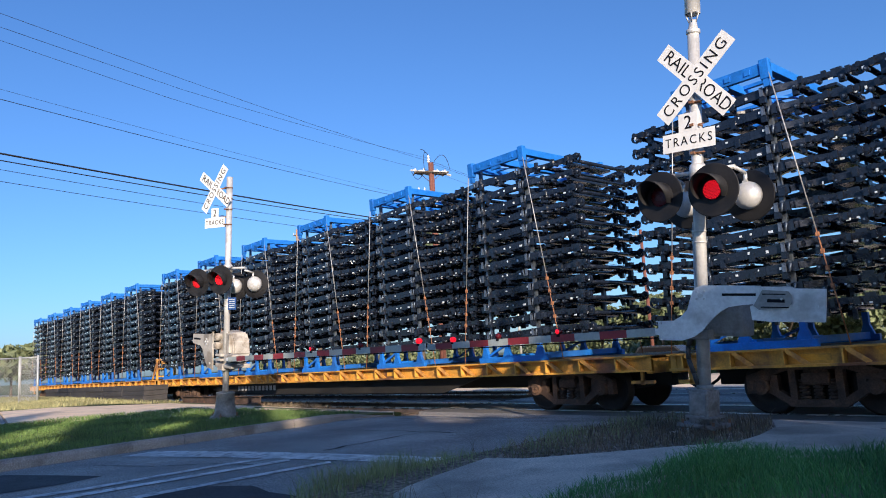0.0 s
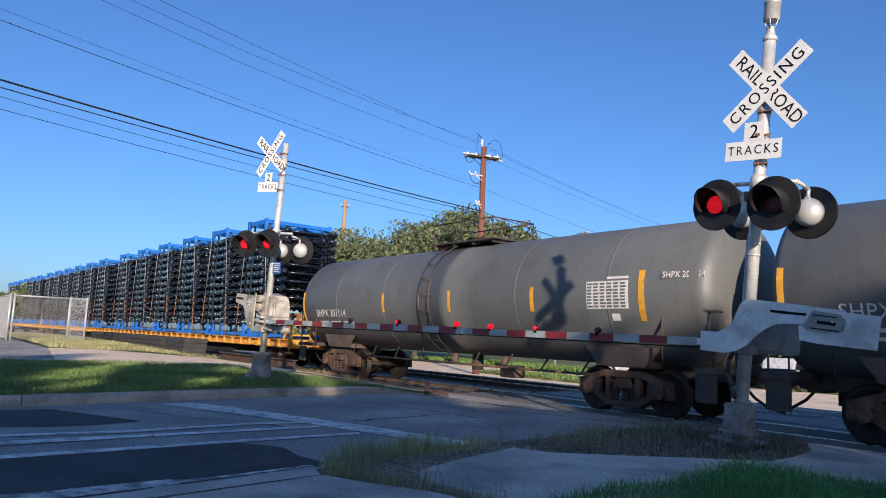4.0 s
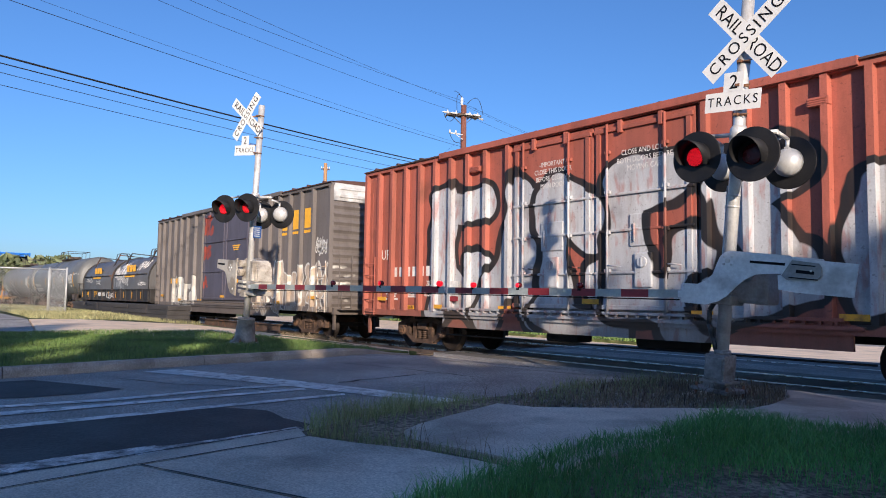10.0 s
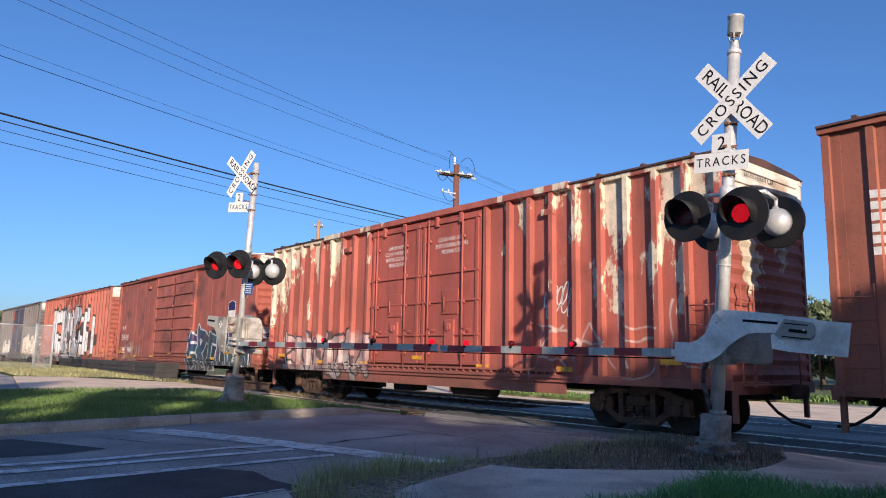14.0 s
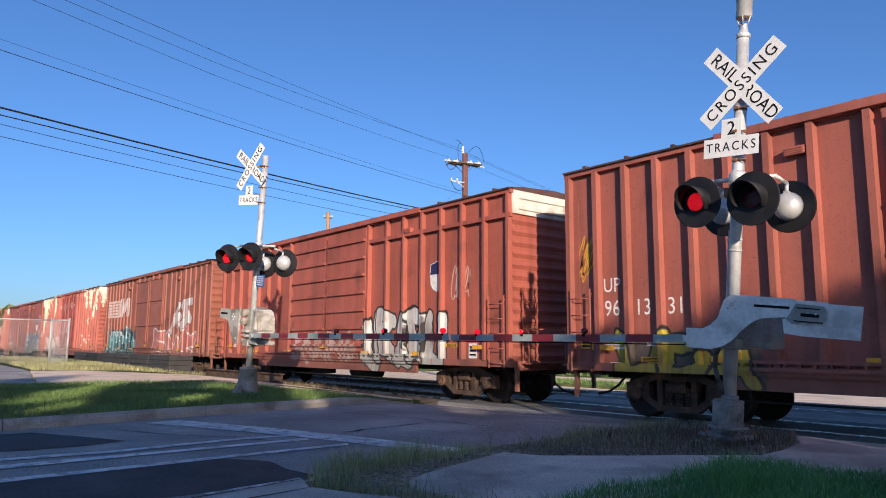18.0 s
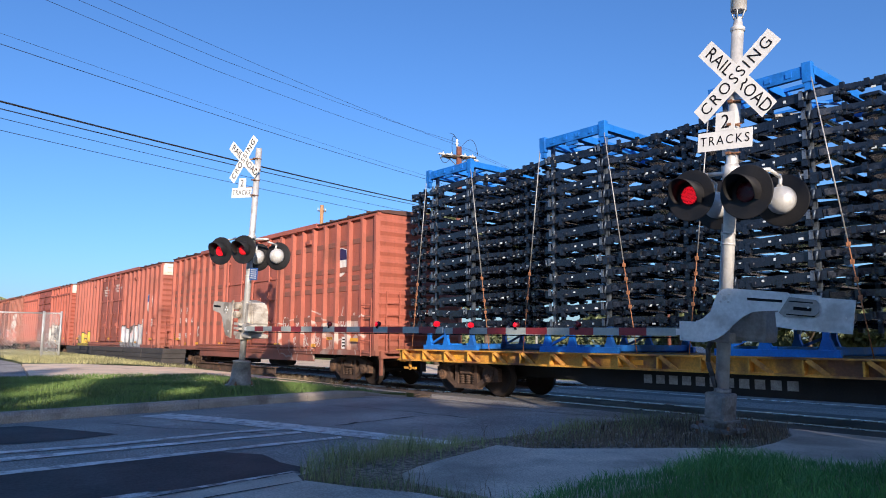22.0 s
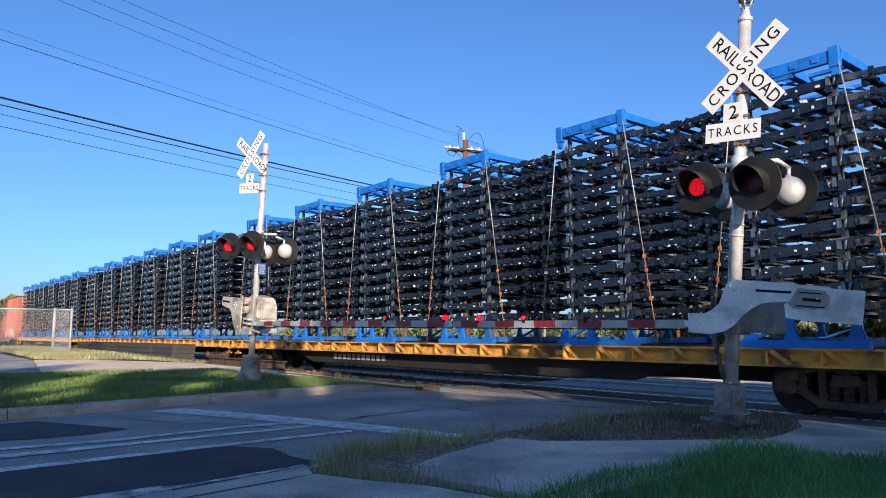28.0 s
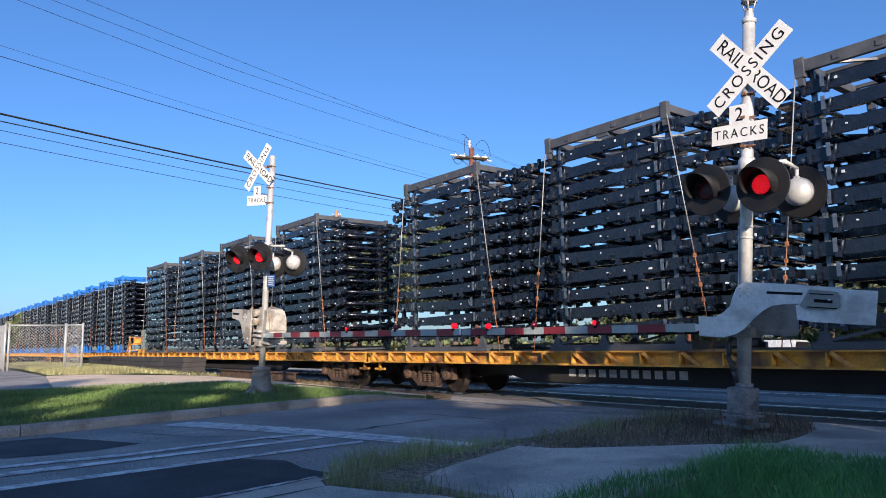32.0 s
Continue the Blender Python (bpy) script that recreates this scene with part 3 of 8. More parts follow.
    # crossbuck and track sign
    hx, hz = cb["x"], cb["z"]
    up = head
    blade(root, up @ Matrix.Translation((hx, -0.105, hz)), ("RAIL", "ROAD"), 45 - cb["roll"], 0, True)
    blade(root, up @ Matrix.Translation((hx, -0.115, hz)), ("CROSSING",), -45 - cb["roll"], 0, False)
    sx, sz = cb["sx"], cb["sz"]
    bm = B()
    box(bm, 0, 0, 0, 0.685, 0.004, 0.23, up @ Matrix.Translation((sx, -0.105, sz)))
    box(bm, 0, 0, 0.225, 0.245, 0.004, 0.225, up @ Matrix.Translation((sx, -0.105, sz)))
    ts = part("track_sign", bm, M_white, root, "white inverted-T sign reading 2 TRACKS")
    words("lettering", "TRACKS", 0.155, M_black, ts, up @ pose(sx, -0.1085, sz, 90, 0, 0), 0.9, space=1.3, depth=0.001)
    words("lettering", "2", 0.235, M_black, ts, up @ pose(sx, -0.1085, sz + 0.215, 90, 0, 0), 0.95, depth=0.001)
    for z in (hz, sz + 0.12, sz - 0.09):
        bm = B()
        bar(bm, up @ Vector((hx * 0.6, -0.09, z)), up @ Vector((0, 0, z)), 0.03, 0.03)
        part("sign_bracket", bm, M_rust, root)
    # lamps back to back on a cross arm
    lz = cb["lz"]
    bm = B()
    ends = [q[0] for q in cb["front"] + cb["rear"]]
    rod(bm, head @ Vector((min(ends), 0.0, lz + 0.30)), head @ Vector((max(ends), 0.0, lz + 0.30)), 0.026, 12)
    lathe(bm, [(0.1, lz + 0.2), (0.1, lz + 0.36), (0.075, lz + 0.4)], 20)
    part("cross_arm", bm, M_galv, root)
    for (x, y, dz, aim), phase in zip(cb["front"], (0.14, 0.736)):
        lamp_unit(root, head, x, lz + dz, y, False, lit, phase, aim, cb["lamp"])
    for x, y, dz, aim in cb["rear"]:
        lamp_unit(root, head, x, lz + dz, y, True, M_lens, None, aim, cb["lamp"])
    bm = B()
    for z in (lz - 0.42, lz - 0.55):
        rod(bm, (0, 0, z - 0.012), (0, 0, z + 0.012), 0.076, 20)
        box(bm, -0.08, 0.0, z, 0.03, 0.04, 0.04)
    rod(bm, (-0.095, 0.02, 0.6), (-0.095, 0.02, lz - 0.3), 0.012, 8)
    part("conduit", bm, M_galv, root)
    if not round_base:
        bm = B()
        bend = [(-0.10, -0.06, 1.10), (-0.15, -0.09, 0.98), (-0.14, -0.10, 0.82), (-0.09, -0.08, 0.66), (-0.06, -0.05, 0.53)]
        for q0, q1 in zip(bend, bend[1:]):
            rod(bm, q0, q1, 0.028, 10)
        part("flexible_conduit", bm, M_hose_grey, root, "dark flexible cable conduit")
    # gate mechanism behind the mast
    s = -side
    bm = B()
    if round_base:
        upright(bm, [(-0.34, 1.22), (0.34, 1.22), (0.46, 1.42), (0.42, 1.72), (0.30, 1.90), (-0.22, 1.95), (-0.34, 1.86)], -0.04, 0.36)
        bmesh.ops.bevel(bm, geom=list(bm.edges), offset=0.035, segments=2, affect="EDGES")
        box(bm, 0.12, 0.10, 1.17, 0.86, 0.46, 0.09, bevel=0.02)
        for bx, bz in ((-0.24, 1.80), (-0.24, 1.60)):
            rod(bm, (bx, -0.17, bz), (bx, -0.03, bz), 0.085, 16)
            rod(bm, (bx, -0.19, bz), (bx, -0.17, bz), 0.05, 12)
        box(bm, 0.30, -0.05, 1.66, 0.10, 0.10, 0.42, bevel=0.02)
        box(bm, 0.62, -0.12, 1.36, 0.42, 0.26, 0.17, bevel=0.03)
        box(bm, 0.0, -0.10, 1.30, 0.30, 0.20, 0.05, bevel=0.01)
        box(bm, 0.0, -0.10, 1.40, 0.30, 0.20, 0.05, bevel=0.01)
        box(bm, 0.0, 0.0, 1.12, 0.28, 0.3, 0.12, bevel=0.02)
    else:
        box(bm, 0.20 * s, 0.14, 1.33, 0.58, 0.30, 0.46, bevel=0.04)
        rod(bm, (0.20 * s, -0.2, 1.45), (0.20 * s, 0.3, 1.45), 0.11, 20)
        box(bm, 0.0, 0.0, 1.12, 0.28, 0.3, 0.12, bevel=0.02)
    part("gate_mechanism", bm, M_cast if round_base else M_mech, root, "pale cast gate mechanism housing" if round_base else "grey cast gate mechanism housing")
    shift = Matrix.Diagonal((s, 1, 1, 1))
    lever = [(-0.361, 1.275), (-0.153, 1.283), (-0.06, 1.33), (0.025, 1.41), (0.06, 1.52), (0.098, 1.617), (0.15, 1.665), (0.219, 1.684), (0.877, 1.665), (0.92, 1.608), (0.889, 1.479), (0.62, 1.455), (0.514, 1.439), (0.41, 1.38), (0.31, 1.291), (0.2, 1.17), (0.1, 1.104), (-0.05, 1.055), (-0.345, 1.051)]
    for y0, nm in (() if round_base else ((-0.385, True), (0.40, False))):
        bm = B()
        pts = lever if nm else [(x, z) for x, z in lever if x > -0.2]
        upright(bm, pts, y0, y0 + 0.018, shift)
        lv = part("gate_lever", bm, M_plate, root, "pale aluminium S-shaped gate lever")
        if not nm:
            continue
        bm = B()
        upright(bm, [(0.86, 1.64), (1.53, 1.618), (1.51, 1.285), (0.95, 1.285), (0.77, 1.30), (0.75, 1.45), (0.86, 1.47)], y0 + 0.02, y0 + 0.036, shift)
        part("counterweight_plate", bm, M_plate, lv)
        if nm:
            bm = B()
            for x0, x1, z in ((0.45, 0.83, 1.575), (1.0, 1.19, 1.555)):
                bar(bm, shift @ Vector((x0, y0 - 0.002, z)), shift @ Vector((x1, y0 - 0.002, z - 0.005)), 0.004, 0.028)
            part("slot", bm, M_black, lv)
            bm = B()
            upright(bm, [(0.90, 1.62), (1.17, 1.60), (1.2, 1.56), (1.2, 1.47), (1.16, 1.43), (0.86, 1.41), (0.80, 1.45)], y0 - 0.006, y0 - 0.0, shift)
            wc = part("weight_clamp", bm, M_mech, lv)
            for x0, x1, z, hh in ((0.90, 1.14, 1.575, 0.012), (0.88, 1.17, 1.438, 0.012), (0.95, 1.13, 1.505, 0.034)):
                bm = B()
                bar(bm, shift @ Vector((x0, y0 - 0.008, z)), shift @ Vector((x1, y0 - 0.008, z - 0.006)), 0.004, hh)
                part("slot", bm, M_black, wc)
            for bx, bz in ((0.194, 1.571), (0.15, 1.61), (0.24, 1.615), (0.15, 1.53), (0.24, 1.53), (-0.32, 1.25), (-0.32, 1.08), (1.45, 1.44), (1.1, 1.52)):
                bm = B()
                rod(bm, shift @ Vector((bx, y0 - 0.015, bz)), shift @ Vector((bx, y0, bz)), 0.028 if bx == 0.194 else 0.012, 8)
                part("bolt", bm, M_galv, lv)
    if round_base:
        bm = B()
        upright(bm, [(0.30, 1.92), (0.42, 1.86), (1.40, 1.84), (1.43, 1.80), (1.43, 1.62), (0.98, 1.58), (0.86, 1.50), (0.70, 1.24), (0.56, 1.10), (0.30, 1.06)], -0.20, -0.165, shift)
        web = part("lever_web", bm, M_cast, root, "pale cast lever plate")
        bm = B()
        bar(bm, shift @ Vector((0.98, -0.202, 1.735)), shift @ Vector((1.38, -0.202, 1.73)), 0.006, 0.045)
        part("slot", bm, M_black, web)
        for bx, bz in ((0.62, 1.74), (0.56, 1.68), (0.68, 1.68), (0.62, 1.62), (0.42, 1.2)):
            bm = B()
            rod(bm, shift @ Vector((bx, -0.22, bz)), shift @ Vector((bx, -0.2, bz)), 0.03, 8)
            part("bolt", bm, M_galv, web)
    bm = B()
    for z in (1.36, 1.44, 1.52):
        box(bm, 1.06 * s, 0.0, z, 0.34, 0.36, 0.06, bevel=0.01)
    if round_base:
        bm.free()
    else:
        part("counterweight", bm, M_mech, root)
    # gate arm with its reflective stripes
    (ax, az), (bx, bz), ay = arm
    a, b = Vector((ax, ay, az)), Vector((bx, ay, bz))
    bm = B()
    bar(bm, a + (a - b).normalized() * (0.12 if round_base else 0.45), b, 0.028, 0.075)
    ga = part("gate_arm", bm, M_plate, root, "gate arm in red and white stripes")
    n = int((b - a).length / 0.405)
    for k in range(n + 1):
        p, q = a + (b - a) * (k * 0.405 / (b - a).length), a + (b - a) * (min((k + 1) * 0.405, (b - a).length - 0.005) / (b - a).length)
        if (q - p).length < 0.05:
            continue
        bm = B()
        bar(bm, p, q - (q - p).normalized() * 0.002, 0.034, 0.098)
        part("stripe", bm, M_stripe if k % 2 else M_stripew, ga)
    for f, phase in arm_lamps[side]:
        p = a + (b - a) * f + Vector((0, 0, 0.09))
        bm = B()
        lathe(bm, [(0.0001, -0.035), (0.036, -0.035), (0.044, 0.0), (0.036, 0.035), (0.0001, 0.04)], 14, Matrix.Translation(p) @ Matrix.Rotation(math.pi / 2, 4, "X"))
        al = part("arm_lamp", bm, M_armlamp if phase is None else M_lens, ga, "small round red arm lamp")
        if phase is not None:
            bm = B()
            lathe(bm, [(0.0001, -0.012), (0.034, -0.012), (0.034, 0.006), (0.0001, 0.012)], 14, Matrix.Translation(p) @ Matrix.Rotation(math.pi / 2, 4, "X"))
            FLASHING.append((part("led_board", bm, M_armlamp, al, "glowing red LEDs"), Vector((0, -1, 0)), phase, 0.0))
        bm = B()
        box(bm, p.x, p.y, p.z - 0.055, 0.05, 0.05, 0.03)
        part("lamp_foot", bm, M_black, al)
    bm = B()
    rod(bm, a + Vector((0, 0.03, -0.07)), b + Vector((0, 0.03, -0.06)), 0.008, 6)
    part("arm_cable", bm, M_black, ga)
    return root


arm_lamps = {-1: ((0.35, 0.736), (0.62, 0.14), (0.855, None)), 1: ((0.52, 0.736), (0.75, 0.14), (0.978, None))}
near_cb = dict(top=5.235, bell=True, bands=(3.9, 3.62, 3.28, 2.95), x=0.06, z=4.17, roll=-1.7, sx=-0.05, sz=3.44, lz=2.76, lamp=1.0, front=((-0.31, -0.34, 0, 0), (0.37, -0.34, 0, 0)), rear=((-0.34, 0.33, -0.03, 0), (0.46, 0.33, -0.01, 0)))
far_cb = dict(top=5.45, bell=False, bands=(5.2, 4.95, 4.7, 4.35), x=-0.37, z=5.19, roll=8.5, sx=-0.36, sz=4.41, lz=3.05, lamp=1.05, front=((-0.62, -0.34, -0.02, 14), (0.16, -0.34, 0.03, 14)), rear=((-0.10, 0.33, -0.1, 14), (0.55, 0.33, -0.06, 14)))
near_signal = signal("crossing_signal", Matrix.Translation((-4.43, 7.87, 0.27)), 5.3, 0.0, near_cb, -1, ((-0.40, 1.145), (-4.64, 0.795), -0.37),
                     "galvanised crossing signal with crossbuck, flashing lamps and lowered gate", False, M_lens)
far_signal = signal("crossing_signal", Matrix.Translation((-15.5, 6.9, 0.28)), 5.3, 16.0, far_cb, 1, ((0.80, 1.36), (7.40, 1.89), -0.30),
                    "galvanised crossing signal beside the verge with lowered gate and blue plate", True, M_lens_sunny)
bm = B()
box(bm, 0.44, -0.09, 2.55, 0.40, 0.006, 0.27, bevel=0.0)
bp = part("blue_plate", bm, M_sign_blue, far_signal, "small blue enamel notice plate")
for k in range(5):
    bm = B()
    box(bm, 0.44, -0.095, 2.64 - 0.045 * k, 0.30 - 0.03 * (k % 2), 0.003, 0.018)
    part("text_bar", bm, M_white, bp)


# ---- the train ----
SPEED, YC = 10.51, 12.97
TRAIN, CACHE = [], {}


def piece(name, key, build, material, parent, m=None, label=""):
    """A part whose mesh is shared by all that are alike."""
    if key not in CACHE:
        bm = B()
        build(bm)
        bmesh.ops.recalc_face_normals(bm, faces=bm.faces)
        me = bpy.data.meshes.new(name)
        bm.to_mesh(me)
        bm.free()
        for k in material if isinstance(material, (list, tuple)) else (material,):
            me.materials.append(k)
        CACHE[key] = me
    ob = new(name, CACHE[key])
    ob.parent = parent
    if m:
        ob.matrix_basis = m
    if label:
        ob["label"] = label
    return ob


GLYPHS = (
    ((0, 0, 0, 1), (0, 1, 1, 0.8), (1, 0.8, 0, 0.5), (0, 0.5, 1, 0)),
    ((0, 0, 0.5, 1), (0.5, 1, 1, 0), (0.2, 0.4, 0.8, 0.4)),
    ((1, 0.9, 0.1, 1), (0.1, 1, 0.1, 0.1), (0.1, 0.1, 1, 0), (1, 0, 1, 0.4)),
    ((0, 1, 0, 0.1), (0, 0.1, 0.9, 0), (0.9, 0, 1, 1)),
    ((1, 1, 0.1, 0.8), (0.1, 0.8, 0.9, 0.4), (0.9, 0.4, 0, 0)),
    ((0, 0, 0, 1), (0, 1, 0.5, 0.4), (0.5, 0.4, 1, 1), (1, 1, 1, 0)),
    ((0, 0, 0, 1), (0, 1, 1, 0), (1, 0, 1, 1)),
    ((0.1, 0, 0.1, 1), (0.1, 1, 1, 0.9), (0.1, 0.5, 0.8, 0.5), (0.1, 0, 1, 0.1)))
LOBE = (((0.5, 0.12, 0.5, 0.88),),)


def strokes(x0, x1, z0, z1, count, seed, glyphs, jag=0.16):
    """Sprayed letter forms in a field, each as straight strokes (ax, az, bx, bz); leaning and uneven."""
    rg = random.Random(seed)
    w, out = (x1 - x0) / count, []
    for k in range(count):
        lean = rg.uniform(-0.12, 0.25)
        top, low = z1 - rg.uniform(0, 0.15) * (z1 - z0), z0 + rg.uniform(0, 0.12) * (z1 - z0)
        form = []
        for ax, az, bx, bz in rg.choice(glyphs):
            q = [v + rg.uniform(-jag, jag) for v in (ax, az, bx, bz)] if len(glyphs) > 1 else (ax, az, bx, bz)
            form.append((x0 + w * (k + 0.12 + 0.76 * q[0] + lean * q[1]), low + (top - low) * q[1], x0 + w * (k + 0.12 + 0.76 * q[2] + lean * q[3]), low + (top - low) * q[3]))
        out.append(form)
    return out


def vmath(n, l, op, a, c=None):
    """A vector node of a material; a and c are sockets or plain values."""
    k = n.new("ShaderNodeVectorMath")
    k.operation = op
    for i, v in ((0, a), ("Scale" if op == "SCALE" else 1, c)):
        if v is None:
            continue
        if isinstance(v, (int, float, tuple)):
            k.inputs[i].default_value = v
        else:
            l.new(v, k.inputs[i])
    return k.outputs["Value"] if op in ("DOT_PRODUCT", "LENGTH") else k.outputs["Vector"]


def paint(name, base, graffiti=(), faded=None, rough=0.62, dirt=(0.09, 0.045, 0.03), dirt_at=0.60, streak=0.5, shade=0.0):
    """Weathered vehicle paint with vertical streaks, and sprayed letter forms in the given fields:
    (x0, x1, z0, z1, letters, half width of a stroke, fill, second fill, outline, its width, ground colour or None, seed, glyphs)."""
    m = bpy.data.materials.new(name)
    m.use_nodes = True
    n, l = m.node_tree.nodes, m.node_tree.links
    b = n["Principled BSDF"]
    co = n.new("ShaderNodeTexCoord").outputs["Object"]
    xyz = n.new("ShaderNodeSeparateXYZ")
    l.new(co, xyz.inputs[0])

    def mth(op, a, c=None, clamp=False):
        k = n.new("ShaderNodeMath")
        k.operation, k.use_clamp = op, clamp
        for i, v in enumerate((a, c)):
            if v is None:
                continue
            if isinstance(v, (int, float)):
                k.inputs[i].default_value = v
            else:
                l.new(v, k.inputs[i])
        return k.outputs[0]

    def nse(scale, detail=4.0, st=None, off=None):
        t = n.new("ShaderNodeTexNoise")
        t.inputs["Scale"].default_value, t.inputs["Detail"].default_value = scale, detail
        mp = n.new("ShaderNodeMapping")
        mp.inputs["Scale"].default_value = st or (1, 1, 1)
        mp.inputs["Location"].default_value = off or (0, 0, 0)
        l.new(co, mp.inputs[0])
        l.new(mp.outputs[0], t.inputs["Vector"])
        return t.outputs["Fac"]

    def step(v, at, soft):
        r = n.new("ShaderNodeMapRange")
        r.inputs["From Min"].default_value, r.inputs["From Max"].default_value = at - soft, at + soft
        l.new(v, r.inputs["Value"])
        return r.outputs["Result"]

    def mix(f, a, c):
        k = n.new("ShaderNodeMix")
        k.data_type = "RGBA"
        if isinstance(f, float):
            k.inputs["Factor"].default_value = f
        else:
            l.new(f, k.inputs["Factor"])
        for s, v in (("A", a), ("B", c)):
            if isinstance(v, tuple):
                k.inputs[s].default_value = (*v, 1)
            else:
                l.new(v, k.inputs[s])
        return k.outputs["Result"]

    seed = sum(map(ord, name)) % 97
    col = mix(step(nse(0.55, 5, off=(seed, 0, 0)), 0.5, 0.16), tuple(c * 0.88 for c in base), tuple(min(1, c * 1.12) for c in base))
    if faded:
        fcol, z0 = faded
        f = mth("ADD", mth("MULTIPLY", mth("SUBTRACT", xyz.outputs[2], z0), 0.14), mth("SUBTRACT", mth("MULTIPLY", nse(1.7, 9, (1.5, 1, 0.42), (seed, 3, 0)), 1.7), 0.42))
        f = mth("ADD", f, mth("MULTIPLY", mth("SUBTRACT", mth("ABSOLUTE", xyz.outputs[0]), 5.6), 0.045))
        f = mth("ADD", f, mth("MULTIPLY", mth("SUBTRACT", nse(13, 4, (1, 1, 0.5)), 0.5), 0.35))
        col = mix(step(f, 0.72, 0.03), col, mix(step(nse(5, 6), 0.5, 0.12), fcol, tuple(c * 0.8 for c in fcol)))
    ny = mth("LESS_THAN", xyz.outputs[1], 0.0) if graffiti else None
    for x0, x1, z0, z1, count, wide, fill, second, line, edge_w, ground, sd, glyphs in graffiti:
        size = (x1 - x0) / count
        wob = n.new("ShaderNodeTexNoise")
        wob.inputs["Scale"].default_value, wob.inputs["Detail"].default_value = 1.6 / size, 1.5
        l.new(co, wob.inputs["Vector"])
        vec = lambda op, a, c=None: vmath(n, l, op, a, c)
        warped = vec("ADD", co, vec("SCALE", vec("SUBTRACT", wob.outputs["Color"], (0.5, 0.5, 0.5)), size * 0.42))
        flat = vec("MULTIPLY", warped, (1, 0, 1))
        if ground:
            edge = mth("MINIMUM", mth("MINIMUM", mth("SUBTRACT", xyz.outputs[0], x0), mth("SUBTRACT", x1, xyz.outputs[0])), mth("MINIMUM", mth("SUBTRACT", xyz.outputs[2], z0), mth("SUBTRACT", z1, xyz.outputs[2])))
            field = mth("ADD", edge, mth("MULTIPLY", mth("SUBTRACT", nse(1.4 / size, 3, off=(sd, sd, 0)), 0.55), size * 0.9))
            col = mix(mth("MULTIPLY", step(field, 0.02, 0.05), ny), col, mix(step(nse(1.1, 3, off=(sd, 0, 3)), 0.5, 0.06), ground, tuple(c * 1.7 for c in ground)))
        body = mix(step(nse(1.3 / size, 3, off=(sd, 0, 9)), 0.52, 0.10), fill, second)
        body = mix(step(nse(7, 4, (1, 1, 0.3), (sd, 2, 0)), 0.60, 0.06), body, mix(0.5, body, base))
        for form in strokes(x0, x1, z0, z1, count, int(sd), glyphs):
            near = None
            for ax, az, bx, bz in form:
                a, ba = (ax, 0, az), (bx - ax, 0, bz - az)
                pa = vec("SUBTRACT", flat, a)
                along = mth("DIVIDE", vec("DOT_PRODUCT", pa, ba), max(0.01, ba[0] ** 2 + ba[2] ** 2), True)
                ray = n.new("ShaderNodeVectorMath")
                ray.operation = "SCALE"
                ray.inputs[0].default_value = ba
                l.new(along, ray.inputs["Scale"])
                d = vec("LENGTH", vec("SUBTRACT", pa, ray.outputs[0]))
                near = d if near is None else mth("MINIMUM", near, d)
            soft = 0.012
            if edge_w:
                col = mix(mth("MULTIPLY", mth("SUBTRACT", 1.0, step(near, wide + edge_w, soft)), ny), col, line)
            col = mix(mth("MULTIPLY", mth("SUBTRACT", 1.0, step(near, wide, soft)), ny), col, body)
    streaks = nse(2.2, 6, (1.0, 1.0, 0.07), (seed, 1, 0))
    col = mix(mth("MULTIPLY", step(streaks, 0.58, 0.12), streak, True), col, mix(0.6, col, dirt))
    col = mix(step(nse(0.9, 9, off=(seed, 7, 2)), dirt_at + 0.06, 0.07), col, mix(0.55, col, dirt))
    low = mth("MULTIPLY", mth("SUBTRACT", 1.0, step(mth("ADD", xyz.outputs[2], mth("MULTIPLY", nse(1.5, 6), 0.9)), 1.55, 0.45)), 0.55)
    col = mix(low, col, (0.10, 0.075, 0.055))
    col = mix(mth("MULTIPLY", step(nse(9, 6, (1, 1, 0.12), (seed, 2, 4)), 0.60, 0.10), 0.30, True), col, mix(0.7, col, dirt))
    col = mix(mth("MULTIPLY", step(nse(17, 5, off=(seed, 5, 1)), 0.665, 0.02), 0.6, True), col, mix(0.6, col, (0.05, 0.03, 0.022)))
    grain = nse(38, 5)
    sc2 = n.new("ShaderNodeVectorMath")
    sc2.operation = "SCALE"
    l.new(col, sc2.inputs[0])
    l.new(mth("ADD", 0.80, mth("MULTIPLY", grain, 0.40)), sc2.inputs["Scale"])
    l.new(sc2.outputs[0], b.inputs["Base Color"])
    l.new(mth("ADD", rough - 0.12, mth("MULTIPLY", nse(1.8, 5), 0.24)), b.inputs["Roughness"])
    bp = n.new("ShaderNodeBump")
    bp.inputs["Strength"].default_value, bp.inputs["Distance"].default_value = 0.22, 0.03
    l.new(nse(1.6, 3), bp.inputs["Height"])
    l.new(bp.outputs["Normal"], b.inputs["Normal"])
    return m


M_truck = mat("rusty_cast_steel", (0.08, 0.05, 0.035), 0.85, 0.1, vary=0.35, scale=4, fine=40, bump=0.3, dirt=(0.14, 0.075, 0.04), dirt_at=0.6, dirt_scale=2)
M_wheel = mat("wheel_steel", (0.032, 0.024, 0.02), 0.65, 0.4, vary=0.25, scale=5, bump=0.1)
M_under = mat("sooty_underframe", (0.014, 0.013, 0.012), 0.85, vary=0.3, scale=2, bump=0.2)
M_hose = mat("rubber_hose", (0.012, 0.012, 0.013), 0.6, vary=0.1)
M_yellow = mat("safety_yellow", (0.72, 0.36, 0.03), 0.55, vary=0.1, scale=6, bump=0.03, dirt=(0.4, 0.2, 0.04), dirt_at=0.62, dirt_scale=4)
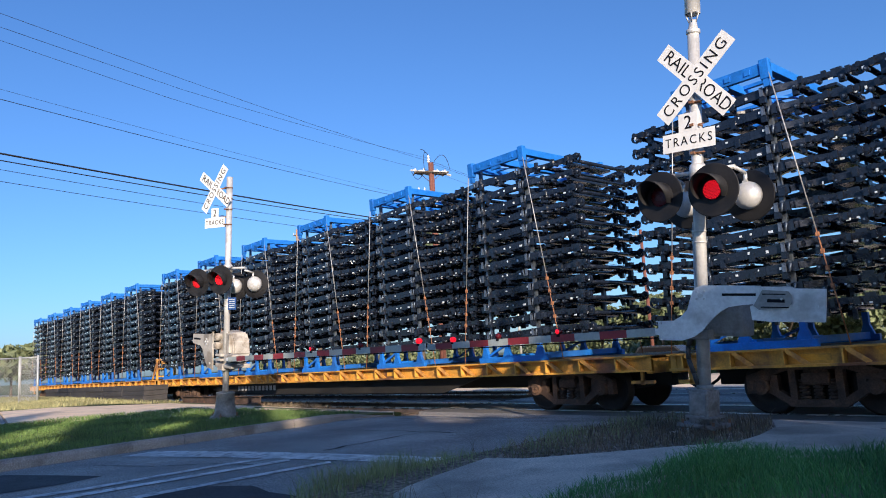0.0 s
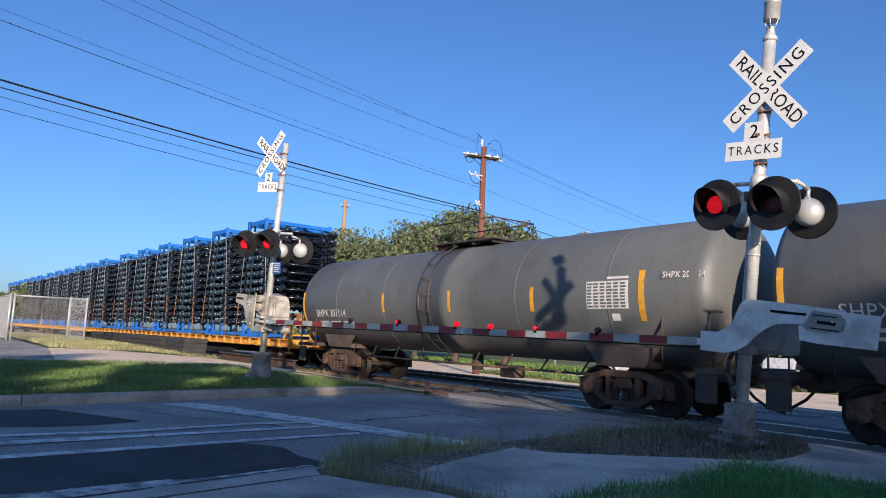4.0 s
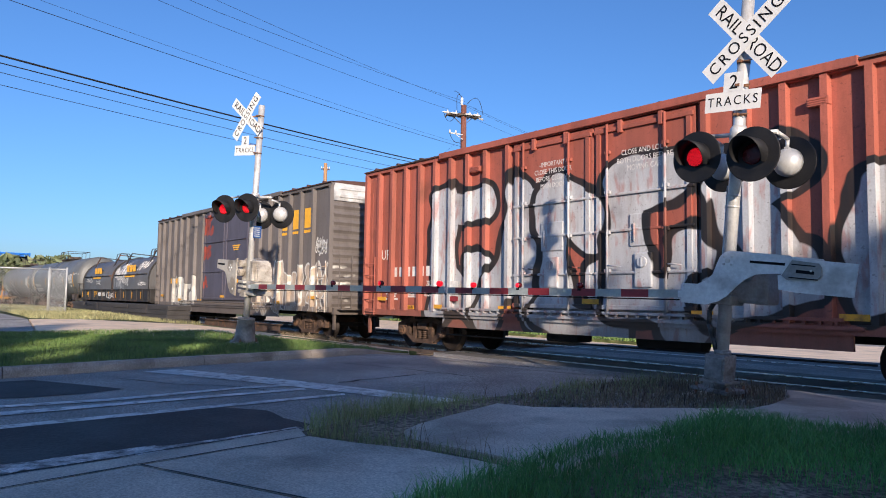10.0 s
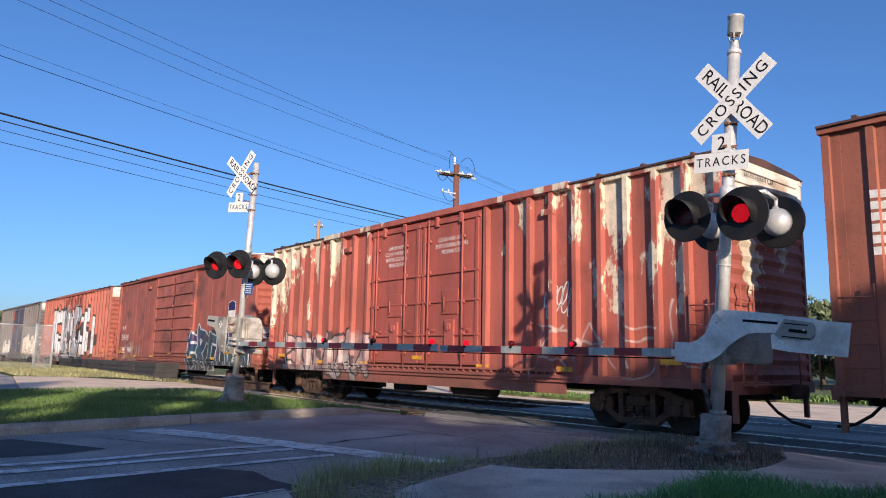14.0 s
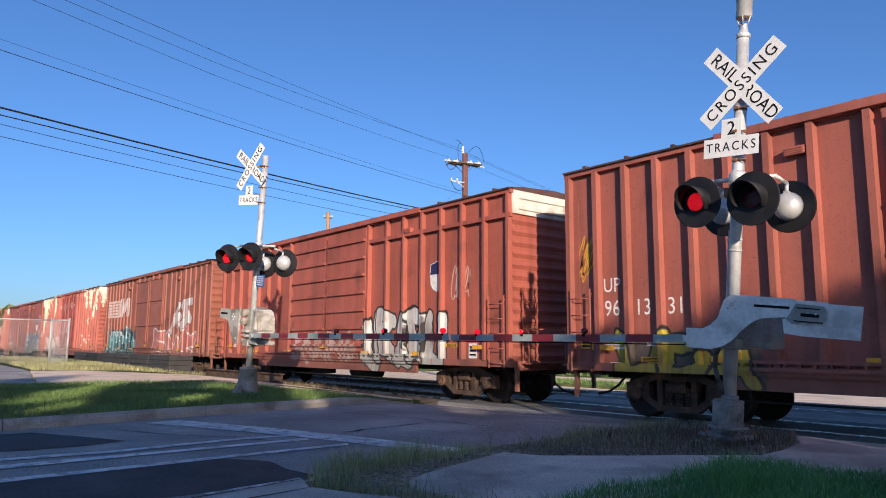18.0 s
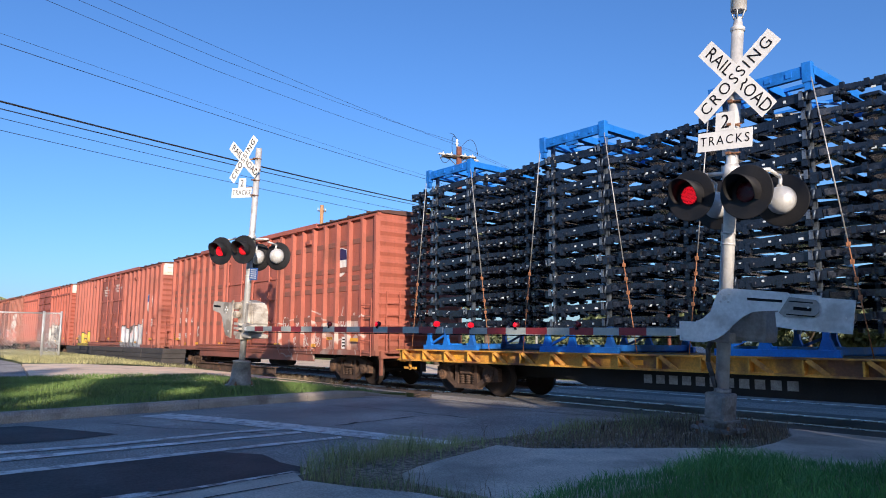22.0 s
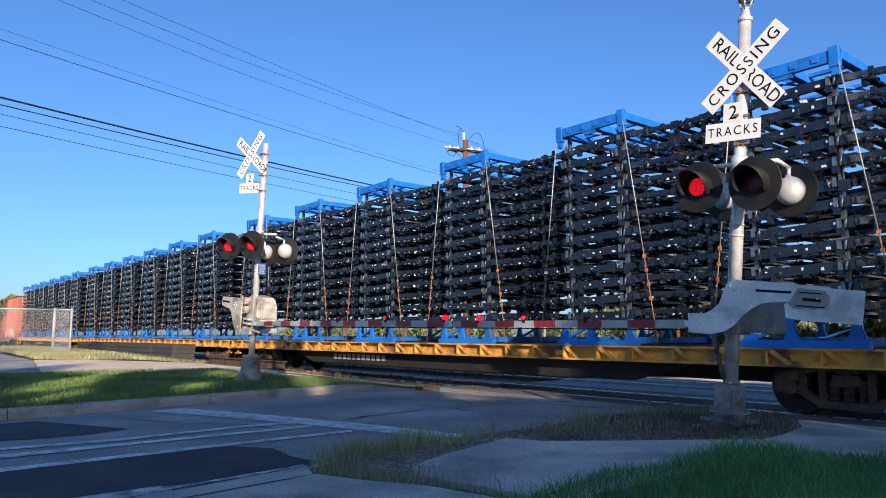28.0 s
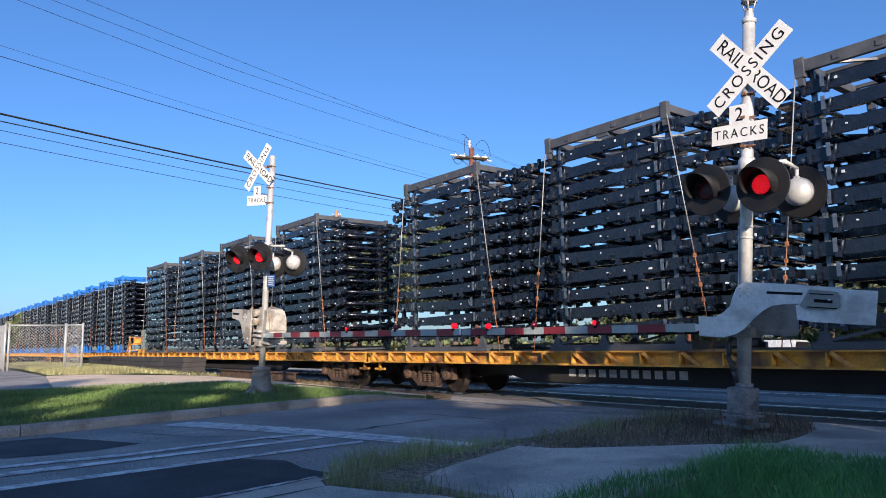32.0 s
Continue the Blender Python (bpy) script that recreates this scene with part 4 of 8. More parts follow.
M_text = mat("stencil_white", (0.72, 0.70, 0.66), 0.7, vary=0.12, scale=9, fine=60, bump=0.0)
M_texty = mat("stencil_yellow", (0.85, 0.44, 0.03), 0.7, vary=0.08, scale=9, fine=60, bump=0.0)
M_cream = mat("cream_end_band", (0.70, 0.65, 0.55), 0.7, vary=0.12, scale=3, bump=0.05, dirt=(0.4, 0.3, 0.22), dirt_at=0.62)
M_roofdark = mat("grimy_roof_sheet", (0.10, 0.05, 0.04), 0.75, 0.1, vary=0.2, scale=2, bump=0.15, dirt=(0.05, 0.035, 0.03), dirt_at=0.55)


def b_side_frame(bm):
    """A cast side frame: chords, columns and open windows, with bearing adapters over the journals."""
    for q0, q1, w, h in (((-1.10, 0.60), (-0.46, 0.80), 0.16, 0.13), ((-0.5, 0.80), (0.5, 0.80), 0.17, 0.13), ((0.46, 0.80), (1.10, 0.60), 0.16, 0.13),
                         ((-0.78, 0.46), (-0.40, 0.22), 0.15, 0.12), ((-0.44, 0.21), (0.44, 0.21), 0.17, 0.11), ((0.40, 0.22), (0.78, 0.46), 0.15, 0.12),
                         ((-0.36, 0.22), (-0.36, 0.80), 0.16, 0.11), ((0.36, 0.22), (0.36, 0.80), 0.16, 0.11)):
        bar(bm, (q0[0], 0, q0[1]), (q1[0], 0, q1[1]), w, h)
    for sx in (-0.865, 0.865):
        for dx in (-0.2, 0.2):
            upright(bm, [(sx + dx - 0.07, 0.36), (sx + dx + 0.07, 0.36), (sx + dx + 0.06, 0.66), (sx + dx - 0.06, 0.66)], -0.07, 0.07)
        rod(bm, (sx, -0.15, 0.47), (sx, 0.05, 0.47), 0.125, 16)
        rod(bm, (sx, -0.175, 0.47), (sx, -0.14, 0.47), 0.075, 12)
        for k in range(3):
            t = 2.094 * k + 0.5
            rod(bm, (sx + 0.05 * math.cos(t), -0.19, 0.47 + 0.05 * math.sin(t)), (sx + 0.05 * math.cos(t), -0.17, 0.47 + 0.05 * math.sin(t)), 0.016, 6)
        box(bm, sx, -0.02, 0.615, 0.30, 0.18, 0.08)
    box(bm, 0, -0.06, 0.60, 0.42, 0.10, 0.16, bevel=0.02)


def b_spring(bm):
    coils = [(0.0, 0.27)]
    for k in range(6):
        coils += [(0.05, 0.27 + 0.055 * k), (0.085, 0.28 + 0.055 * k), (0.085, 0.305 + 0.055 * k), (0.05, 0.315 + 0.055 * k)]
    lathe(bm, coils + [(0.0, 0.60)], 10)


def b_wheelset(bm):
    for s in (-1, 1):
        m = Matrix.Rotation(math.pi / 2 * s, 4, "X")
        lathe(bm, [(0.06, 0.62), (0.12, 0.63), (0.14, 0.69), (0.34, 0.70), (0.38, 0.66)], 28, m)
        lathe(bm, [(0.485, 0.655), (0.485, 0.685), (0.458, 0.70), (0.45, 0.79), (0.40, 0.80), (0.37, 0.76), (0.16, 0.75), (0.13, 0.80), (0.07, 0.82)], 32, m)
    rod(bm, (0, -0.95, 0), (0, 0.95, 0), 0.075, 14)


def truck(parent, x):
    tr = piece("truck", "bolster", lambda bm: (box(bm, 0, 0, 0.62, 0.38, 2.1, 0.26, bevel=0.03), box(bm, 0, 0, 0.8, 0.6, 0.7, 0.12), rod(bm, (-0.55, -0.6, 0.45), (-0.55, 0.6, 0.45), 0.05), rod(bm, (0.55, -0.6, 0.45), (0.55, 0.6, 0.45), 0.05)), M_truck, parent, Matrix.Translation((x, 0, 0)), "rusty cast-steel freight truck")
    for s in (-1, 1):
        flip = Matrix.Rotation(0 if s < 0 else math.pi, 4, "Z")
        piece("side_frame", "side_frame", b_side_frame, M_truck, tr, Matrix.Translation((0, 1.0 * s, 0)) @ flip)
        for sx in (-0.22, 0.0, 0.22):
            piece("spring", "spring", b_spring, M_truck, tr, Matrix.Translation((sx, 0.98 * s, 0)))
    for sx in (-0.865, 0.865):
        piece("wheelset", "wheelset", b_wheelset, M_wheel, tr, Matrix.Translation((sx, 0, 0.457)))
    return tr


def b_coupler(bm):
    box(bm, -0.25, 0, 0.87, 0.6, 0.16, 0.18, bevel=0.02)
    box(bm, 0.17, 0.03, 0.87, 0.30, 0.26, 0.26, bevel=0.05)
    box(bm, -0.5, 0, 0.87, 0.3, 0.5, 0.34, bevel=0.02)


def b_hose(bm):
    pts = [(-0.25, -0.32, 0.72), (-0.05, -0.34, 0.52), (0.2, -0.32, 0.36), (0.48, -0.28, 0.30)]
    for a, c in zip(pts, pts[1:]):
        rod(bm, a, c, 0.028, 8)


def couplings(root, half):
    for s in (-1, 1):
        flip = Matrix.Translation((half * s, 0, 0)) @ Matrix.Rotation(0 if s > 0 else math.pi, 4, "Z")
        piece("coupler", "coupler", b_coupler, M_truck, root, flip)
        piece("brake_hose", "brake_hose", b_hose, M_hose, root, flip, "black rubber brake hose")


def wagon(name, s0, s1, label, category="freight car", group="cars of the freight train"):
    """The root of a car, at its middle on the rail tops, where it stands at the clip's start."""
    root = anchor(name, Matrix.Translation(((s0 + s1) / 2, YC, 0)), label, category, group)
    TRAIN.append(root)
    return root


def text_bars(parent, x, z, w, h, y, rows=1, material=None, gap=0.6, blocks=0, slant=0.0):
    """Stencilled marks that cannot be read, or stand for names: plain bars."""
    for r in range(rows):
        zc = z - r * h * (1 + gap)
        n = blocks or 1
        bw = w / n
        for k in range(n):
            bm = B()
            if blocks:
                box(bm, x - w / 2 + bw * (k + 0.5), y, zc, bw * 0.66, 0.003, h)
            else:
                box(bm, x, y, zc, w * (1 - 0.18 * (r % 3)), 0.003, h)
            part("stencil", bm, material or M_text, parent)


def ladder(parent, x, y, z0, z1, w, material, axis="x", name="ladder", step=0.34):
    bm = B()
    d = Vector((1, 0, 0)) if axis == "x" else Vector((0, 1, 0))
    o = Vector((0, -0.06, 0)) if axis == "x" else Vector((0.06, 0, 0))
    c = Vector((x, y, 0)) + o
    for s in (-0.5, 0.5):
        bar(bm, c + d * w * s + Vector((0, 0, z0)), c + d * w * s + Vector((0, 0, z1)), 0.035, 0.012)
    z = z0 + 0.1
    while z < z1:
        rod(bm, c - d * w / 2 + Vector((0, 0, z)), c + d * w / 2 + Vector((0, 0, z)), 0.012, 6)
        z += step
    for z in (z0 + 0.1, z1 - 0.1):
        rod(bm, c - o + d * w / 2 + Vector((0, 0, z)), c + d * w / 2 + Vector((0, 0, z)), 0.01, 6)
    return part(name, bm, material, parent)


def shield(parent, x, z, y, k, top_mat):
    pts = [(-0.5, 0.62), (-0.25, 0.68), (0, 0.75), (0.25, 0.68), (0.5, 0.62), (0.56, 0.25), (0.5, -0.35), (0.3, -0.6), (0, -0.72), (-0.3, -0.6), (-0.5, -0.35), (-0.56, 0.25)]
    bm = B()
    upright(bm, [(x + a * k, z + c * k) for a, c in pts], y, y + 0.003)
    sh = part("shield_emblem", bm, M_text, parent, "white and blue shield emblem")
    bm = B()
    upright(bm, [(x + a * k * 0.93, z + c * k * 0.95) for a, c in pts[:5]] + [(x + 0.52 * k, z + 0.12 * k), (x - 0.52 * k, z + 0.12 * k)], y - 0.003, y - 0.0005)
    part("shield_band", bm, top_mat, sh)


HB = 8.4          # half length of a boxcar body


def boxcar(s0, m_body, label, ribs, door, m_door=None, end_band=True, top=5.02, rib_w=0.15, horizontals=False, m_band=None, doors=(-2.3, 0.0, 2.3), roof_mat=None, track=(-4.9, 5.0), posts=(), rib_y=1.615):
    """A 50-foot boxcar. ribs: posts on each side of the doors; door: plug, slab or rods."""
    s1 = s0 + 2 * HB
    root = wagon("boxcar", s0, s1, label, "boxcar")
    m_door = m_door or m_body
    bot, yp = 1.02, 1.49
    bm = B()
    box(bm, 0, 0, (bot + top) / 2, 2 * HB - 0.12, 2 * yp, top - bot)
    part("body", bm, m_body, root)
    for s in (-1, 1):
        bm = B()
        box(bm, 0, s * 1.53, 0.97, 2 * HB, 0.12, 0.16)
        sill = part("side_sill", bm, m_body, root)
        bm = B()
        box(bm, 0, s * 1.50, 0.77, 9.6, 0.06, 0.235)
        part("sill_skirt", bm, m_body, sill)
        bm = B()
        box(bm, 0, s * 1.53, top - 0.05, 2 * HB, 0.12, 0.12)
        part("top_rail", bm, m_body, root)
    bm = B()
    sec = [(-1.635, top + 0.015), (-1.2, top + 0.075), (0, top + 0.14), (1.2, top + 0.075), (1.635, top + 0.015), (1.635, top - 0.02), (-1.635, top - 0.02)]
    rows = [[bm.verts.new((x, y, z)) for y, z in sec] for x in (-HB, HB)]
    for i in range(7):
        bm.faces.new((rows[0][i], rows[0][(i + 1) % 7], rows[1][(i + 1) % 7], rows[1][i]))
    bm.faces.new(rows[0])
    bm.faces.new(rows[1][::-1])
    for k in range(16):
        box(bm, -HB + 0.55 + k * (2 * HB - 1.1) / 15, 0, top + 0.03, 0.07, 3.2, 0.09)
    part("roof", bm, roof_mat or M_roofdark, root)
    # side posts
    d0, dm, d1 = doors
    xs = [-HB + 0.09] + [-HB + 0.09 + (d0 - 0.28 + HB - 0.09) * k / ribs for k in range(1, ribs)] + [d0 - 0.16, d1 + 0.16] + [d1 + 0.28 + (HB - 0.09 - d1 - 0.28) * k / ribs for k in range(1, ribs)] + [HB - 0.09]
    if posts:
        xs = [-HB + 0.09, d0 - 0.16, d1 + 0.16, HB - 0.09, *posts]
    if ribs > 1:
        for x in xs:
            for s in (-1, 1):
                bm = B()
                h = rib_w / 2
                y0, y1 = (yp - 0.01) * s, rib_y * s
                sec = [(x - h, y0), (x - h * 0.72, y1), (x + h * 0.72, y1), (x + h, y0)]
                slab(bm, sec, bot + 0.02, top - 0.1)
                part("side_post", bm, m_body, root)
    else:
        for x in (-HB + 0.06, d0 - 0.12, d1 + 0.12, HB - 0.06):
            for s in (-1, 1):
                bm = B()
                box(bm, x, s * 1.535, (bot + top) / 2, 0.12, 0.10, top - bot)
                part("side_post", bm, m_body, root)
        for k in range(12):
            x = -HB + (k + 0.5) * 1.4
            if d0 - 0.3 < x < d1 + 0.3:
                continue
            for s in (-1, 1):
                bm = B()
                box(bm, x + 0.65, s * (yp + 0.003), (bot + top) / 2, 0.05, 0.012, top - bot)
                part("panel_seam", bm, m_body, root)
    if horizontals:
        for xa, xb in ((-HB, d0 - 0.2), (d1 + 0.2, HB)):
            for s in (-1, 1):
                bm = B()
                box(bm, (xa + xb) / 2, s * 1.55, top - 0.62, xb - xa, 0.1, 0.1)
                part("belt_rail", bm, m_body, root)
    # two doors a side
    for s in (-1, 1):
        for xa, xb in ((d0, dm), (dm, d1)):
            bm = B()
            box(bm, (xa + xb) / 2, s * 1.525, (bot + top) / 2 + 0.02, xb - xa - 0.03, 0.06, top - bot - 0.3, bevel=0.015)
            dr = part("door", bm, m_door, root, "sliding plug door" if door != "slab" else "ribbed sliding door")
            cx, w = (xa + xb) / 2, xb - xa
            if door == "slab":
                for k in range(7):
                    bm = B()
                    z = bot + 0.35 + k * 0.52
                    upright(bm, [(xa + 0.05, z - 0.03), (xb - 0.05, z - 0.03), (xb - 0.05, z + 0.05), (xa + 0.05, z + 0.05)], s * 1.55, s * 1.625)
                    part("door_rib", bm, m_door, dr)
                bm = B()
                rod(bm, (dm + 0.1, s * 1.62, bot + 0.3), (dm + 0.1, s * 1.62, top - 0.3), 0.02, 8)
                part("lock_rod", bm, m_door, dr)
            else:
                H = top - bot
                for f in (0.03, 0.33, 0.66, 0.96) if door == "plug" else (0.03, 0.21, 0.43, 0.62, 0.97):
                    bm = B()
                    box(bm, cx, s * 1.575, bot + 0.1 + f * (H - 0.25), w - 0.08, 0.06, 0.05 if 0.1 < f < 0.9 else 0.09, bevel=0.015)
                    part("door_rib", bm, m_door, dr)
                for f in (0.06, 0.94):
                    bm = B()
                    box(bm, xa + f * w, s * 1.57, (bot + top) / 2, 0.09, 0.05, H - 0.4)
                    part("door_stile", bm, m_door, dr)
                for f in () if door == "plug" else (0.17, 0.74):
                    x = xa + f * w
                    bm = B()
                    rod(bm, (x, s * 1.635, bot + 0.1), (x, s * 1.635, top - 0.15), 0.026, 8)
                    for z in (1.45, 1.95, 2.7, 3.5, 4.3):
                        box(bm, x, s * 1.61, z, 0.13, 0.07, 0.07, bevel=0.01)
                    rod(bm, (x + 0.02, s * 1.65, 2.05), (x + 0.34, s * 1.66, 2.02), 0.014, 6)
                    part("lock_rod", bm, m_door, dr)
                for f in (0.3, 0.7):
                    bm = B()
                    box(bm, xa + f * w, s * 1.60, top - 0.24, 0.10, 0.09, 0.26, bevel=0.02)
                    part("door_hanger", bm, m_door, dr)
                if door == "rods":
                    bm = B()
                    box(bm, xa + 0.52 * w, s * 1.585, 1.95, 0.38, 0.06, 0.66, bevel=0.03)
                    rod(bm, (xa + 0.52 * w, s * 1.6, 2.1), (xa + 0.52 * w, s * 1.66, 2.1), 0.10, 14)
                    box(bm, xa + 0.52 * w, s * 1.66, 2.1, 0.04, 0.03, 0.16)
                    part("door_gear", bm, m_door, dr)
                    bm = B()
                    box(bm, xa + 0.52 * w, s * 1.57, 2.72, 0.62, 0.04, 0.62, bevel=0.02)
                    rod(bm, (xa + 0.44 * w, s * 1.62, 2.5), (xa + 0.44 * w, s * 1.62, 2.85), 0.02, 8)
                    part("hatch_plate", bm, m_door, dr)
    for s in (-1, 1):
        bm = B()
        box(bm, 0, s * 1.60, bot + 0.10, 9.4, 0.1, 0.05)
        for k in range(40):
            box(bm, -4.6 + k * 0.236, s * 1.61, bot + 0.06, 0.04, 0.06, 0.08)
        part("door_track", bm, m_body, root)
        bm = B()
        lo, hi = track
        box(bm, (lo + hi) / 2, s * 1.60, top - 0.02, hi - lo, 0.11, 0.15, bevel=0.015)
        part("door_track", bm, m_body, root)
        bm = B()
        box(bm, (lo + hi) / 2, s * 1.61, bot - 0.02, hi - lo, 0.07, 0.06)
        part("door_track", bm, m_body, root)
    for x in (d0 - 1.25, d1 + 2.1):
        bm = B()
        box(bm, x, -1.56, top - 0.52, 0.34, 0.12, 0.14, bevel=0.015)
        for k in range(3):
            box(bm, x, -1.625, top - 0.555 + 0.035 * k, 0.28, 0.012, 0.012)
        part("track_stop", bm, m_body, root)
    # corrugated ends
    for s in (-1, 1):
        bm = B()
        n = 13
        zs = [bot + (top - bot - (0.62 if end_band else 0.12)) * k / (n * 4) for k in range(n * 4 + 1)]
        prev = None
        for k, z in enumerate(zs):
            x = s * (HB - 0.08 + 0.07 * (0.5 - 0.5 * math.cos(2 * math.pi * k / 4)))
            row = [bm.verts.new((x, -1.50, z)), bm.verts.new((x, 1.50, z)), bm.verts.new((s * (HB - 0.3), 1.50, z)), bm.verts.new((s * (HB - 0.3), -1.50, z))]
            if prev:
                for i in range(4):
                    bm.faces.new((prev[i], prev[(i + 1) % 4], row[(i + 1) % 4], row[i]))
            else:
                bm.faces.new(row)
            prev = row
        bm.faces.new(prev)
        ew = part("end_wall", bm, m_body, root, "corrugated steel end wall")
        if end_band:
            bm = B()
            box(bm, s * (HB - 0.06), 0, top - 0.30, 0.10, 3.0, 0.56)
            for z in (top - 0.16, top - 0.42):
                box(bm, s * (HB + 0.0), 0, z, 0.06, 2.6, 0.12, bevel=0.025)
            part("end_band", bm, m_band or M_cream, ew, "pale painted band at the top of the end")
        ladder(root, s * (HB - 0.42), -1.585, bot - 0.15, bot + 1.5, 0.5, m_body)
        ladder(root, s * (HB - 0.0) + (0.02 if s > 0 else -0.12), -1.05, bot - 0.1, bot + 1.7, 0.46, m_body, "y")
        bm = B()
        for y in (-1.35, 1.35):
            box(bm, s * (HB - 0.05), y, 0.62, 0.08, 0.08, 0.55)
        box(bm, s * (HB + 0.02), 0, 0.92, 0.12, 2.9, 0.2)
        rod(bm, (s * (HB + 0.28), -1.3, 1.75), (s * (HB + 0.28), 0.4, 1.75), 0.016, 6)
        for y in (-1.3, 0.4):
            rod(bm, (s * (HB + 0.28), y, 0.95), (s * (HB + 0.28), y, 1.75), 0.016, 6)
        box(bm, s * (HB + 0.18), -0.4, 0.98, 0.34, 1.9, 0.03)
        part("end_platform", bm, m_body, root)
    bm = B()
    box(bm, 0, 0, 0.86, 2 * HB, 0.5, 0.3)
    for k in range(9):
        box(bm, -6 + 1.5 * k, 0, 0.9, 0.12, 2.9, 0.16)
    box(bm, -1.2, -0.9, 0.62, 0.9, 0.5, 0.32, bevel=0.05)
    rod(bm, (0.6, -0.8, 0.6), (2.0, -0.8, 0.6), 0.19, 14)
    rod(bm, (-5, -1.2, 0.45), (5, -1.2, 0.45), 0.018, 6)
    part("underframe", bm, M_under, root)
    truck(root, -HB + 2.2)
    truck(root, HB - 2.2)
    couplings(root, HB + 0.22)
    # yellow reflector bars along the sill
    for k in range(7):
        bm = B()
        box(bm, -7.4 + k * 2.45, -1.605, 1.16 + (0.18 if k % 3 == 0 else 0), 0.42, 0.004, 0.1)
        part("reflector", bm, M_yellow, root, "yellow reflector strip")
    return root


RED = (0.395, 0.114, 0.076)
BLK = (0.012, 0.012, 0.014)
Y0 = -1.493


def car_texts(root, x, ribs, mark, number, yy=Y0):
    """The mark and number of a car, set out over the panels between its posts, and the small data below them."""
    wide = 5.73 / ribs
    for k, (z, size, pieces) in enumerate(((2.56, 0.40, mark), (2.1, 0.44, number))):
        for q, t in pieces:
            words("stencil", t, size, M_text, root, pose(-HB + 0.09 + wide * (q + 0.5) - 0.06, yy, z, 90, 0, 0), 0.85, space=1.05, depth=0.001)
    text_bars(root, x + 0.3, 1.56, 0.6, 0.05, yy, 4, None, 0.5)
    text_bars(root, x + 1.3, 1.56, 0.7, 0.05, yy, 3, None, 0.5)
    for dx, z, w, h, m in ((-0.35, 1.45, 0.34, 0.30, M_yellow), (0.35, 0.98, 0.26, 0.16, M_text), (1.15, 1.12, 0.42, 0.1, M_yellow), (14.3, 1.25, 0.3, 0.36, M_text), (13.5, 1.38, 0.5, 0.09, M_yellow)):
        bm = B()
        box(bm, x + dx, yy - 0.003, z, w, 0.004, h)
        pl = part("placard", bm, m, root, "small painted placard")
        for k in range(3):
            bm = B()
            box(bm, x + dx, yy - 0.0065, z + h * (0.26 - 0.26 * k), w * 0.76, 0.002, h * 0.12)
            part("text_bar", bm, M_black, pl)


def door_notice(root, x, z, lines, y=-1.562, size=0.15):
    for k, t in enumerate(lines):
        words("notice", t, size, M_text, root, pose(x, y, z - k * size * 1.05, 90, 0, 0), 0.82, depth=0.001)


IMPORTANT = ("-IMPORTANT-", "CLOSE THIS DOOR", "BEFORE CLOSING", "MAIN DOOR")
LOCK = ("CLOSE AND LOCK", "BOTH DOORS BEFORE", "MOVING CAR")

def scrawl(root, x, z, w, h, seed, material, yf=None, r=0.022, turns=9):
    """A sprayed scribble of looping strokes on a car side; yf(z) is the depth of the surface."""
    rg = random.Random(seed)
    bm = B()
    fine, ph, tilt = [], 0.0, rg.uniform(0.1, 0.35)
    steps = turns * 14
    amp, wide, mid = 1.0, 0.6, 0.0
    for k in range(steps):
        if k % 14 == 0:
            amp, wide, mid = rg.uniform(0.35, 1.0), rg.uniform(0.15, 1.1), rg.uniform(-0.2, 0.2)
        ph += 2 * math.pi / 14 * rg.uniform(0.7, 1.3)
        dz = h * 0.5 * (amp * math.sin(ph) + mid)
        fine.append((x - w / 2 + w * k / steps + wide * w / turns * 0.8 * math.cos(ph) + tilt * dz, z + dz))
    prev = None
    for k, (a, c) in enumerate(zip(fine, fine[1:])):
        dx, dz = c[0] - a[0], c[1] - a[1]
        L = math.hypot(dx, dz) or 1
        nx, nz_ = -dz / L * r, dx / L * r
        ya = yf(a[1]) if yf else Y0 - 0.002
        row = [bm.verts.new((a[0] + nx, ya, a[1] + nz_)), bm.verts.new((a[0] - nx, ya, a[1] - nz_))]
        if prev:
            bm.faces.new((prev[0], prev[1], row[1], row[0]))
        prev = row
    return part("graffiti_tag", bm, material, root, "sprayed scribble")


# brown-grey car with navy doors and yellow marks
p3 = paint("paint_brown_grey", (0.155, 0.138, 0.13), [(2.9, 8.3, 0.72, 2.35, 6, 0.15, (0.60, 0.52, 0.42), (0.46, 0.36, 0.27), (0.72, 0.71, 0.66), 0.045, None, 4, GLYPHS), (-6.0, -3.1, 0.8, 2.1, 4, 0.13, (0.58, 0.57, 0.52), (0.42, 0.40, 0.36), (0.08, 0.075, 0.07), 0.04, None, 9, GLYPHS)], dirt=(0.06, 0.05, 0.045))
p3d = paint("paint_navy_door", (0.085, 0.08, 0.11), [(-2.3, -1.4, 3.9, 4.7, 2, 0.13, (0.36, 0.06, 0.03), (0.28, 0.05, 0.03), BLK, 0, None, 5, GLYPHS), (-2.25, -1.5, 2.9, 3.45, 2, 0.10, (0.36, 0.06, 0.03), (0.28, 0.05, 0.03), BLK, 0, None, 6, GLYPHS), (-2.2, -1.75, 1.75, 2.1, 1, 0.08, (0.36, 0.06, 0.03), (0.28, 0.05, 0.03), BLK, 0, None, 7, GLYPHS)], dirt=(0.04, 0.035, 0.035))
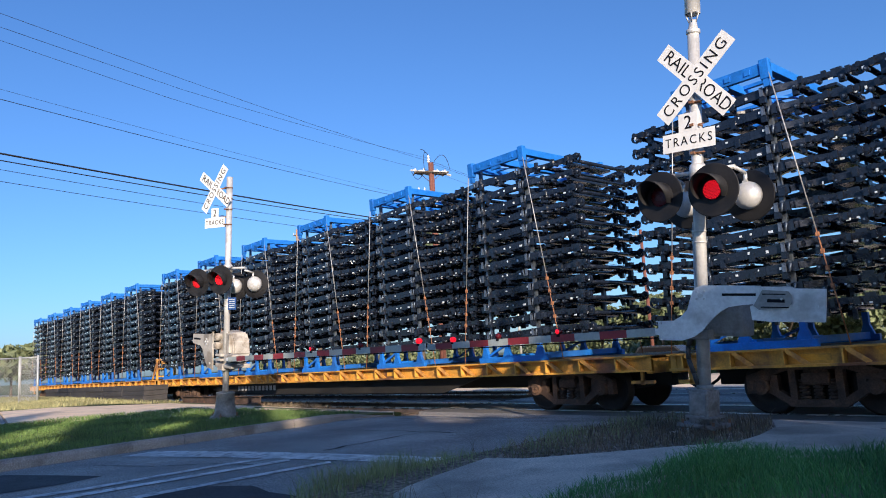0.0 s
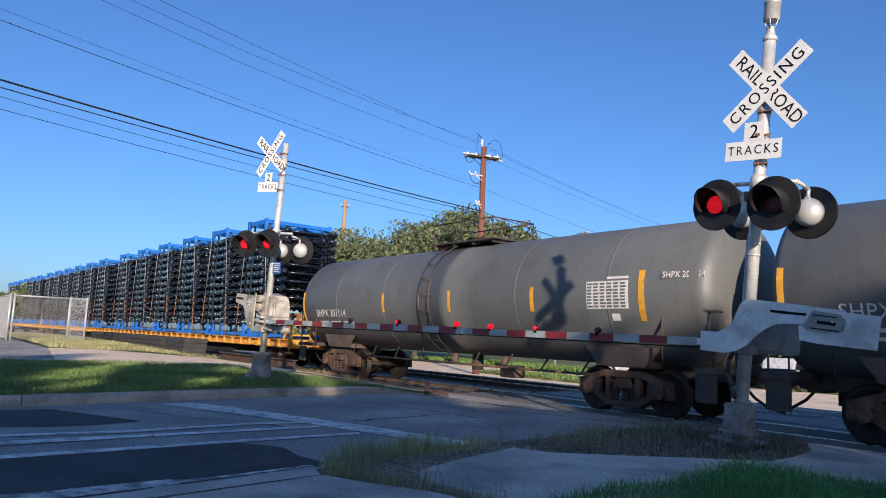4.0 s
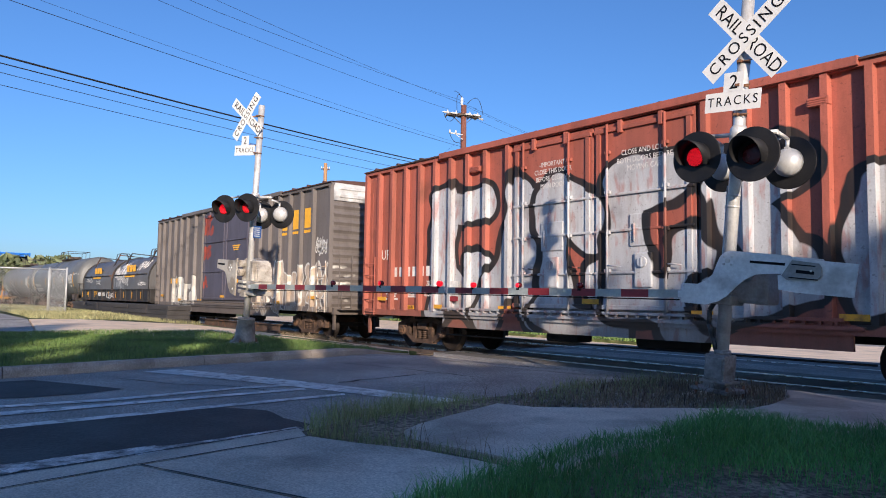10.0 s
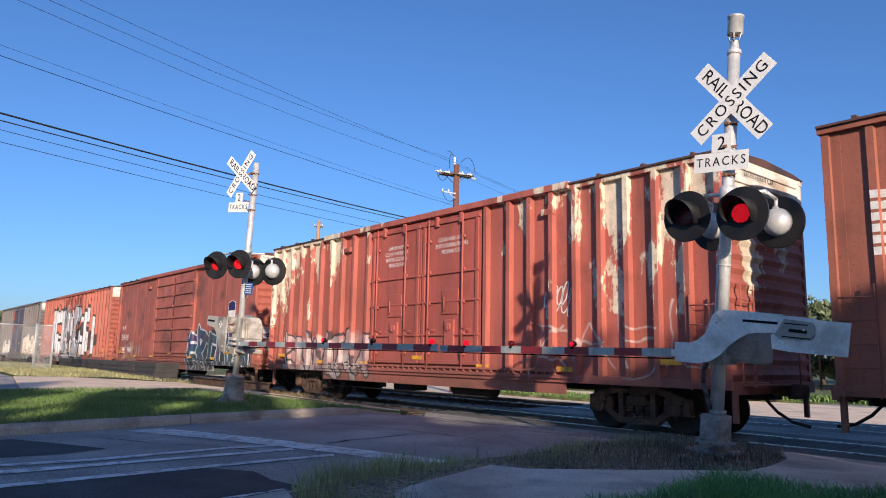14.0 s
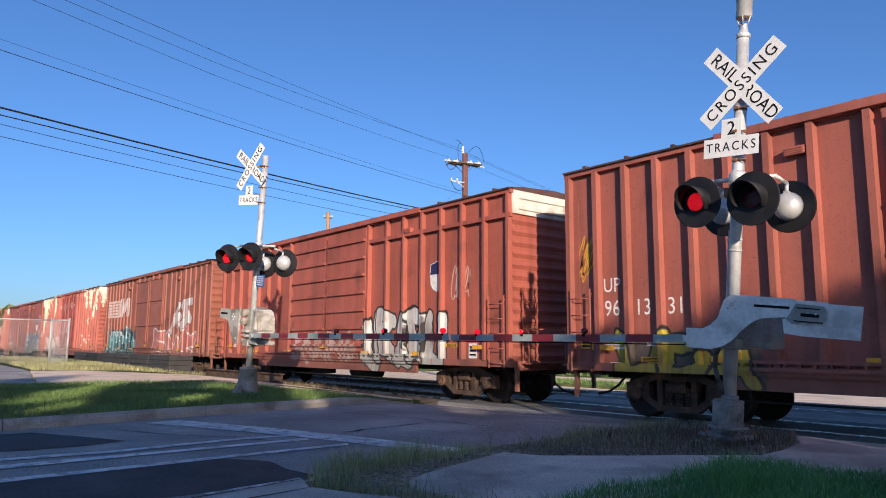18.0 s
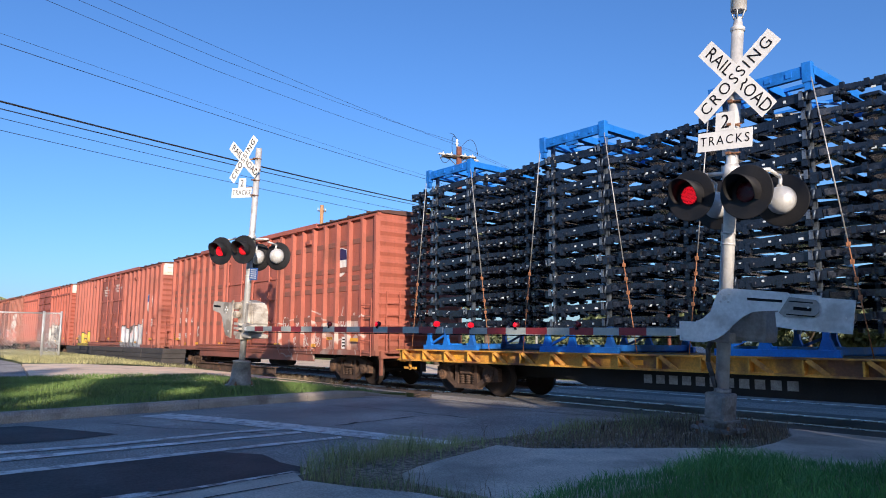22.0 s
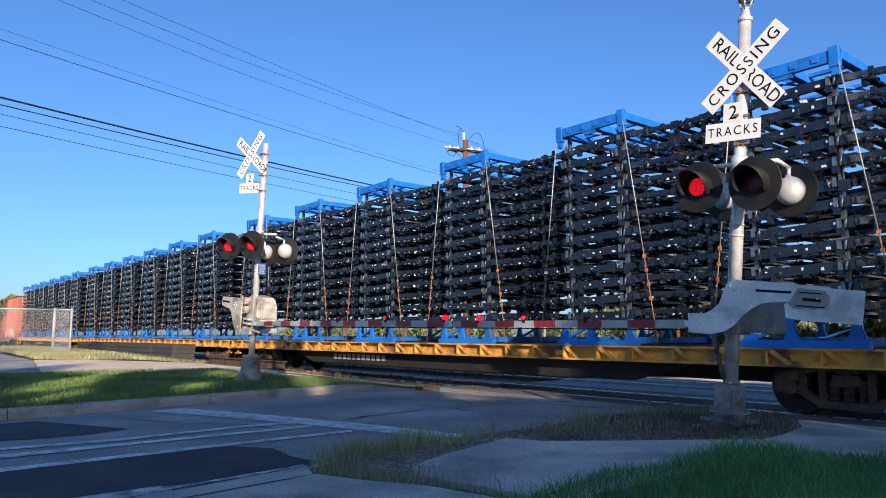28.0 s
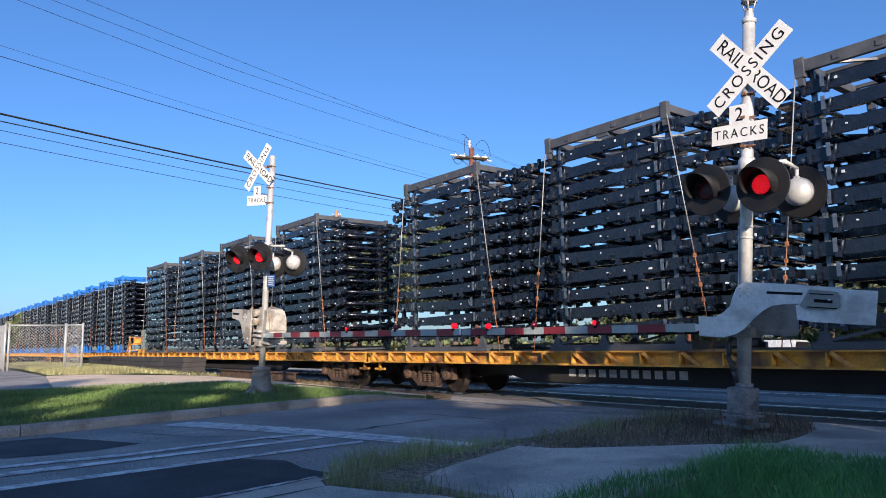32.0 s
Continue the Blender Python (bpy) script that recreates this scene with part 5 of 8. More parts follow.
c3 = boxcar(68.87, p3, "brown-grey steel boxcar with navy doors and white graffiti", 7, "plug", p3d, True, m_band=mat("silver_end_band", (0.66, 0.66, 0.64), 0.5, 0.2, vary=0.15, scale=3, dirt=(0.2, 0.2, 0.2), dirt_at=0.6), posts=(-7.6, -6.8, -6.0, -5.2, -4.4, -3.4, 3.2, 3.98, 4.78, 5.56, 6.36, 7.2))
for k, x in enumerate((5.12, 5.91, 6.73)):
    bm = B()
    box(bm, x, Y0, 4.0, 0.44, 0.004, 0.66, bevel=0.0)
    box(bm, x, Y0, 3.55, 0.48, 0.004, 0.09)
    part("emblem_block", bm, M_texty, c3, "yellow block emblem with underline")
text_bars(c3, -5.85, 2.02, 1.5, 0.24, Y0, 1, M_texty, blocks=4)
text_bars(c3, 1.1, 3.35, 0.7, 0.05, -1.562, 3, M_texty)
text_bars(c3, 1.2, 1.95, 0.4, 0.14, -1.562, 1, M_texty)

scrawl(c3, 7.7, 3.0, 0.7, 0.6, 5, M_text)
scrawl(c3, 7.4, 1.75, 0.7, 0.5, 6, M_text, r=0.03)

# red-brown car with a wide silver piece
p4 = paint("paint_red_silver", RED, [(-5.2, 4.4, 0.95, 3.75, 5, 0.44, (0.47, 0.49, 0.52), (0.56, 0.57, 0.58), (0.014, 0.014, 0.016), 0.17, None, 12, GLYPHS), (4.3, 6.1, 1.15, 3.5, 1, 0.42, (0.47, 0.49, 0.52), (0.56, 0.57, 0.58), (0.014, 0.014, 0.016), 0.17, None, 3, LOBE)])
c4 = boxcar(87.6, p4, "red-brown ribbed boxcar with a wide silver graffiti piece", 9, "rods", None, True)
car_texts(c4, -7.4, 9, ((1, "UP"),), ())
text_bars(c4, -6.2, 2.08, 1.8, 0.26, Y0, 1, None, blocks=6)
door_notice(c4, -1.1, 4.3, IMPORTANT)
door_notice(c4, 1.2, 4.25, LOCK)
words("stencil", "203500", 0.2, M_text, c4, pose(-5.3, Y0, 1.75, 90, 0, 0), 0.8, depth=0.001)
words("stencil", "LT WT  82500", 0.2, M_text, c4, pose(-5.7, Y0, 1.48, 90, 0, 0), 0.8, depth=0.001)
shield(c4, 6.3, 3.0, Y0, 0.62, mat("shield_sky", (0.10, 0.22, 0.45), 0.6, vary=0.1))
bm = B()
box(bm, -4.3, -1.6, 1.62, 0.34, 0.006, 0.36)
box(bm, -4.3, -1.6, 1.36, 0.34, 0.006, 0.12, mi=1)
part("placard", bm, (M_text, M_stripe), c4)

# smooth-sided red car with horizontal-ribbed doors
p5 = paint("paint_red_smooth", (0.38, 0.111, 0.076), [(1.9, 8.2, 0.5, 2.2, 6, 0.15, (0.025, 0.10, 0.115), (0.03, 0.045, 0.14), (0.58, 0.60, 0.60), 0.065, (0.012, 0.03, 0.035), 22, GLYPHS), (-7.3, -4.6, 0.95, 1.75, 4, 0.09, (0.45, 0.30, 0.22), (0.36, 0.2, 0.14), BLK, 0, None, 4, GLYPHS)], dirt=(0.03, 0.03, 0.03), dirt_at=0.54)
c5 = boxcar(106.15, p5, "smooth-sided red-brown boxcar with teal graffiti and sooty stains", 1, "slab", None, True)
car_texts(c5, -7.6, 3, ((0.0, "M P"),), ((0.12, "269849"),))
shield(c5, 6.2, 2.95, Y0, 0.62, mat("shield_navy", (0.02, 0.02, 0.09), 0.6, vary=0.1))

# faded red car with cream patches
p6 = paint("paint_red_faded", (0.425, 0.12, 0.086), [(-7.2, -2.3, 0.75, 1.95, 6, 0.12, (0.60, 0.52, 0.49), (0.40, 0.24, 0.24), (0.05, 0.035, 0.045), 0.065, (0.40, 0.23, 0.21), 31, GLYPHS), (3.9, 8.2, 1.1, 2.3, 4, 0.022, (0.62, 0.47, 0.41), (0.55, 0.40, 0.36), BLK, 0, None, 8, GLYPHS)], faded=((0.80, 0.69, 0.52), 2.55))
p6d = paint("paint_red_door", (0.405, 0.102, 0.076), [])
c6 = boxcar(124.25, p6, "faded red boxcar with peeling cream patches and graffiti", 9, "rods", p6d, True)
door_notice(c6, -1.1, 4.3, IMPORTANT)
door_notice(c6, 1.2, 4.3, LOCK)
text_bars(c6, -6.0, 2.35, 1.9, 0.5, Y0, 1, mat("faded_mark", (0.40, 0.16, 0.11), 0.8, vary=0.1), blocks=3)
for car in (c4, c5, c6):
    words("notice", "EXCESS HEIGHT CAR", 0.15, M_black, car, pose(HB + 0.034, -0.3, 4.73, 90, 0, 90), 0.8, depth=0.001)

# brown car with a pale striped emblem
p7 = paint("paint_brown", (0.32, 0.108, 0.068), [(-7.6, -1.9, 0.65, 2.25, 5, 0.12, (0.045, 0.17, 0.19), (0.09, 0.28, 0.30), (0.35, 0.52, 0.53), 0.035, (0.012, 0.03, 0.04), 41, GLYPHS), (1.2, 6.4, 0.7, 1.95, 3, 0.2, (0.50, 0.20, 0.16), (0.42, 0.14, 0.11), (0.64, 0.60, 0.57), 0.06, None, 43, GLYPHS), (3.4, 6.0, 2.2, 3.3, 2, 0.22, (0.60, 0.55, 0.52), (0.50, 0.44, 0.42), (0.22, 0.06, 0.045), 0.05, None, 2, GLYPHS)])
c7 = boxcar(142.65, p7, "brown ribbed boxcar with teal graffiti and pale striped emblem", 9, "plug", None, False, rib_y=1.545)
for k in range(6):
    bm = B()
    upright(bm, [(-7.7, 2.94 + k * 0.17), (-5.2 + 0.05 * k, 2.94 + k * 0.17), (-5.15 + 0.05 * k, 3.06 + k * 0.17), (-7.7, 3.06 + k * 0.17)], Y0, Y0 + 0.003)
    part("emblem_stripe", bm, M_text, c7)
    # the stripe runs on over the posts
    for i in range(1, 5):
        xp = -8.31 + 0.6367 * i
        bm = B()
        upright(bm, [(xp - 0.053, 2.94 + k * 0.17), (xp + 0.053, 2.94 + k * 0.17), (xp + 0.053, 3.06 + k * 0.17), (xp - 0.053, 3.06 + k * 0.17)], -1.5485, -1.5455)
        part("emblem_stripe", bm, M_text, c7)
for i, za, zb in ((5, 2.95, 3.98), (6, 3.15, 3.65), (7, 2.95, 3.98)):
    xp = -8.31 + 0.6367 * i
    bm = B()
    upright(bm, [(xp - 0.053, za), (xp + 0.053, za), (xp + 0.053, zb), (xp - 0.053, zb)], -1.5485, -1.5455)
    part("emblem_block", bm, M_text, c7)
bm = B()
upright(bm, [(-5.1, 2.95), (-4.6, 2.95), (-4.1, 3.55), (-4.1, 2.95), (-3.6, 2.95), (-3.6, 3.98), (-4.2, 3.98), (-4.75, 3.35), (-4.75, 3.98), (-5.1, 3.98)], Y0, Y0 + 0.003)
part("emblem_block", bm, M_text, c7)
words("stencil", "NS", 0.40, M_text, c7, pose(-7.45, Y0, 2.5, 90, 0, 0), 0.9, space=1.2, depth=0.001)
text_bars(c7, -5.9, 2.0, 2.4, 0.24, Y0, 1, None, blocks=6)
text_bars(c7, -6.8, 1.72, 0.6, 0.06, Y0, 2)

# red car with belt rail and slab doors
p8 = paint("paint_red_belt", (0.385, 0.102, 0.066), [(2.3, 5.9, 0.82, 2.2, 5, 0.17, (0.60, 0.59, 0.55), (0.52, 0.51, 0.48), (0.016, 0.016, 0.016), 0.06, None, 51, GLYPHS), (-2.2, 2.0, 0.95, 1.75, 5, 0.09, (0.55, 0.40, 0.35), (0.45, 0.28, 0.22), BLK, 0, None, 53, GLYPHS)], dirt=(0.05, 0.03, 0.025))
c8 = boxcar(160.85, p8, "red-brown boxcar with ribbed slab doors and white graffiti", 7, "slab", None, True, horizontals=True, rib_w=0.11)
car_texts(c8, -7.3, 7, ((1, "M"), (2, "P")), ((1, "26"), (2, "97"), (3, "29")))
shield(c8, 5.6, 3.15, Y0, 0.55, mat("shield_navy2", (0.02, 0.02, 0.09), 0.6, vary=0.1))

# red car with bubble graffiti
p9 = paint("paint_red_bubbles", (0.36, 0.11, 0.077), [(2.35, 5.7, 0.85, 1.95, 1, 0.40, (0.36, 0.23, 0.055), (0.30, 0.17, 0.05), BLK, 0, None, 60, (((0.02, 0.55, 0.98, 0.55),),)), (2.3, 5.75, 0.62, 2.05, 6, 0.25, (0.54, 0.58, 0.62), (0.36, 0.42, 0.47), (0.014, 0.013, 0.012), 0.045, None, 61, LOBE), (-7.1, -4.3, 0.8, 1.62, 3, 0.12, (0.62, 0.48, 0.045), (0.50, 0.38, 0.04), (0.02, 0.02, 0.02), 0.05, (0.10, 0.08, 0.06), 14, GLYPHS)])
c9 = boxcar(179.3, p9, "red-brown ribbed boxcar with pale blue bubble graffiti", 8, "rods", None, True)
car_texts(c9, -7.6, 8, ((1, "UP"),), ((1, "96"), (2, "13"), (3, "31")))
door_notice(c9, -1.1, 4.3, IMPORTANT)
door_notice(c9, 1.2, 4.3, LOCK)
shield(c9, 6.6, 3.1, Y0, 0.7, mat("shield_blue", (0.02, 0.10, 0.35), 0.6, vary=0.1))
words("stencil", "BF-110-65", 0.2, M_text, c9, pose(6.3, Y0, 1.62, 90, 0, 0), 0.8, depth=0.001)
text_bars(c9, 5.8, 2.3, 0.7, 0.05, Y0, 5)
text_bars(c9, 7.2, 2.3, 0.8, 0.05, Y0, 5)

# red car with panelled sides
p10 = paint("paint_red_panelled", (0.38, 0.112, 0.074), [(2.4, 8.2, 0.7, 2.1, 5, 0.024, (0.60, 0.48, 0.44), (0.50, 0.36, 0.32), BLK, 0, None, 71, GLYPHS), (5.2, 7.4, 0.75, 1.9, 2, 0.12, (0.5, 0.42, 0.38), (0.40, 0.16, 0.11), BLK, 0, None, 6, GLYPHS)])
c10 = boxcar(197.75, p10, "red-brown boxcar with pressed side panels and scrawled graffiti", 8, "rods", None, False)
car_texts(c10, -7.7, 8, ((1, "M"), (2, "P")), ((1, "26"), (2, "94"), (3, "66")))
for k in range(8):
    for z in (1.98, 2.88, 3.18, 3.46, 4.28):
        for x0 in (-7.97, 2.92):
            piece("pressed_ridge", "pressed_ridge", lambda bm: box(bm, 0, -1.494, 0, 0.50, 0.032, 0.16, bevel=0.01), p10, c10, Matrix.Translation((x0 + k * 0.717, 0, z)))
shield(c10, 6.3, 3.7, Y0, 0.62, mat("shield_navy3", (0.02, 0.02, 0.09), 0.6, vary=0.1))
for k in range(5):
    scrawl(c10, 2.95 + 0.84 * k, 1.9, 0.6, 0.5, 210 + k, M_text, r=0.016, turns=3)
for k in range(3):
    scrawl(c10, 3.3 + 0.84 * k, 1.3, 0.5, 0.35, 220 + k, M_text, r=0.012, turns=5)
scrawl(c10, -5.0, 1.75, 0.6, 0.6, 22, M_text, r=0.014, turns=5)
scrawl(c9, -7.9, 3.2, 0.4, 1.1, 23, M_yellow, r=0.014, turns=6)
scrawl(c9, 3.2, 2.65, 0.8, 0.3, 24, M_black, r=0.016, turns=8)
scrawl(c8, 6.6, 3.0, 0.7, 0.9, 25, mat("faded_spray", (0.55, 0.35, 0.30), 0.7, vary=0.1), r=0.02, turns=6)
scrawl(c6, 4.6, 2.6, 0.8, 0.7, 26, M_text, r=0.018, turns=6)
scrawl(c5, 7.3, 3.6, 0.5, 0.4, 27, M_text, r=0.012, turns=4)


# ---- tank cars ----
M_tank = paint("paint_tank_grey", (0.122, 0.130, 0.130), (), dirt=(0.09, 0.075, 0.062), dirt_at=0.56, streak=0.35, rough=0.5)
M_frame = mat("tank_frame", (0.055, 0.048, 0.043), 0.75, 0.1, vary=0.3, scale=3, bump=0.15, dirt=(0.16, 0.09, 0.05), dirt_at=0.6)
M_saddle = mat("rusty_saddle", (0.085, 0.065, 0.052), 0.8, vary=0.25, scale=3, bump=0.2)


def tank_car(s0, s1, label, mark):
    half, R, zc = (s1 - s0) / 2, 1.50, 2.46
    root = wagon("tank_car", s0, s1, label, "tank car")
    turn = Matrix.Translation((0, 0, zc)) @ Matrix.Rotation(math.pi / 2, 4, "Y")
    L = half + 0.28
    prof = [(0.0001, -L)] + [(R * math.sin(a), -L + 0.46 - 0.46 * math.cos(a)) for a in (0.25, 0.5, 0.75, 1.0, 1.25, math.pi / 2)]
    prof += [(R, x) for x in (-4.6, -1.5, -0.02)] + [(R + 0.012, 0.0), (R + 0.012, 0.3), (R, 0.32)] + [(R, x) for x in (1.5, 4.6)]
    prof += [(R * math.sin(a), L - 0.46 + 0.46 * math.cos(a)) for a in (math.pi / 2, 1.25, 1.0, 0.75, 0.5, 0.25)] + [(0.0001, L)]
    bm = B()
    lathe(bm, prof, 56, turn)
    part("tank", bm, M_tank, root, "matt grey steel tank with domed ends")
    for x in (-5.4, -2.7, 2.9, 5.6):
        bm = B()
        lathe(bm, [(R + 0.001, x), (R + 0.006, x + 0.004), (R + 0.006, x + 0.03), (R + 0.001, x + 0.034)], 56, turn)
        part("weld_seam", bm, M_tank, root)
    for s in (-1, 1):
        bm = B()
        xo = s * (half - 2.1)
        upright(bm, [(xo - 0.9, 1.35), (xo + 0.9, 1.35), (xo + 0.6, 0.95), (xo - 0.6, 0.95)], -1.15, -1.05)
        upright(bm, [(xo - 0.9, 1.35), (xo + 0.9, 1.35), (xo + 0.6, 0.95), (xo - 0.6, 0.95)], 1.05, 1.15)
        box(bm, xo, 0, 1.0, 1.0, 2.2, 0.14)
        part("saddle", bm, M_saddle, root, "rusty tank saddle")
        bm = B()
        box(bm, s * (half - 1.2), 0, 0.92, 2.6, 0.6, 0.34)
        box(bm, s * (half - 0.02), 0, 0.98, 0.5, 2.8, 0.12)
        for y in (-1.35, 1.35):
            box(bm, s * (half - 0.05), y, 0.66, 0.4, 0.06, 0.5)
        part("end_sill", bm, M_frame, root)
        bm = B()
        for y in (-1.38, 1.38):
            rod(bm, (s * (half + 0.1), y, 1.0), (s * (half + 0.1), y, 2.05), 0.02, 8)
            rod(bm, (s * (half + 0.1), y, 2.05), (s * (half - 0.95), y, 2.15), 0.02, 8)
            rod(bm, (s * (half - 0.95), y, 2.15), (s * (half - 0.95), y, 1.0), 0.02, 8)
        rod(bm, (s * (half + 0.1), -1.38, 2.05), (s * (half + 0.1), 1.38, 2.05), 0.02, 8)
        part("handrail", bm, M_frame, root)
    # ladder over the middle and the hatch platform with its rails
    bm = B()
    pts = [(-(R + 0.10) * math.cos(a), zc + (R + 0.10) * math.sin(a)) for a in [radians(-62 + 8 * k) for k in range(18)]]
    for x in (-0.75, -0.32):
        for (ya, za), (yb, zb) in zip(pts, pts[1:]):
            bar(bm, (x, ya, za), (x, yb, zb), 0.05, 0.015)
    for y, z in pts[::2]:
        rod(bm, (-0.75, y, z), (-0.32, y, z), 0.014, 6)
    part("ladder", bm, M_frame, root)
    bm = B()
    top = zc + R
    box(bm, 0, 0, top + 0.06, 2.7, 1.5, 0.04)
    for x in (-1.2, -0.4, 0.4, 1.2):
        box(bm, x, 0, top + 0.02, 0.06, 1.4, 0.12)
    part("platform", bm, M_frame, root)
    bm = B()
    for y in (-0.75, 0.75):
        for z in (0.62,):
            rod(bm, (-1.25, y, top + z), (1.25, y, top + z), 0.02, 8)
        for x in (-1.25, 0.0, 1.25):
            rod(bm, (x, y, top + 0.05), (x, y, top + 0.62), 0.02, 8)
    for x in (-1.25, 1.25):
        for z in (0.62,):
            rod(bm, (x, -0.75, top + z), (x, 0.75, top + z), 0.02, 8)
    part("platform_rail", bm, M_frame, root)
    bm = B()
    rod(bm, (0, 0, top), (0, 0, top + 0.2), 0.34, 24)
    rod(bm, (0, 0, top + 0.2), (0, 0, top + 0.26), 0.38, 24)
    rod(bm, (-1.1, 0.1, top), (-1.1, 0.1, top + 0.3), 0.12, 14)
    rod(bm, (1.1, 0.1, top), (1.1, 0.1, top + 0.25), 0.10, 14)
    part("hatch", bm, M_frame, root)
    bm = B()
    rod(bm, (0, 0, 0.55), (0, 0, 1.0), 0.16, 14)
    rod(bm, (-half + 2, -0.9, 0.72), (half - 2, -0.9, 0.72), 0.03, 8)
    for k in range(9):
        x = -4.8 + 1.2 * k
        bar(bm, (x, -1.0, 1.05), (x - 0.35, -0.9, 0.72), 0.03, 0.03)
    box(bm, 2.0, -0.6, 0.62, 0.5, 0.4, 0.3, bevel=0.04)
    part("bottom_gear", bm, M_frame, root)

    def on_side(x0, x1, z0, z1, material, nm, lab="", off=0.006):
        bm = B()
        zs = [z0 + (z1 - z0) * k / 5 for k in range(6)]
        rows = []
        for z in zs:
            y = -math.sqrt(max(0.01, (R + off) ** 2 - (z - zc) ** 2))
            rows.append([bm.verts.new((x0, y, z)), bm.verts.new((x1, y, z)), bm.verts.new((x1, y + 0.004, z)), bm.verts.new((x0, y + 0.004, z))])
        for p, q in zip(rows, rows[1:]):
            for i in range(4):
                bm.faces.new((p[i], p[(i + 1) % 4], q[(i + 1) % 4], q[i]))
        bm.faces.new(rows[0])
        bm.faces.new(rows[-1][::-1])
        return part(nm, bm, material, root, lab)

    for x in (-half + 0.12, -2.7, 0.4, 3.42):
        tall = x < -half + 1
        on_side(x, x + 0.11, 1.75 if tall else 2.05, 2.75 if tall else 2.6, M_yellow, "reflector", "orange-yellow reflector strip")
    on_side(half - 1.42, half - 1.28, 1.85, 2.85, M_yellow, "reflector")
    on_side(half - 2.72, half - 1.66, 2.10, 2.66, M_text, "data_plate", "white stencilled data panel")
    for r in range(8):
        for c in range(6):
            x = half - 2.70 + 0.17 * c
            on_side(x, x + (0.12 if (r * 5 + c) % 7 else 0.15), 2.125 + 0.066 * r, 2.165 + 0.066 * r, M_tank, "data_row", off=0.010)
    on_side(half - 2.2, half - 1.66, 2.70, 2.75, M_text, "stencil")
    on_side(half - 2.1, half - 1.9, 1.86, 2.0, M_text, "stencil")
    words("stencil", mark, 0.34, M_text, root, pose(-half + 2.0, -1.435, 2.02, 107.0, 0, 0), 0.92, space=1.08, depth=0.001)
    for k in range(2):
        for x0, x1 in ((1.1, 1.7), (1.9, 2.5), (2.7, 3.3)):
            on_side(-half + x0, -half + x1, 1.72 - 0.13 * k, 1.78 - 0.13 * k, M_text, "stencil")
    words("stencil", mark, 0.17, M_text, root, pose(half - 0.42, -1.49, 2.72, 80, 0, 9), 0.8, space=1.08, depth=0.001)
    truck(root, -half + 2.1)
    truck(root, half - 2.1)
    couplings(root, half + 0.35)
    return root


tank_car(19.35, 34.95, "matt grey tank car with orange reflector strips and hatch platform", "SHPX 207114")
tank_car(36.15, 51.85, "matt grey tank car with orange reflector strips and hatch platform", "SHPX 207454")

# ---- coil car with two hoods ----
coil = wagon("coil_car", 53.65, 67.85, "black coil car with two rounded hoods and white graffiti", "coil car")
p_hood = paint("paint_hood", (0.11, 0.11, 0.112), [(0.2, 2.4, 1.75, 3.2, 3, 0.10, (0.34, 0.34, 0.33), (0.16, 0.16, 0.16), (0.55, 0.55, 0.53), 0.02, None, 81, GLYPHS)], dirt=(0.09, 0.06, 0.045), rough=0.5, streak=0.3)
M_coilframe = mat("coil_frame", (0.03, 0.028, 0.027), 0.7, vary=0.3, scale=2, bump=0.15, dirt=(0.12, 0.06, 0.035), dirt_at=0.62)
for s in (-1, 1):
    bm = B()
    sec = [(1.45, 1.0), (1.45, 1.665), (1.61, 1.665), (1.61, 1.615), (1.55, 1.615), (1.55, 1.06), (1.61, 1.06), (1.61, 1.0)]
    va = [bm.verts.new((-7.1, s * y, z)) for y, z in sec]
    vb = [bm.verts.new((7.1, s * y, z)) for y, z in sec]
    for i in range(8):
        bm.faces.new((va[i], va[(i + 1) % 8], vb[(i + 1) % 8], vb[i]))
    bm.faces.new(va)
    bm.faces.new(vb[::-1])
    side = part("side_sill", bm, M_coilframe, coil)
    for k in range(15):
        piece("stiffener", "coilstiff%d" % s, lambda bm: box(bm, 0, s * 1.575, 1.34, 0.07, 0.055, 0.54), M_coilframe, side, Matrix.Translation((-6.9 + k * 0.985, 0, 0)))
bm = B()
box(bm, 0, 0, 0.85, 14.0, 0.9, 0.4)
for k in range(8):
    box(bm, -6 + 1.7 * k, 0, 0.95, 0.15, 2.9, 0.2)
box(bm, -0.5, -1.0, 0.62, 1.0, 0.5, 0.34, bevel=0.05)
rod(bm, (1.2, -0.9, 0.6), (2.6, -0.9, 0.6), 0.19, 14)
box(bm, 0, 0, 1.64, 14.0, 2.9, 0.05)
part("underframe", bm, M_under, coil)
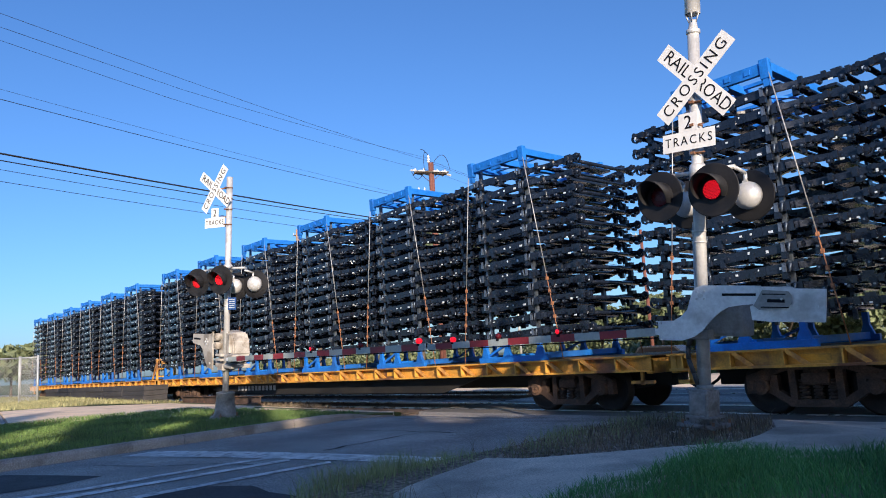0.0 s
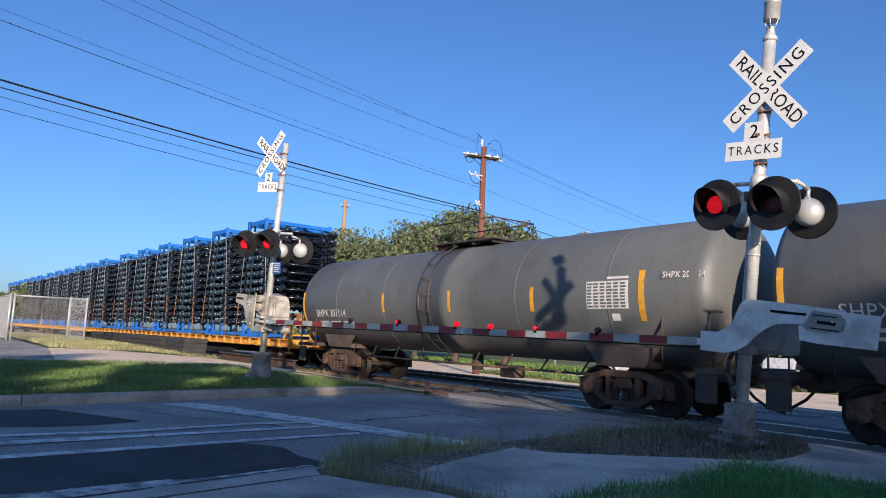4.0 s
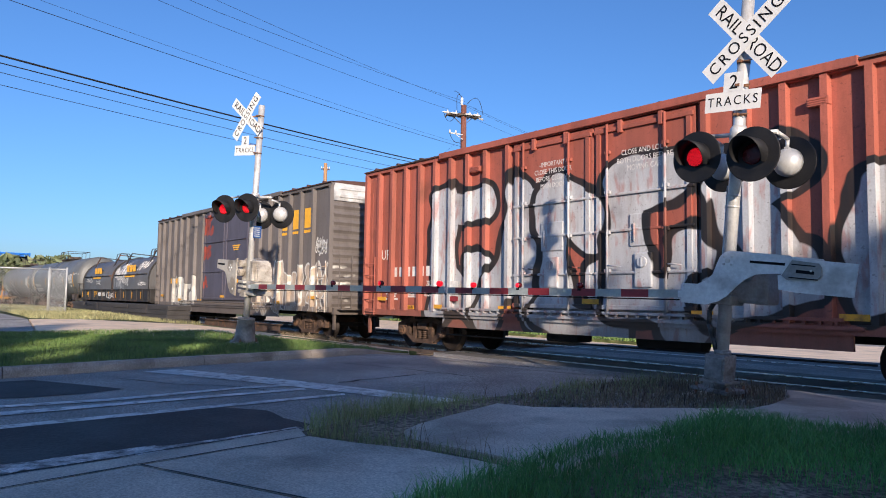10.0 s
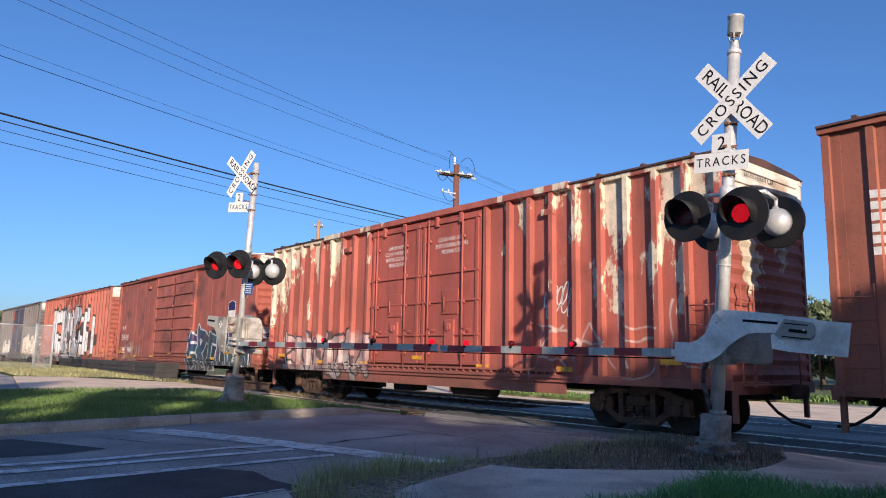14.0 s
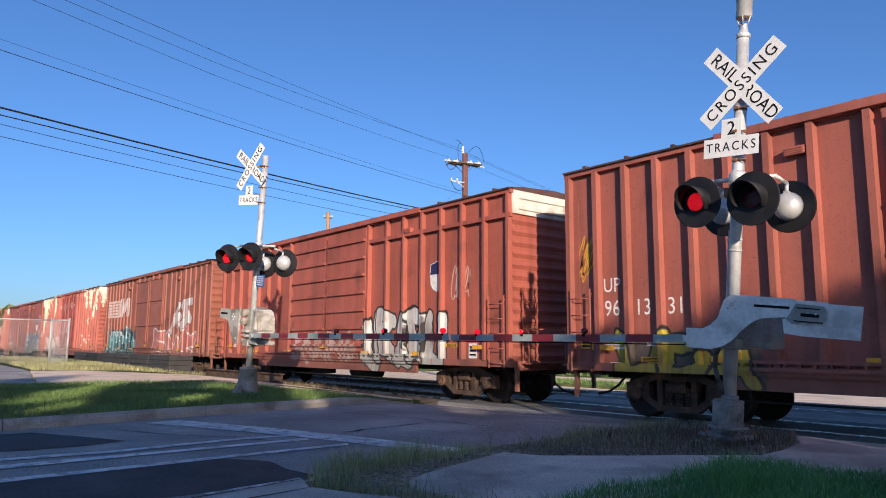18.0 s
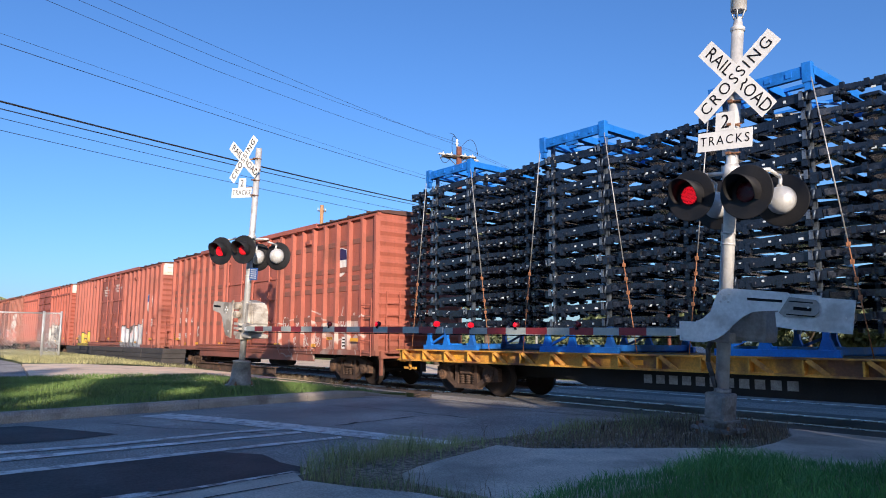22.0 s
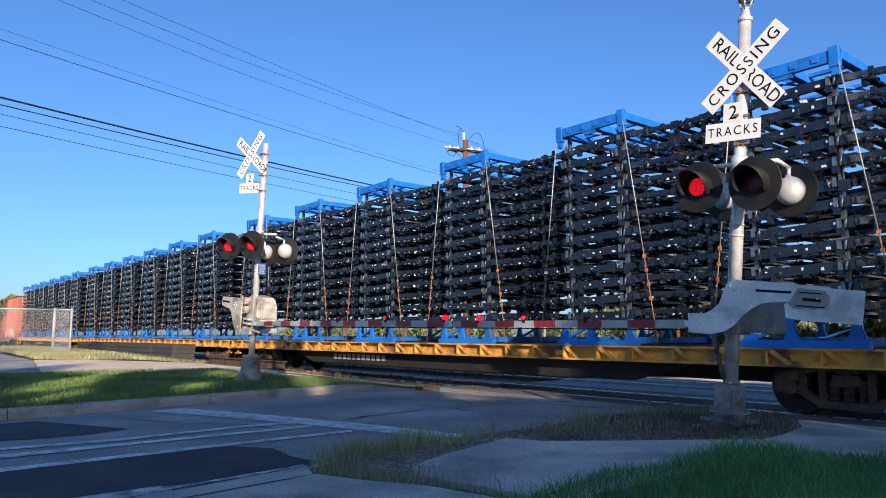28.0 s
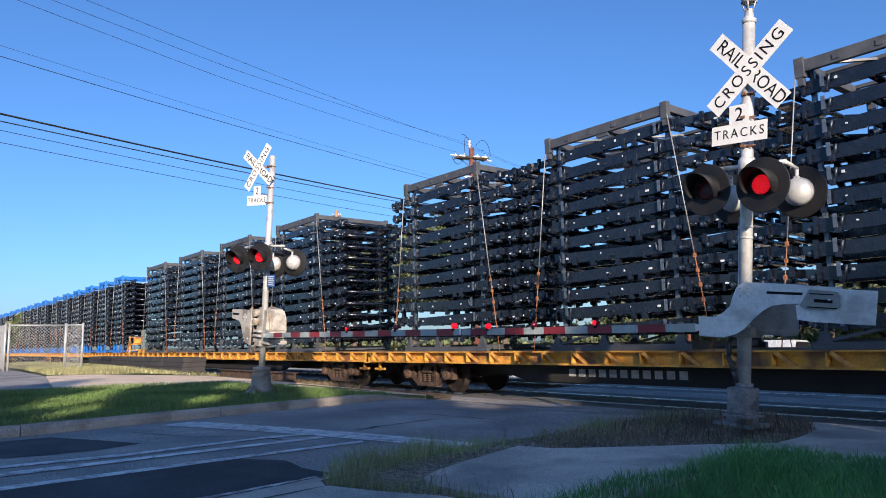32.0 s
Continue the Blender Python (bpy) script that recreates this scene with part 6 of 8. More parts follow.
for xa, xb in ((-6.95, -0.12), (-0.02, 6.75)):
    bm = B()
    sec = [(-1.5, 1.66), (-1.5, 2.15)] + [(-1.5 * math.cos(a), 2.15 + 1.36 * math.sin(a)) for a in [radians(7.5 * k) for k in range(1, 24)]] + [(1.5, 2.15), (1.5, 1.66)]
    rows = []
    for x, k in ((xa, 0.98), (xa + 0.08, 1.0), (xb - 0.08, 1.0), (xb, 0.98)):
        rows.append([bm.verts.new((x, y * k, 1.66 + (z - 1.66) * k)) for y, z in sec])
    for p, q in zip(rows, rows[1:]):
        for i in range(len(sec) - 1):
            bm.faces.new((p[i], p[i + 1], q[i + 1], q[i])).smooth = True
    bm.faces.new(rows[0][::-1])
    bm.faces.new(rows[-1])
    hood = part("hood", bm, p_hood, coil, "rounded black steel hood")
    for x in (xa + 0.05, xb - 0.05):
        bm = B()
        for (ya, za), (yb, zb) in zip(sec, sec[1:]):
            bar(bm, (x, ya * 1.01, za + 0.01), (x, yb * 1.01, zb + 0.01), 0.03, 0.09)
        part("hood_rim", bm, M_coilframe, hood)
    bm = B()
    rod(bm, (xa + 0.4, -1.52, 2.45), (xb - 0.5, -1.52, 2.45), 0.025, 8)
    for x in (xa + 0.4, xa + 1.8, xa + 3.2, xa + 4.6, xb - 0.5):
        box(bm, x, -1.49, 2.45, 0.05, 0.06, 0.09)
    part("grab_rail", bm, M_coilframe, hood)
    for x in (xa + 1.1, xb - 1.3):
        bm = B()
        bar(bm, (x, -1.25, 2.75), (x - 0.12, -0.75, 3.75), 0.07, 0.05)
        bar(bm, (x - 0.12, -0.75, 3.75), (x + 0.1, 0.9, 3.62), 0.05, 0.05)
        part("lift_post", bm, M_coilframe, hood)
    bm = B()
    xm = (xa + xb) / 2
    for x in (xm - 0.25, xm + 0.25):
        prev = None
        for k in range(11):
            a = math.pi * k / 10
            p = Vector((x, -0.36 * math.cos(a), 3.5 + (0.45 * min(1, math.sin(a) * 1.6))))
            if prev:
                bar(bm, prev, p, 0.10, 0.03)
            prev = p
    box(bm, xm, 0, 3.5, 1.9, 0.5, 0.06)
    part("lift_hoop", bm, M_coilframe, hood, "arched lifting hoops on the hood")
    bm = B()
    for k in range(3):
        upright(bm, [(xm - 0.85 + 0.58 * k, 2.62), (xm - 0.4 + 0.58 * k, 2.62), (xm - 0.33 + 0.58 * k, 2.98), (xm - 0.78 + 0.58 * k, 2.98)], -1.515, -1.505, Matrix.Translation((0, 0.06, 0)) @ Matrix.Rotation(radians(0), 4, "X"))
    box(bm, xm - 0.05, -1.508, 2.36, 1.75, 0.006, 0.08)
    part("emblem_block", bm, M_texty, hood, "yellow block emblem with underline")
for k in range(9):
    bm = B()
    box(bm, -6.7 + k * 1.55, -1.585, 1.34, 0.09, 0.004, 0.36)
    part("reflector", bm, M_yellow, coil)
text_bars(coil, -5.3, 1.40, 0.7, 0.2, -1.555, 1, M_texty, blocks=4)
words("stencil", "498730", 0.30, M_texty, coil, pose(-3.65, -1.553, 1.42, 90, 0, 0), 0.95, depth=0.001)
text_bars(coil, -2.2, 1.36, 1.6, 0.22, -1.555, 1, None, blocks=7)
for s in (-1, 1):
    bm = B()
    box(bm, s * 6.98, 0, 1.3, 0.14, 3.0, 0.7)
    box(bm, s * 7.2, 0, 0.98, 0.4, 2.6, 0.05)
    part("end_sill", bm, M_coilframe, coil)
truck(coil, -5.1)
truck(coil, 5.1)
couplings(coil, 7.35)
def hood_y(z):
    return -1.513 if z < 2.15 else -1.5 * math.cos(math.asin(min(0.99, (z - 2.15) / 1.36))) - 0.016


for x, z, w, h, r, tn in ((5.0, 2.95, 1.5, 0.5, 0.022, 9), (5.6, 1.95, 1.3, 0.25, 0.022, 6), (1.4, 2.55, 1.9, 1.1, 0.035, 7), (0.5, 2.75, 0.6, 0.5, 0.02, 5), (-3.2, 2.1, 1.0, 0.3, 0.016, 6), (-5.3, 2.2, 1.4, 0.35, 0.014, 9), (2.7, 2.1, 0.9, 0.5, 0.014, 8)):
    scrawl(coil, x, z, w, h, int(100 * x), M_text, hood_y, r, tn)
scrawl(coil, 0.05, 1.34, 1.5, 0.42, 44, M_text, lambda z: -1.614, 0.026, 7)


# ---- flat cars with racks of stacked vehicle frames ----
M_flat = mat("flatcar_yellow", (0.66, 0.33, 0.045), 0.6, vary=0.18, scale=2, fine=30, bump=0.12, dirt=(0.20, 0.09, 0.04), dirt_at=0.56, dirt_scale=1.4)
M_deck = mat("worn_deck", (0.22, 0.15, 0.08), 0.8, vary=0.25, scale=2, bump=0.2)
M_blue = mat("rack_blue", (0.015, 0.16, 0.58), 0.5, vary=0.12, scale=4, fine=30, bump=0.05, dirt=(0.015, 0.10, 0.36), dirt_at=0.6)
M_grack = mat("rack_grey", (0.085, 0.09, 0.10), 0.5, 0.2, vary=0.15, scale=4, bump=0.05)
M_eframe = mat("black_coated_steel", (0.010, 0.0145, 0.026), 0.2, 0.0, vary=0.25, scale=6, fine=30, bump=0.06)
# pale colour for tags, and for glints painted onto the frames
M_tagglint = mat("pale_tag_and_glint", (0.62, 0.68, 0.74), 0.5, vary=0.08)
M_bright = mat("bare_bracket_steel", (0.15, 0.18, 0.22), 0.35, 0.6, vary=0.25, scale=8)
M_dim = mat("faded_stencil", (0.34, 0.33, 0.31), 0.8, vary=0.25, scale=9, fine=60)
M_cable = mat("steel_cable", (0.42, 0.41, 0.40), 0.5, 0.5, vary=0.15, scale=20)
M_chain = mat("orange_chain", (0.34, 0.15, 0.07), 0.7, 0.2, vary=0.3, scale=20, bump=0.2)
DECK = 1.10


def flat_car(s0, s1, label, stand=False):
    half = (s1 - s0) / 2
    root = wagon("flat_car", s0, s1, label, "flat car")
    bm = B()
    box(bm, 0, 0, DECK - 0.03, 2 * half, 2.8, 0.06)
    part("deck", bm, M_deck, root)
    for s in (-1, 1):
        bm = B()
        sec = [(1.375, -0.30), (1.375, 0.0), (1.57, 0.0), (1.57, -0.03), (1.425, -0.03), (1.425, -0.26), (1.51, -0.26), (1.51, -0.30)]
        va = [bm.verts.new((-half, s * y, DECK + z)) for y, z in sec]
        vb = [bm.verts.new((half, s * y, DECK + z)) for y, z in sec]
        for i in range(8):
            bm.faces.new((va[i], va[(i + 1) % 8], vb[(i + 1) % 8], vb[i]))
        bm.faces.new(va)
        bm.faces.new(vb[::-1])
        part("side_sill", bm, M_flat, root, "rusty yellow side sill")
    n = int(2 * half / 0.86)
    for k in range(n):
        x = -half + 0.5 + k * (2 * half - 1.0) / (n - 1)
        piece("gusset", "gusset", lambda bm: (bar(bm, (-0.14, -1.56, DECK - 0.035), (0.14, -1.47, DECK - 0.27), 0.05, 0.07), box(bm, -0.2, -1.50, DECK - 0.15, 0.03, 0.14, 0.22)), M_flat, root, Matrix.Translation((x, 0, 0)))
    bm = B()
    for s in (-1, 1):
        upright(bm, [(-half + 4.6, 0.84), (half - 4.6, 0.84), (half - 6.2, 0.42), (-half + 6.2, 0.42)], s * 1.12 - 0.03, s * 1.12 + 0.03)
    box(bm, 0, 0, 0.72, 2 * half - 0.6, 0.6, 0.5)
    for k in range(int(2 * half / 1.6)):
        box(bm, -half + 0.9 + 1.6 * k, 0, 0.9, 0.12, 2.7, 0.2)
    part("underframe", bm, M_under, root)
    for s in (-1, 1):
        bm = B()
        box(bm, s * (half - 0.06), 0, DECK - 0.17, 0.12, 2.9, 0.34, bevel=0.02)
        box(bm, s * (half - 0.3), -1.3, DECK - 0.5, 0.5, 0.06, 0.06)
        box(bm, s * (half - 0.3), -1.3, DECK - 0.35, 0.06, 0.06, 0.4)
        part("end_sill", bm, M_flat, root)
        truck(root, s * (half - 2.3))
    couplings(root, half + 0.15)
    if stand:
        bm = B()
        for y in (-1.35, -0.55):
            bar(bm, (half - 0.1, y, DECK - 0.3), (half - 0.1, y, DECK + 0.95), 0.09, 0.07)
        for z in (0.15, 0.5, 0.9):
            bar(bm, (half - 0.1, -1.35, DECK + z), (half - 0.1, -0.55, DECK + z), 0.06, 0.06)
        box(bm, half - 0.12, -0.95, DECK + 0.72, 0.22, 0.36, 0.4, bevel=0.04)
        rod(bm, (half - 0.02, -0.95, DECK + 0.72), (half + 0.06, -0.95, DECK + 0.72), 0.2, 16)
        bar(bm, (half - 0.7, -1.35, DECK), (half - 0.1, -1.35, DECK + 0.8), 0.06, 0.05)
        part("brake_stand", bm, M_flat, root, "yellow hand-brake stand")
    text_bars(root, -half + 9.0, DECK - 0.47, 3.0, 0.16, -1.16, 1, M_dim, blocks=11)
    for k in range(5):
        bm = B()
        box(bm, -half + 2.5 + 5 * k, -1.43, DECK - 0.16, 0.45, 0.008, 0.1)
        part("reflector", bm, M_yellow, root)
    return root


def b_frame(long, over, tall, seed=0):
    """One ladder frame of a vehicle: two bent side rails and cross members."""
    def build(bm):
        specks = random.Random(900 + seed)
        xs = [-over, -over * 0.75, -over * 0.3, 0.0, long * 0.28, long * 0.72, long, long + over * 0.3, long + over * 0.75, long + over]
        ys = [1.02, 1.04, 1.12, 1.30, 1.36, 1.36, 1.30, 1.12, 1.04, 1.02]
        zs = [0.07, 0.05, 0.02, -0.02, -0.03, 0.0, 0.03, 0.07, 0.06, 0.03]
        for s in (-1, 1):
            pts = [Vector((x, s * y, z)) for x, y, z in zip(xs, ys, zs)]
            for k, (a, c) in enumerate(zip(pts, pts[1:])):
                h = tall * (1.15 if 2 < k < 6 else 0.8)
                bar(bm, a, c, 0.07, h)
            for k in (1, 4, 6, 8):
                box(bm, pts[k].x, pts[k].y - s * 0.10, pts[k].z + 0.06, 0.16, 0.14, 0.10)
            for k in (0, 9):
                rod(bm, pts[k] + Vector((0, -0.06, 0.02)), pts[k] + Vector((0, 0.06, 0.02)), tall * 0.36, 10)
            # small pale boxes: tags, and stand-ins for bright glints along the rails
            for x, y, w in ((long * 0.2, 1.40, 0.05), (long * 0.82, 1.40, 0.05), (-over * 0.85, 1.09, 0.04), (long + over * 0.6, 1.13, 0.05), (-over * 0.3, 1.19, 0.03), (long * 0.45, 1.40, 0.03), (long * 0.62, 1.40, 0.025), (long + over * 0.3, 1.19, 0.03), (long + over * 0.9, 1.08, 0.03)):
                if specks.random() < 0.75:
                    box(bm, x + specks.uniform(-0.16, 0.16), s * y, specks.uniform(-0.03, 0.03), w * specks.uniform(0.5, 1.5), 0.015, specks.uniform(0.015, 0.05), mi=1)
        for x, y, r in ((-over * 0.9, 1.0, 0.045), (-over * 0.25, 1.1, 0.05), (long * 0.3, 1.3, 0.06), (long * 0.75, 1.3, 0.05), (long + over * 0.25, 1.1, 0.055), (long + over * 0.85, 1.0, 0.045)):
            rod(bm, (x, -y, 0.0), (x, y, 0.0), r, 8)
        bar(bm, (long * 0.3, -0.9, 0.02), (long * 0.75, -0.3, 0.02), 0.08, 0.05)
        bar(bm, (long * 0.3, 0.9, 0.02), (long * 0.75, 0.3, 0.02), 0.08, 0.05)
        rg = random.Random(int(long * 100))
        end = long + over
        for y in (0.1,):
            a = -over * rg.uniform(0.5, 0.95)
            c = long + over * rg.uniform(0.4, 0.95)
            bar(bm, (a, y, rg.uniform(-0.03, 0.07)), (c, y * 0.9, rg.uniform(-0.04, 0.06)), 0.09, tall * 0.75)
        for s in (-1, 1):
            for k in range(8):
                x = -over * 0.9 + (long + over * 1.8) * (k + rg.uniform(0.1, 0.9)) / 8
                w = 1.38 if 0 < x < long else 1.38 - 0.3 * min(1, max(-x, x - long) / over * 1.6)
                d = tall * rg.uniform(0.8, 1.5)
                box(bm, x, s * (w - 0.02), -d * 0.6 + 0.02, rg.uniform(0.05, 0.13), 0.09, d, bevel=0.008)
                if k % 3 == 0:
                    rod(bm, (x + 0.1, s * (w - 0.25), -0.02), (x + 0.1, s * (w + 0.05), -0.05), 0.035, 8)
            for x in (-over, end):
                ring = None
                for i in range(9):
                    t = 2 * math.pi * i / 8
                    p = Vector((x + 0.075 * math.cos(t), s * 1.02, 0.03 + 0.085 * math.sin(t)))
                    if ring:
                        bar(bm, ring, p, 0.05, 0.028)
                    ring = p
            for f in (0.03, 0.11, 0.20, 0.80, 0.88, 0.96):
                x = -over + (long + 2 * over) * f
                w = 1.06 + 0.30 * min(1, min(f, 1 - f) / 0.24)
                rod(bm, (x, s * (w - 0.05), -tall * 0.35), (x, s * (w + 0.07), -tall * 0.35), tall * 0.30, 8)
                rod(bm, (x, s * (w + 0.07), -tall * 0.35), (x, s * (w + 0.085), -tall * 0.35), tall * 0.14, 6, mi=2)
                box(bm, x + 0.09, s * (w + 0.02), tall * 0.3, 0.07, 0.06, tall * 0.9)
            for x in (long * 0.12, long * 0.9):
                box(bm, x + rg.uniform(-0.02, 0.02), s * 1.415, 0.02, 0.06, 0.02, tall * 1.15, mi=2)
                rod(bm, (x + 0.07, s * 1.41, -0.06), (x + 0.10, s * 1.41, 0.08), 0.016, 6, mi=2)
        for x in (long * 0.5, -over * 0.55, long + over * 0.5):
            box(bm, x, 0, 0.03, 0.30, 1.3, 0.05)
    return build


def b_top_rack(long):
    def build(bm):
        for s in (-1, 1):
            box(bm, long / 2, s * 1.42, 4.58, long, 0.08, 0.20, bevel=0.01)
            for k in range(4):
                box(bm, long * (0.2 + 0.2 * k), s * 1.465, 4.58, 0.10, 0.02, 0.09)
            for x in (0.06, long - 0.06):
                box(bm, x, s * 1.42, 4.56, 0.16, 0.12, 0.34, bevel=0.015)
                box(bm, x, s * 1.42, 4.36, 0.09, 0.09, 0.2)
            box(bm, long * 0.5, s * 1.42, 4.49, 0.3, 0.05, 0.16)
        for x in (0.05, long * 0.5, long - 0.05):
            box(bm, x, 0, 4.60, 0.14, 2.84, 0.15, bevel=0.01)
        for y in (-0.6, 0.6):
            box(bm, long / 2, y, 4.65, long, 0.08, 0.06)
        bar(bm, (0.1, -1.38, 4.63), (long - 0.1, 1.38, 4.63), 0.06, 0.04)
    return build


def b_base_rack(long):
    def build(bm):
        for s in (-1, 1):
            box(bm, long / 2, s * 1.36, 0.06, long + 0.3, 0.10, 0.12, bevel=0.01)
            for x in (0.05, long * 0.42, long - 0.05):
                upright(bm, [(x - 0.13, 0.1), (x + 0.13, 0.1), (x + 0.05, 0.30), (x + 0.05, 0.52), (x - 0.05, 0.52), (x - 0.05, 0.30)], s * 1.36 - 0.04, s * 1.36 + 0.04)
        for x in (0.05, long * 0.5, long - 0.05):
            box(bm, x, 0, 0.10, 0.10, 2.7, 0.12)
        for s in (-1, 1):
            bar(bm, (0.1, s * 1.36, 0.14), (long * 0.42, s * 1.36, 0.4), 0.05, 0.05)
    return build


def stack(s_left, long, over, layers, z0, step, tall, m_rack, label, kind_key, tilt=0.0):
    root = anchor("frame_stack", Matrix.Translation((s_left, YC, DECK)), label, "frame stack", "stacks of vehicle frames on the flat cars")
    TRAIN.append(root)
    piece("base_rack", kind_key + "base", b_base_rack(long), m_rack, root)
    piece("top_rack", kind_key + "top", b_top_rack(long), m_rack, root)
    for s in (-1, 1):
        for x in (0.16, long - 0.16):
            piece("post", kind_key + "post", lambda bm: box(bm, 0, 0, 2.5, 0.07, 0.07, 4.2), M_bright, root, Matrix.Translation((x, s * 1.22, 0)))
    for k in range(layers):
        wob = 0.012 * math.sin(k * 2.3 + s_left)
        flip = Matrix.Translation((long / 2, 0, 0)) @ Matrix.Rotation(math.pi if (k + int(s_left)) % 7 == 0 else 0, 4, "Z") @ Matrix.Translation((-long / 2, 0, 0))
        v = (k * 3 + int(s_left * 1.7)) % 4
        piece("vehicle_frame", "%sframe%d" % (kind_key, v), b_frame(long, over, tall, v), (M_eframe, M_tagglint, M_bright), root, Matrix.Translation((wob, wob, z0 + k * step)) @ flip, "black coated ladder frame")
    for s in (-1, 1):
        for x, d in ((0.0, -0.62), (long, 0.62)):
            def b_tie(bm, x=x, d=d, s=s):
                a, c = Vector((x, s * 1.47, 4.51)), Vector((x + d, s * 1.43, 0.0))
                m = a + (c - a) * 0.60
                rod(bm, a, m, 0.011, 6)
                rod(bm, m, c, 0.010, 6, mi=1)
                for f in (0.62, 0.68, 0.74, 0.80):
                    p = a + (c - a) * f
                    box(bm, p.x, p.y, p.z, 0.05, 0.04, 0.07, mi=1)
            piece("tie_down", "%stie%d%d" % (kind_key, s, x > 0), b_tie, (M_cable, M_chain), root, None, "cable tie-down with rusty chain")
    return root


FLATS = [(-58.6, -33.25, 0.65, True), (-32.9, -7.45, 0.62, False), (-7.05, 18.5, 0.65, True), (215.5, 240.8, 1.15, False), (241.1, 266.3, 0.95, False), (266.6, 291.85, 1.15, True)]
for s0, s1, first, stand in FLATS:
    flat_car(s0, s1, "yellow flat car loaded with racks of black frames", stand)
    for k in range(6):
        stack(s0 + first + 4.08 * k, 1.75, 1.13, 12, 0.60, 0.326, 0.13, M_blue, "stack of black vehicle frames in a blue steel rack", "blue")
for s0, s1, lefts in ((292.25, 317.95, (295.15, 300.6, 306.05, 311.7)), (318.2, 344.0, (320.08, 325.6, 331.2, 336.8))):
    car = flat_car(s0, s1, "yellow flat car loaded with grey racks of frames", False)
    if s0 < 300:
        words("stencil", "9650 05", 0.34, M_dim, car, pose(-5.2, -1.153, 0.66, 90, 0, 0), 0.95, space=1.15, depth=0.001)
    for x in lefts:
        stack(x, 3.15, 1.14, 11, 0.45, 0.381, 0.19, M_grack, "stack of heavy black vehicle frames in a grey rack", "grey")
tb = anchor("tool_box", Matrix.Translation((293.4, YC - 0.5, DECK)), "pale green steel box on the flat car end", "tool box")
TRAIN.append(tb)
M_green = mat("pale_green_paint", (0.22, 0.30, 0.26), 0.6, vary=0.12)
bm = B()
box(bm, 0, 0, 0.75, 0.9, 1.1, 1.1, bevel=0.03)
for k in range(5):
    box(bm, 0, -0.56, 0.35 + 0.2 * k, 0.86, 0.03, 0.06)
part("box_body", bm, M_green, tb)
bm = B()
box(bm, 0, 0, 0.10, 1.3, 1.3, 0.2)
box(bm, -0.6, -0.4, 0.35, 0.1, 0.1, 0.7)
part("box_bracket", bm, M_flat, tb)


# ---- utility poles and wires ----
M_pole = mat("treated_pole", (0.17, 0.065, 0.045), 0.85, vary=0.2, scale=3, fine=30, bump=0.25, stretch=(4, 4, 0.3))
M_pole_new = mat("pale_pole", (0.42, 0.24, 0.12), 0.85, vary=0.2, scale=3, fine=30, bump=0.25, stretch=(4, 4, 0.3))
M_wire = mat("black_wire", (0.015, 0.015, 0.018), 0.6, vary=0.1)
M_porcelain = mat("insulator", (0.62, 0.62, 0.60), 0.35, vary=0.08)


def utility_pole(x, y, top, r, material, label, arms, face):
    root = anchor("utility_pole", Matrix.Translation((x, y, -0.1)) @ pose(0, 0, 0, 0, 0, face), label, "utility pole")
    bm = B()
    rod(bm, (0, 0, -0.5), (0, 0, top), r * 1.25, 16, r)
    part("pole", bm, material, root)
    for z, w in arms:
        bm = B()
        box(bm, 0, 0.16, z, w, 0.11, 0.10, bevel=0.012)
        bar(bm, (-w * 0.3, 0.16, z - 0.05), (0, 0.14, z - 0.55), 0.03, 0.03)
        bar(bm, (w * 0.3, 0.16, z - 0.05), (0, 0.14, z - 0.55), 0.03, 0.03)
        part("cross_arm", bm, M_tie, root)
        for k in (-0.46, -0.2, 0.22, 0.46):
            bm = B()
            lathe(bm, [(0.02, z + 0.05), (0.06, z + 0.1), (0.03, z + 0.13), (0.065, z + 0.17), (0.03, z + 0.22), (0.02, z + 0.28)], 10, Matrix.Translation((k * w, 0.16, 0)))
            rod(bm, (k * w, 0.22, z), (k * w, 0.55, z - 0.02), 0.04, 8)
            part("insulator", bm, M_porcelain, root)
    return root


p1 = utility_pole(-28.7, 24.9, 12.0, 0.15, M_pole, "red-brown treated utility pole with cross arm and insulators", ((11.45, 1.9),), 70)
bm = B()
box(bm, 0, -0.16, 11.45, 1.9, 0.11, 0.10, bevel=0.012)
part("cross_arm", bm, M_tie, p1)
bm = B()
lathe(bm, [(0.03, 12.0), (0.09, 12.05), (0.05, 12.12), (0.09, 12.2), (0.05, 12.28), (0.08, 12.36), (0.03, 12.45)], 10, Matrix.Translation((-0.12, 0, 0)))
part("insulator", bm, M_porcelain, p1)


def loop(pts, r):
    """A bent wire through three points."""
    bm = B()
    a, c, e = (Vector(q) for q in pts)
    prev = a
    for k in range(1, 11):
        u = k / 10
        q = a * (1 - u) ** 2 + c * (2 * u * (1 - u)) + e * u ** 2
        rod(bm, prev, q, r, 5)
        prev = q
    part("jumper_wire", bm, M_wire, p1)


# strain insulators where the line ends on both sides, and the jumpers over them
for x in (-0.88, -0.42, 0.42, 0.88):
    for way in (-1, 1):
        d = Vector((0.9 * way, 0.35 * way, -0.06))
        a = Vector((x, 0.22 * way, 11.46))
        bm = B()
        for k in range(4):
            rod(bm, a + d * (0.10 + 0.10 * k), a + d * (0.16 + 0.10 * k), 0.062, 10, 0.04)
        rod(bm, a, a + d * 0.55, 0.018, 6)
        part("strain_insulator", bm, M_porcelain, p1)
loop(((-0.5, -0.3, 11.5), (-0.5, 0.0, 13.0), (-0.05, 0.1, 12.45)), 0.014)
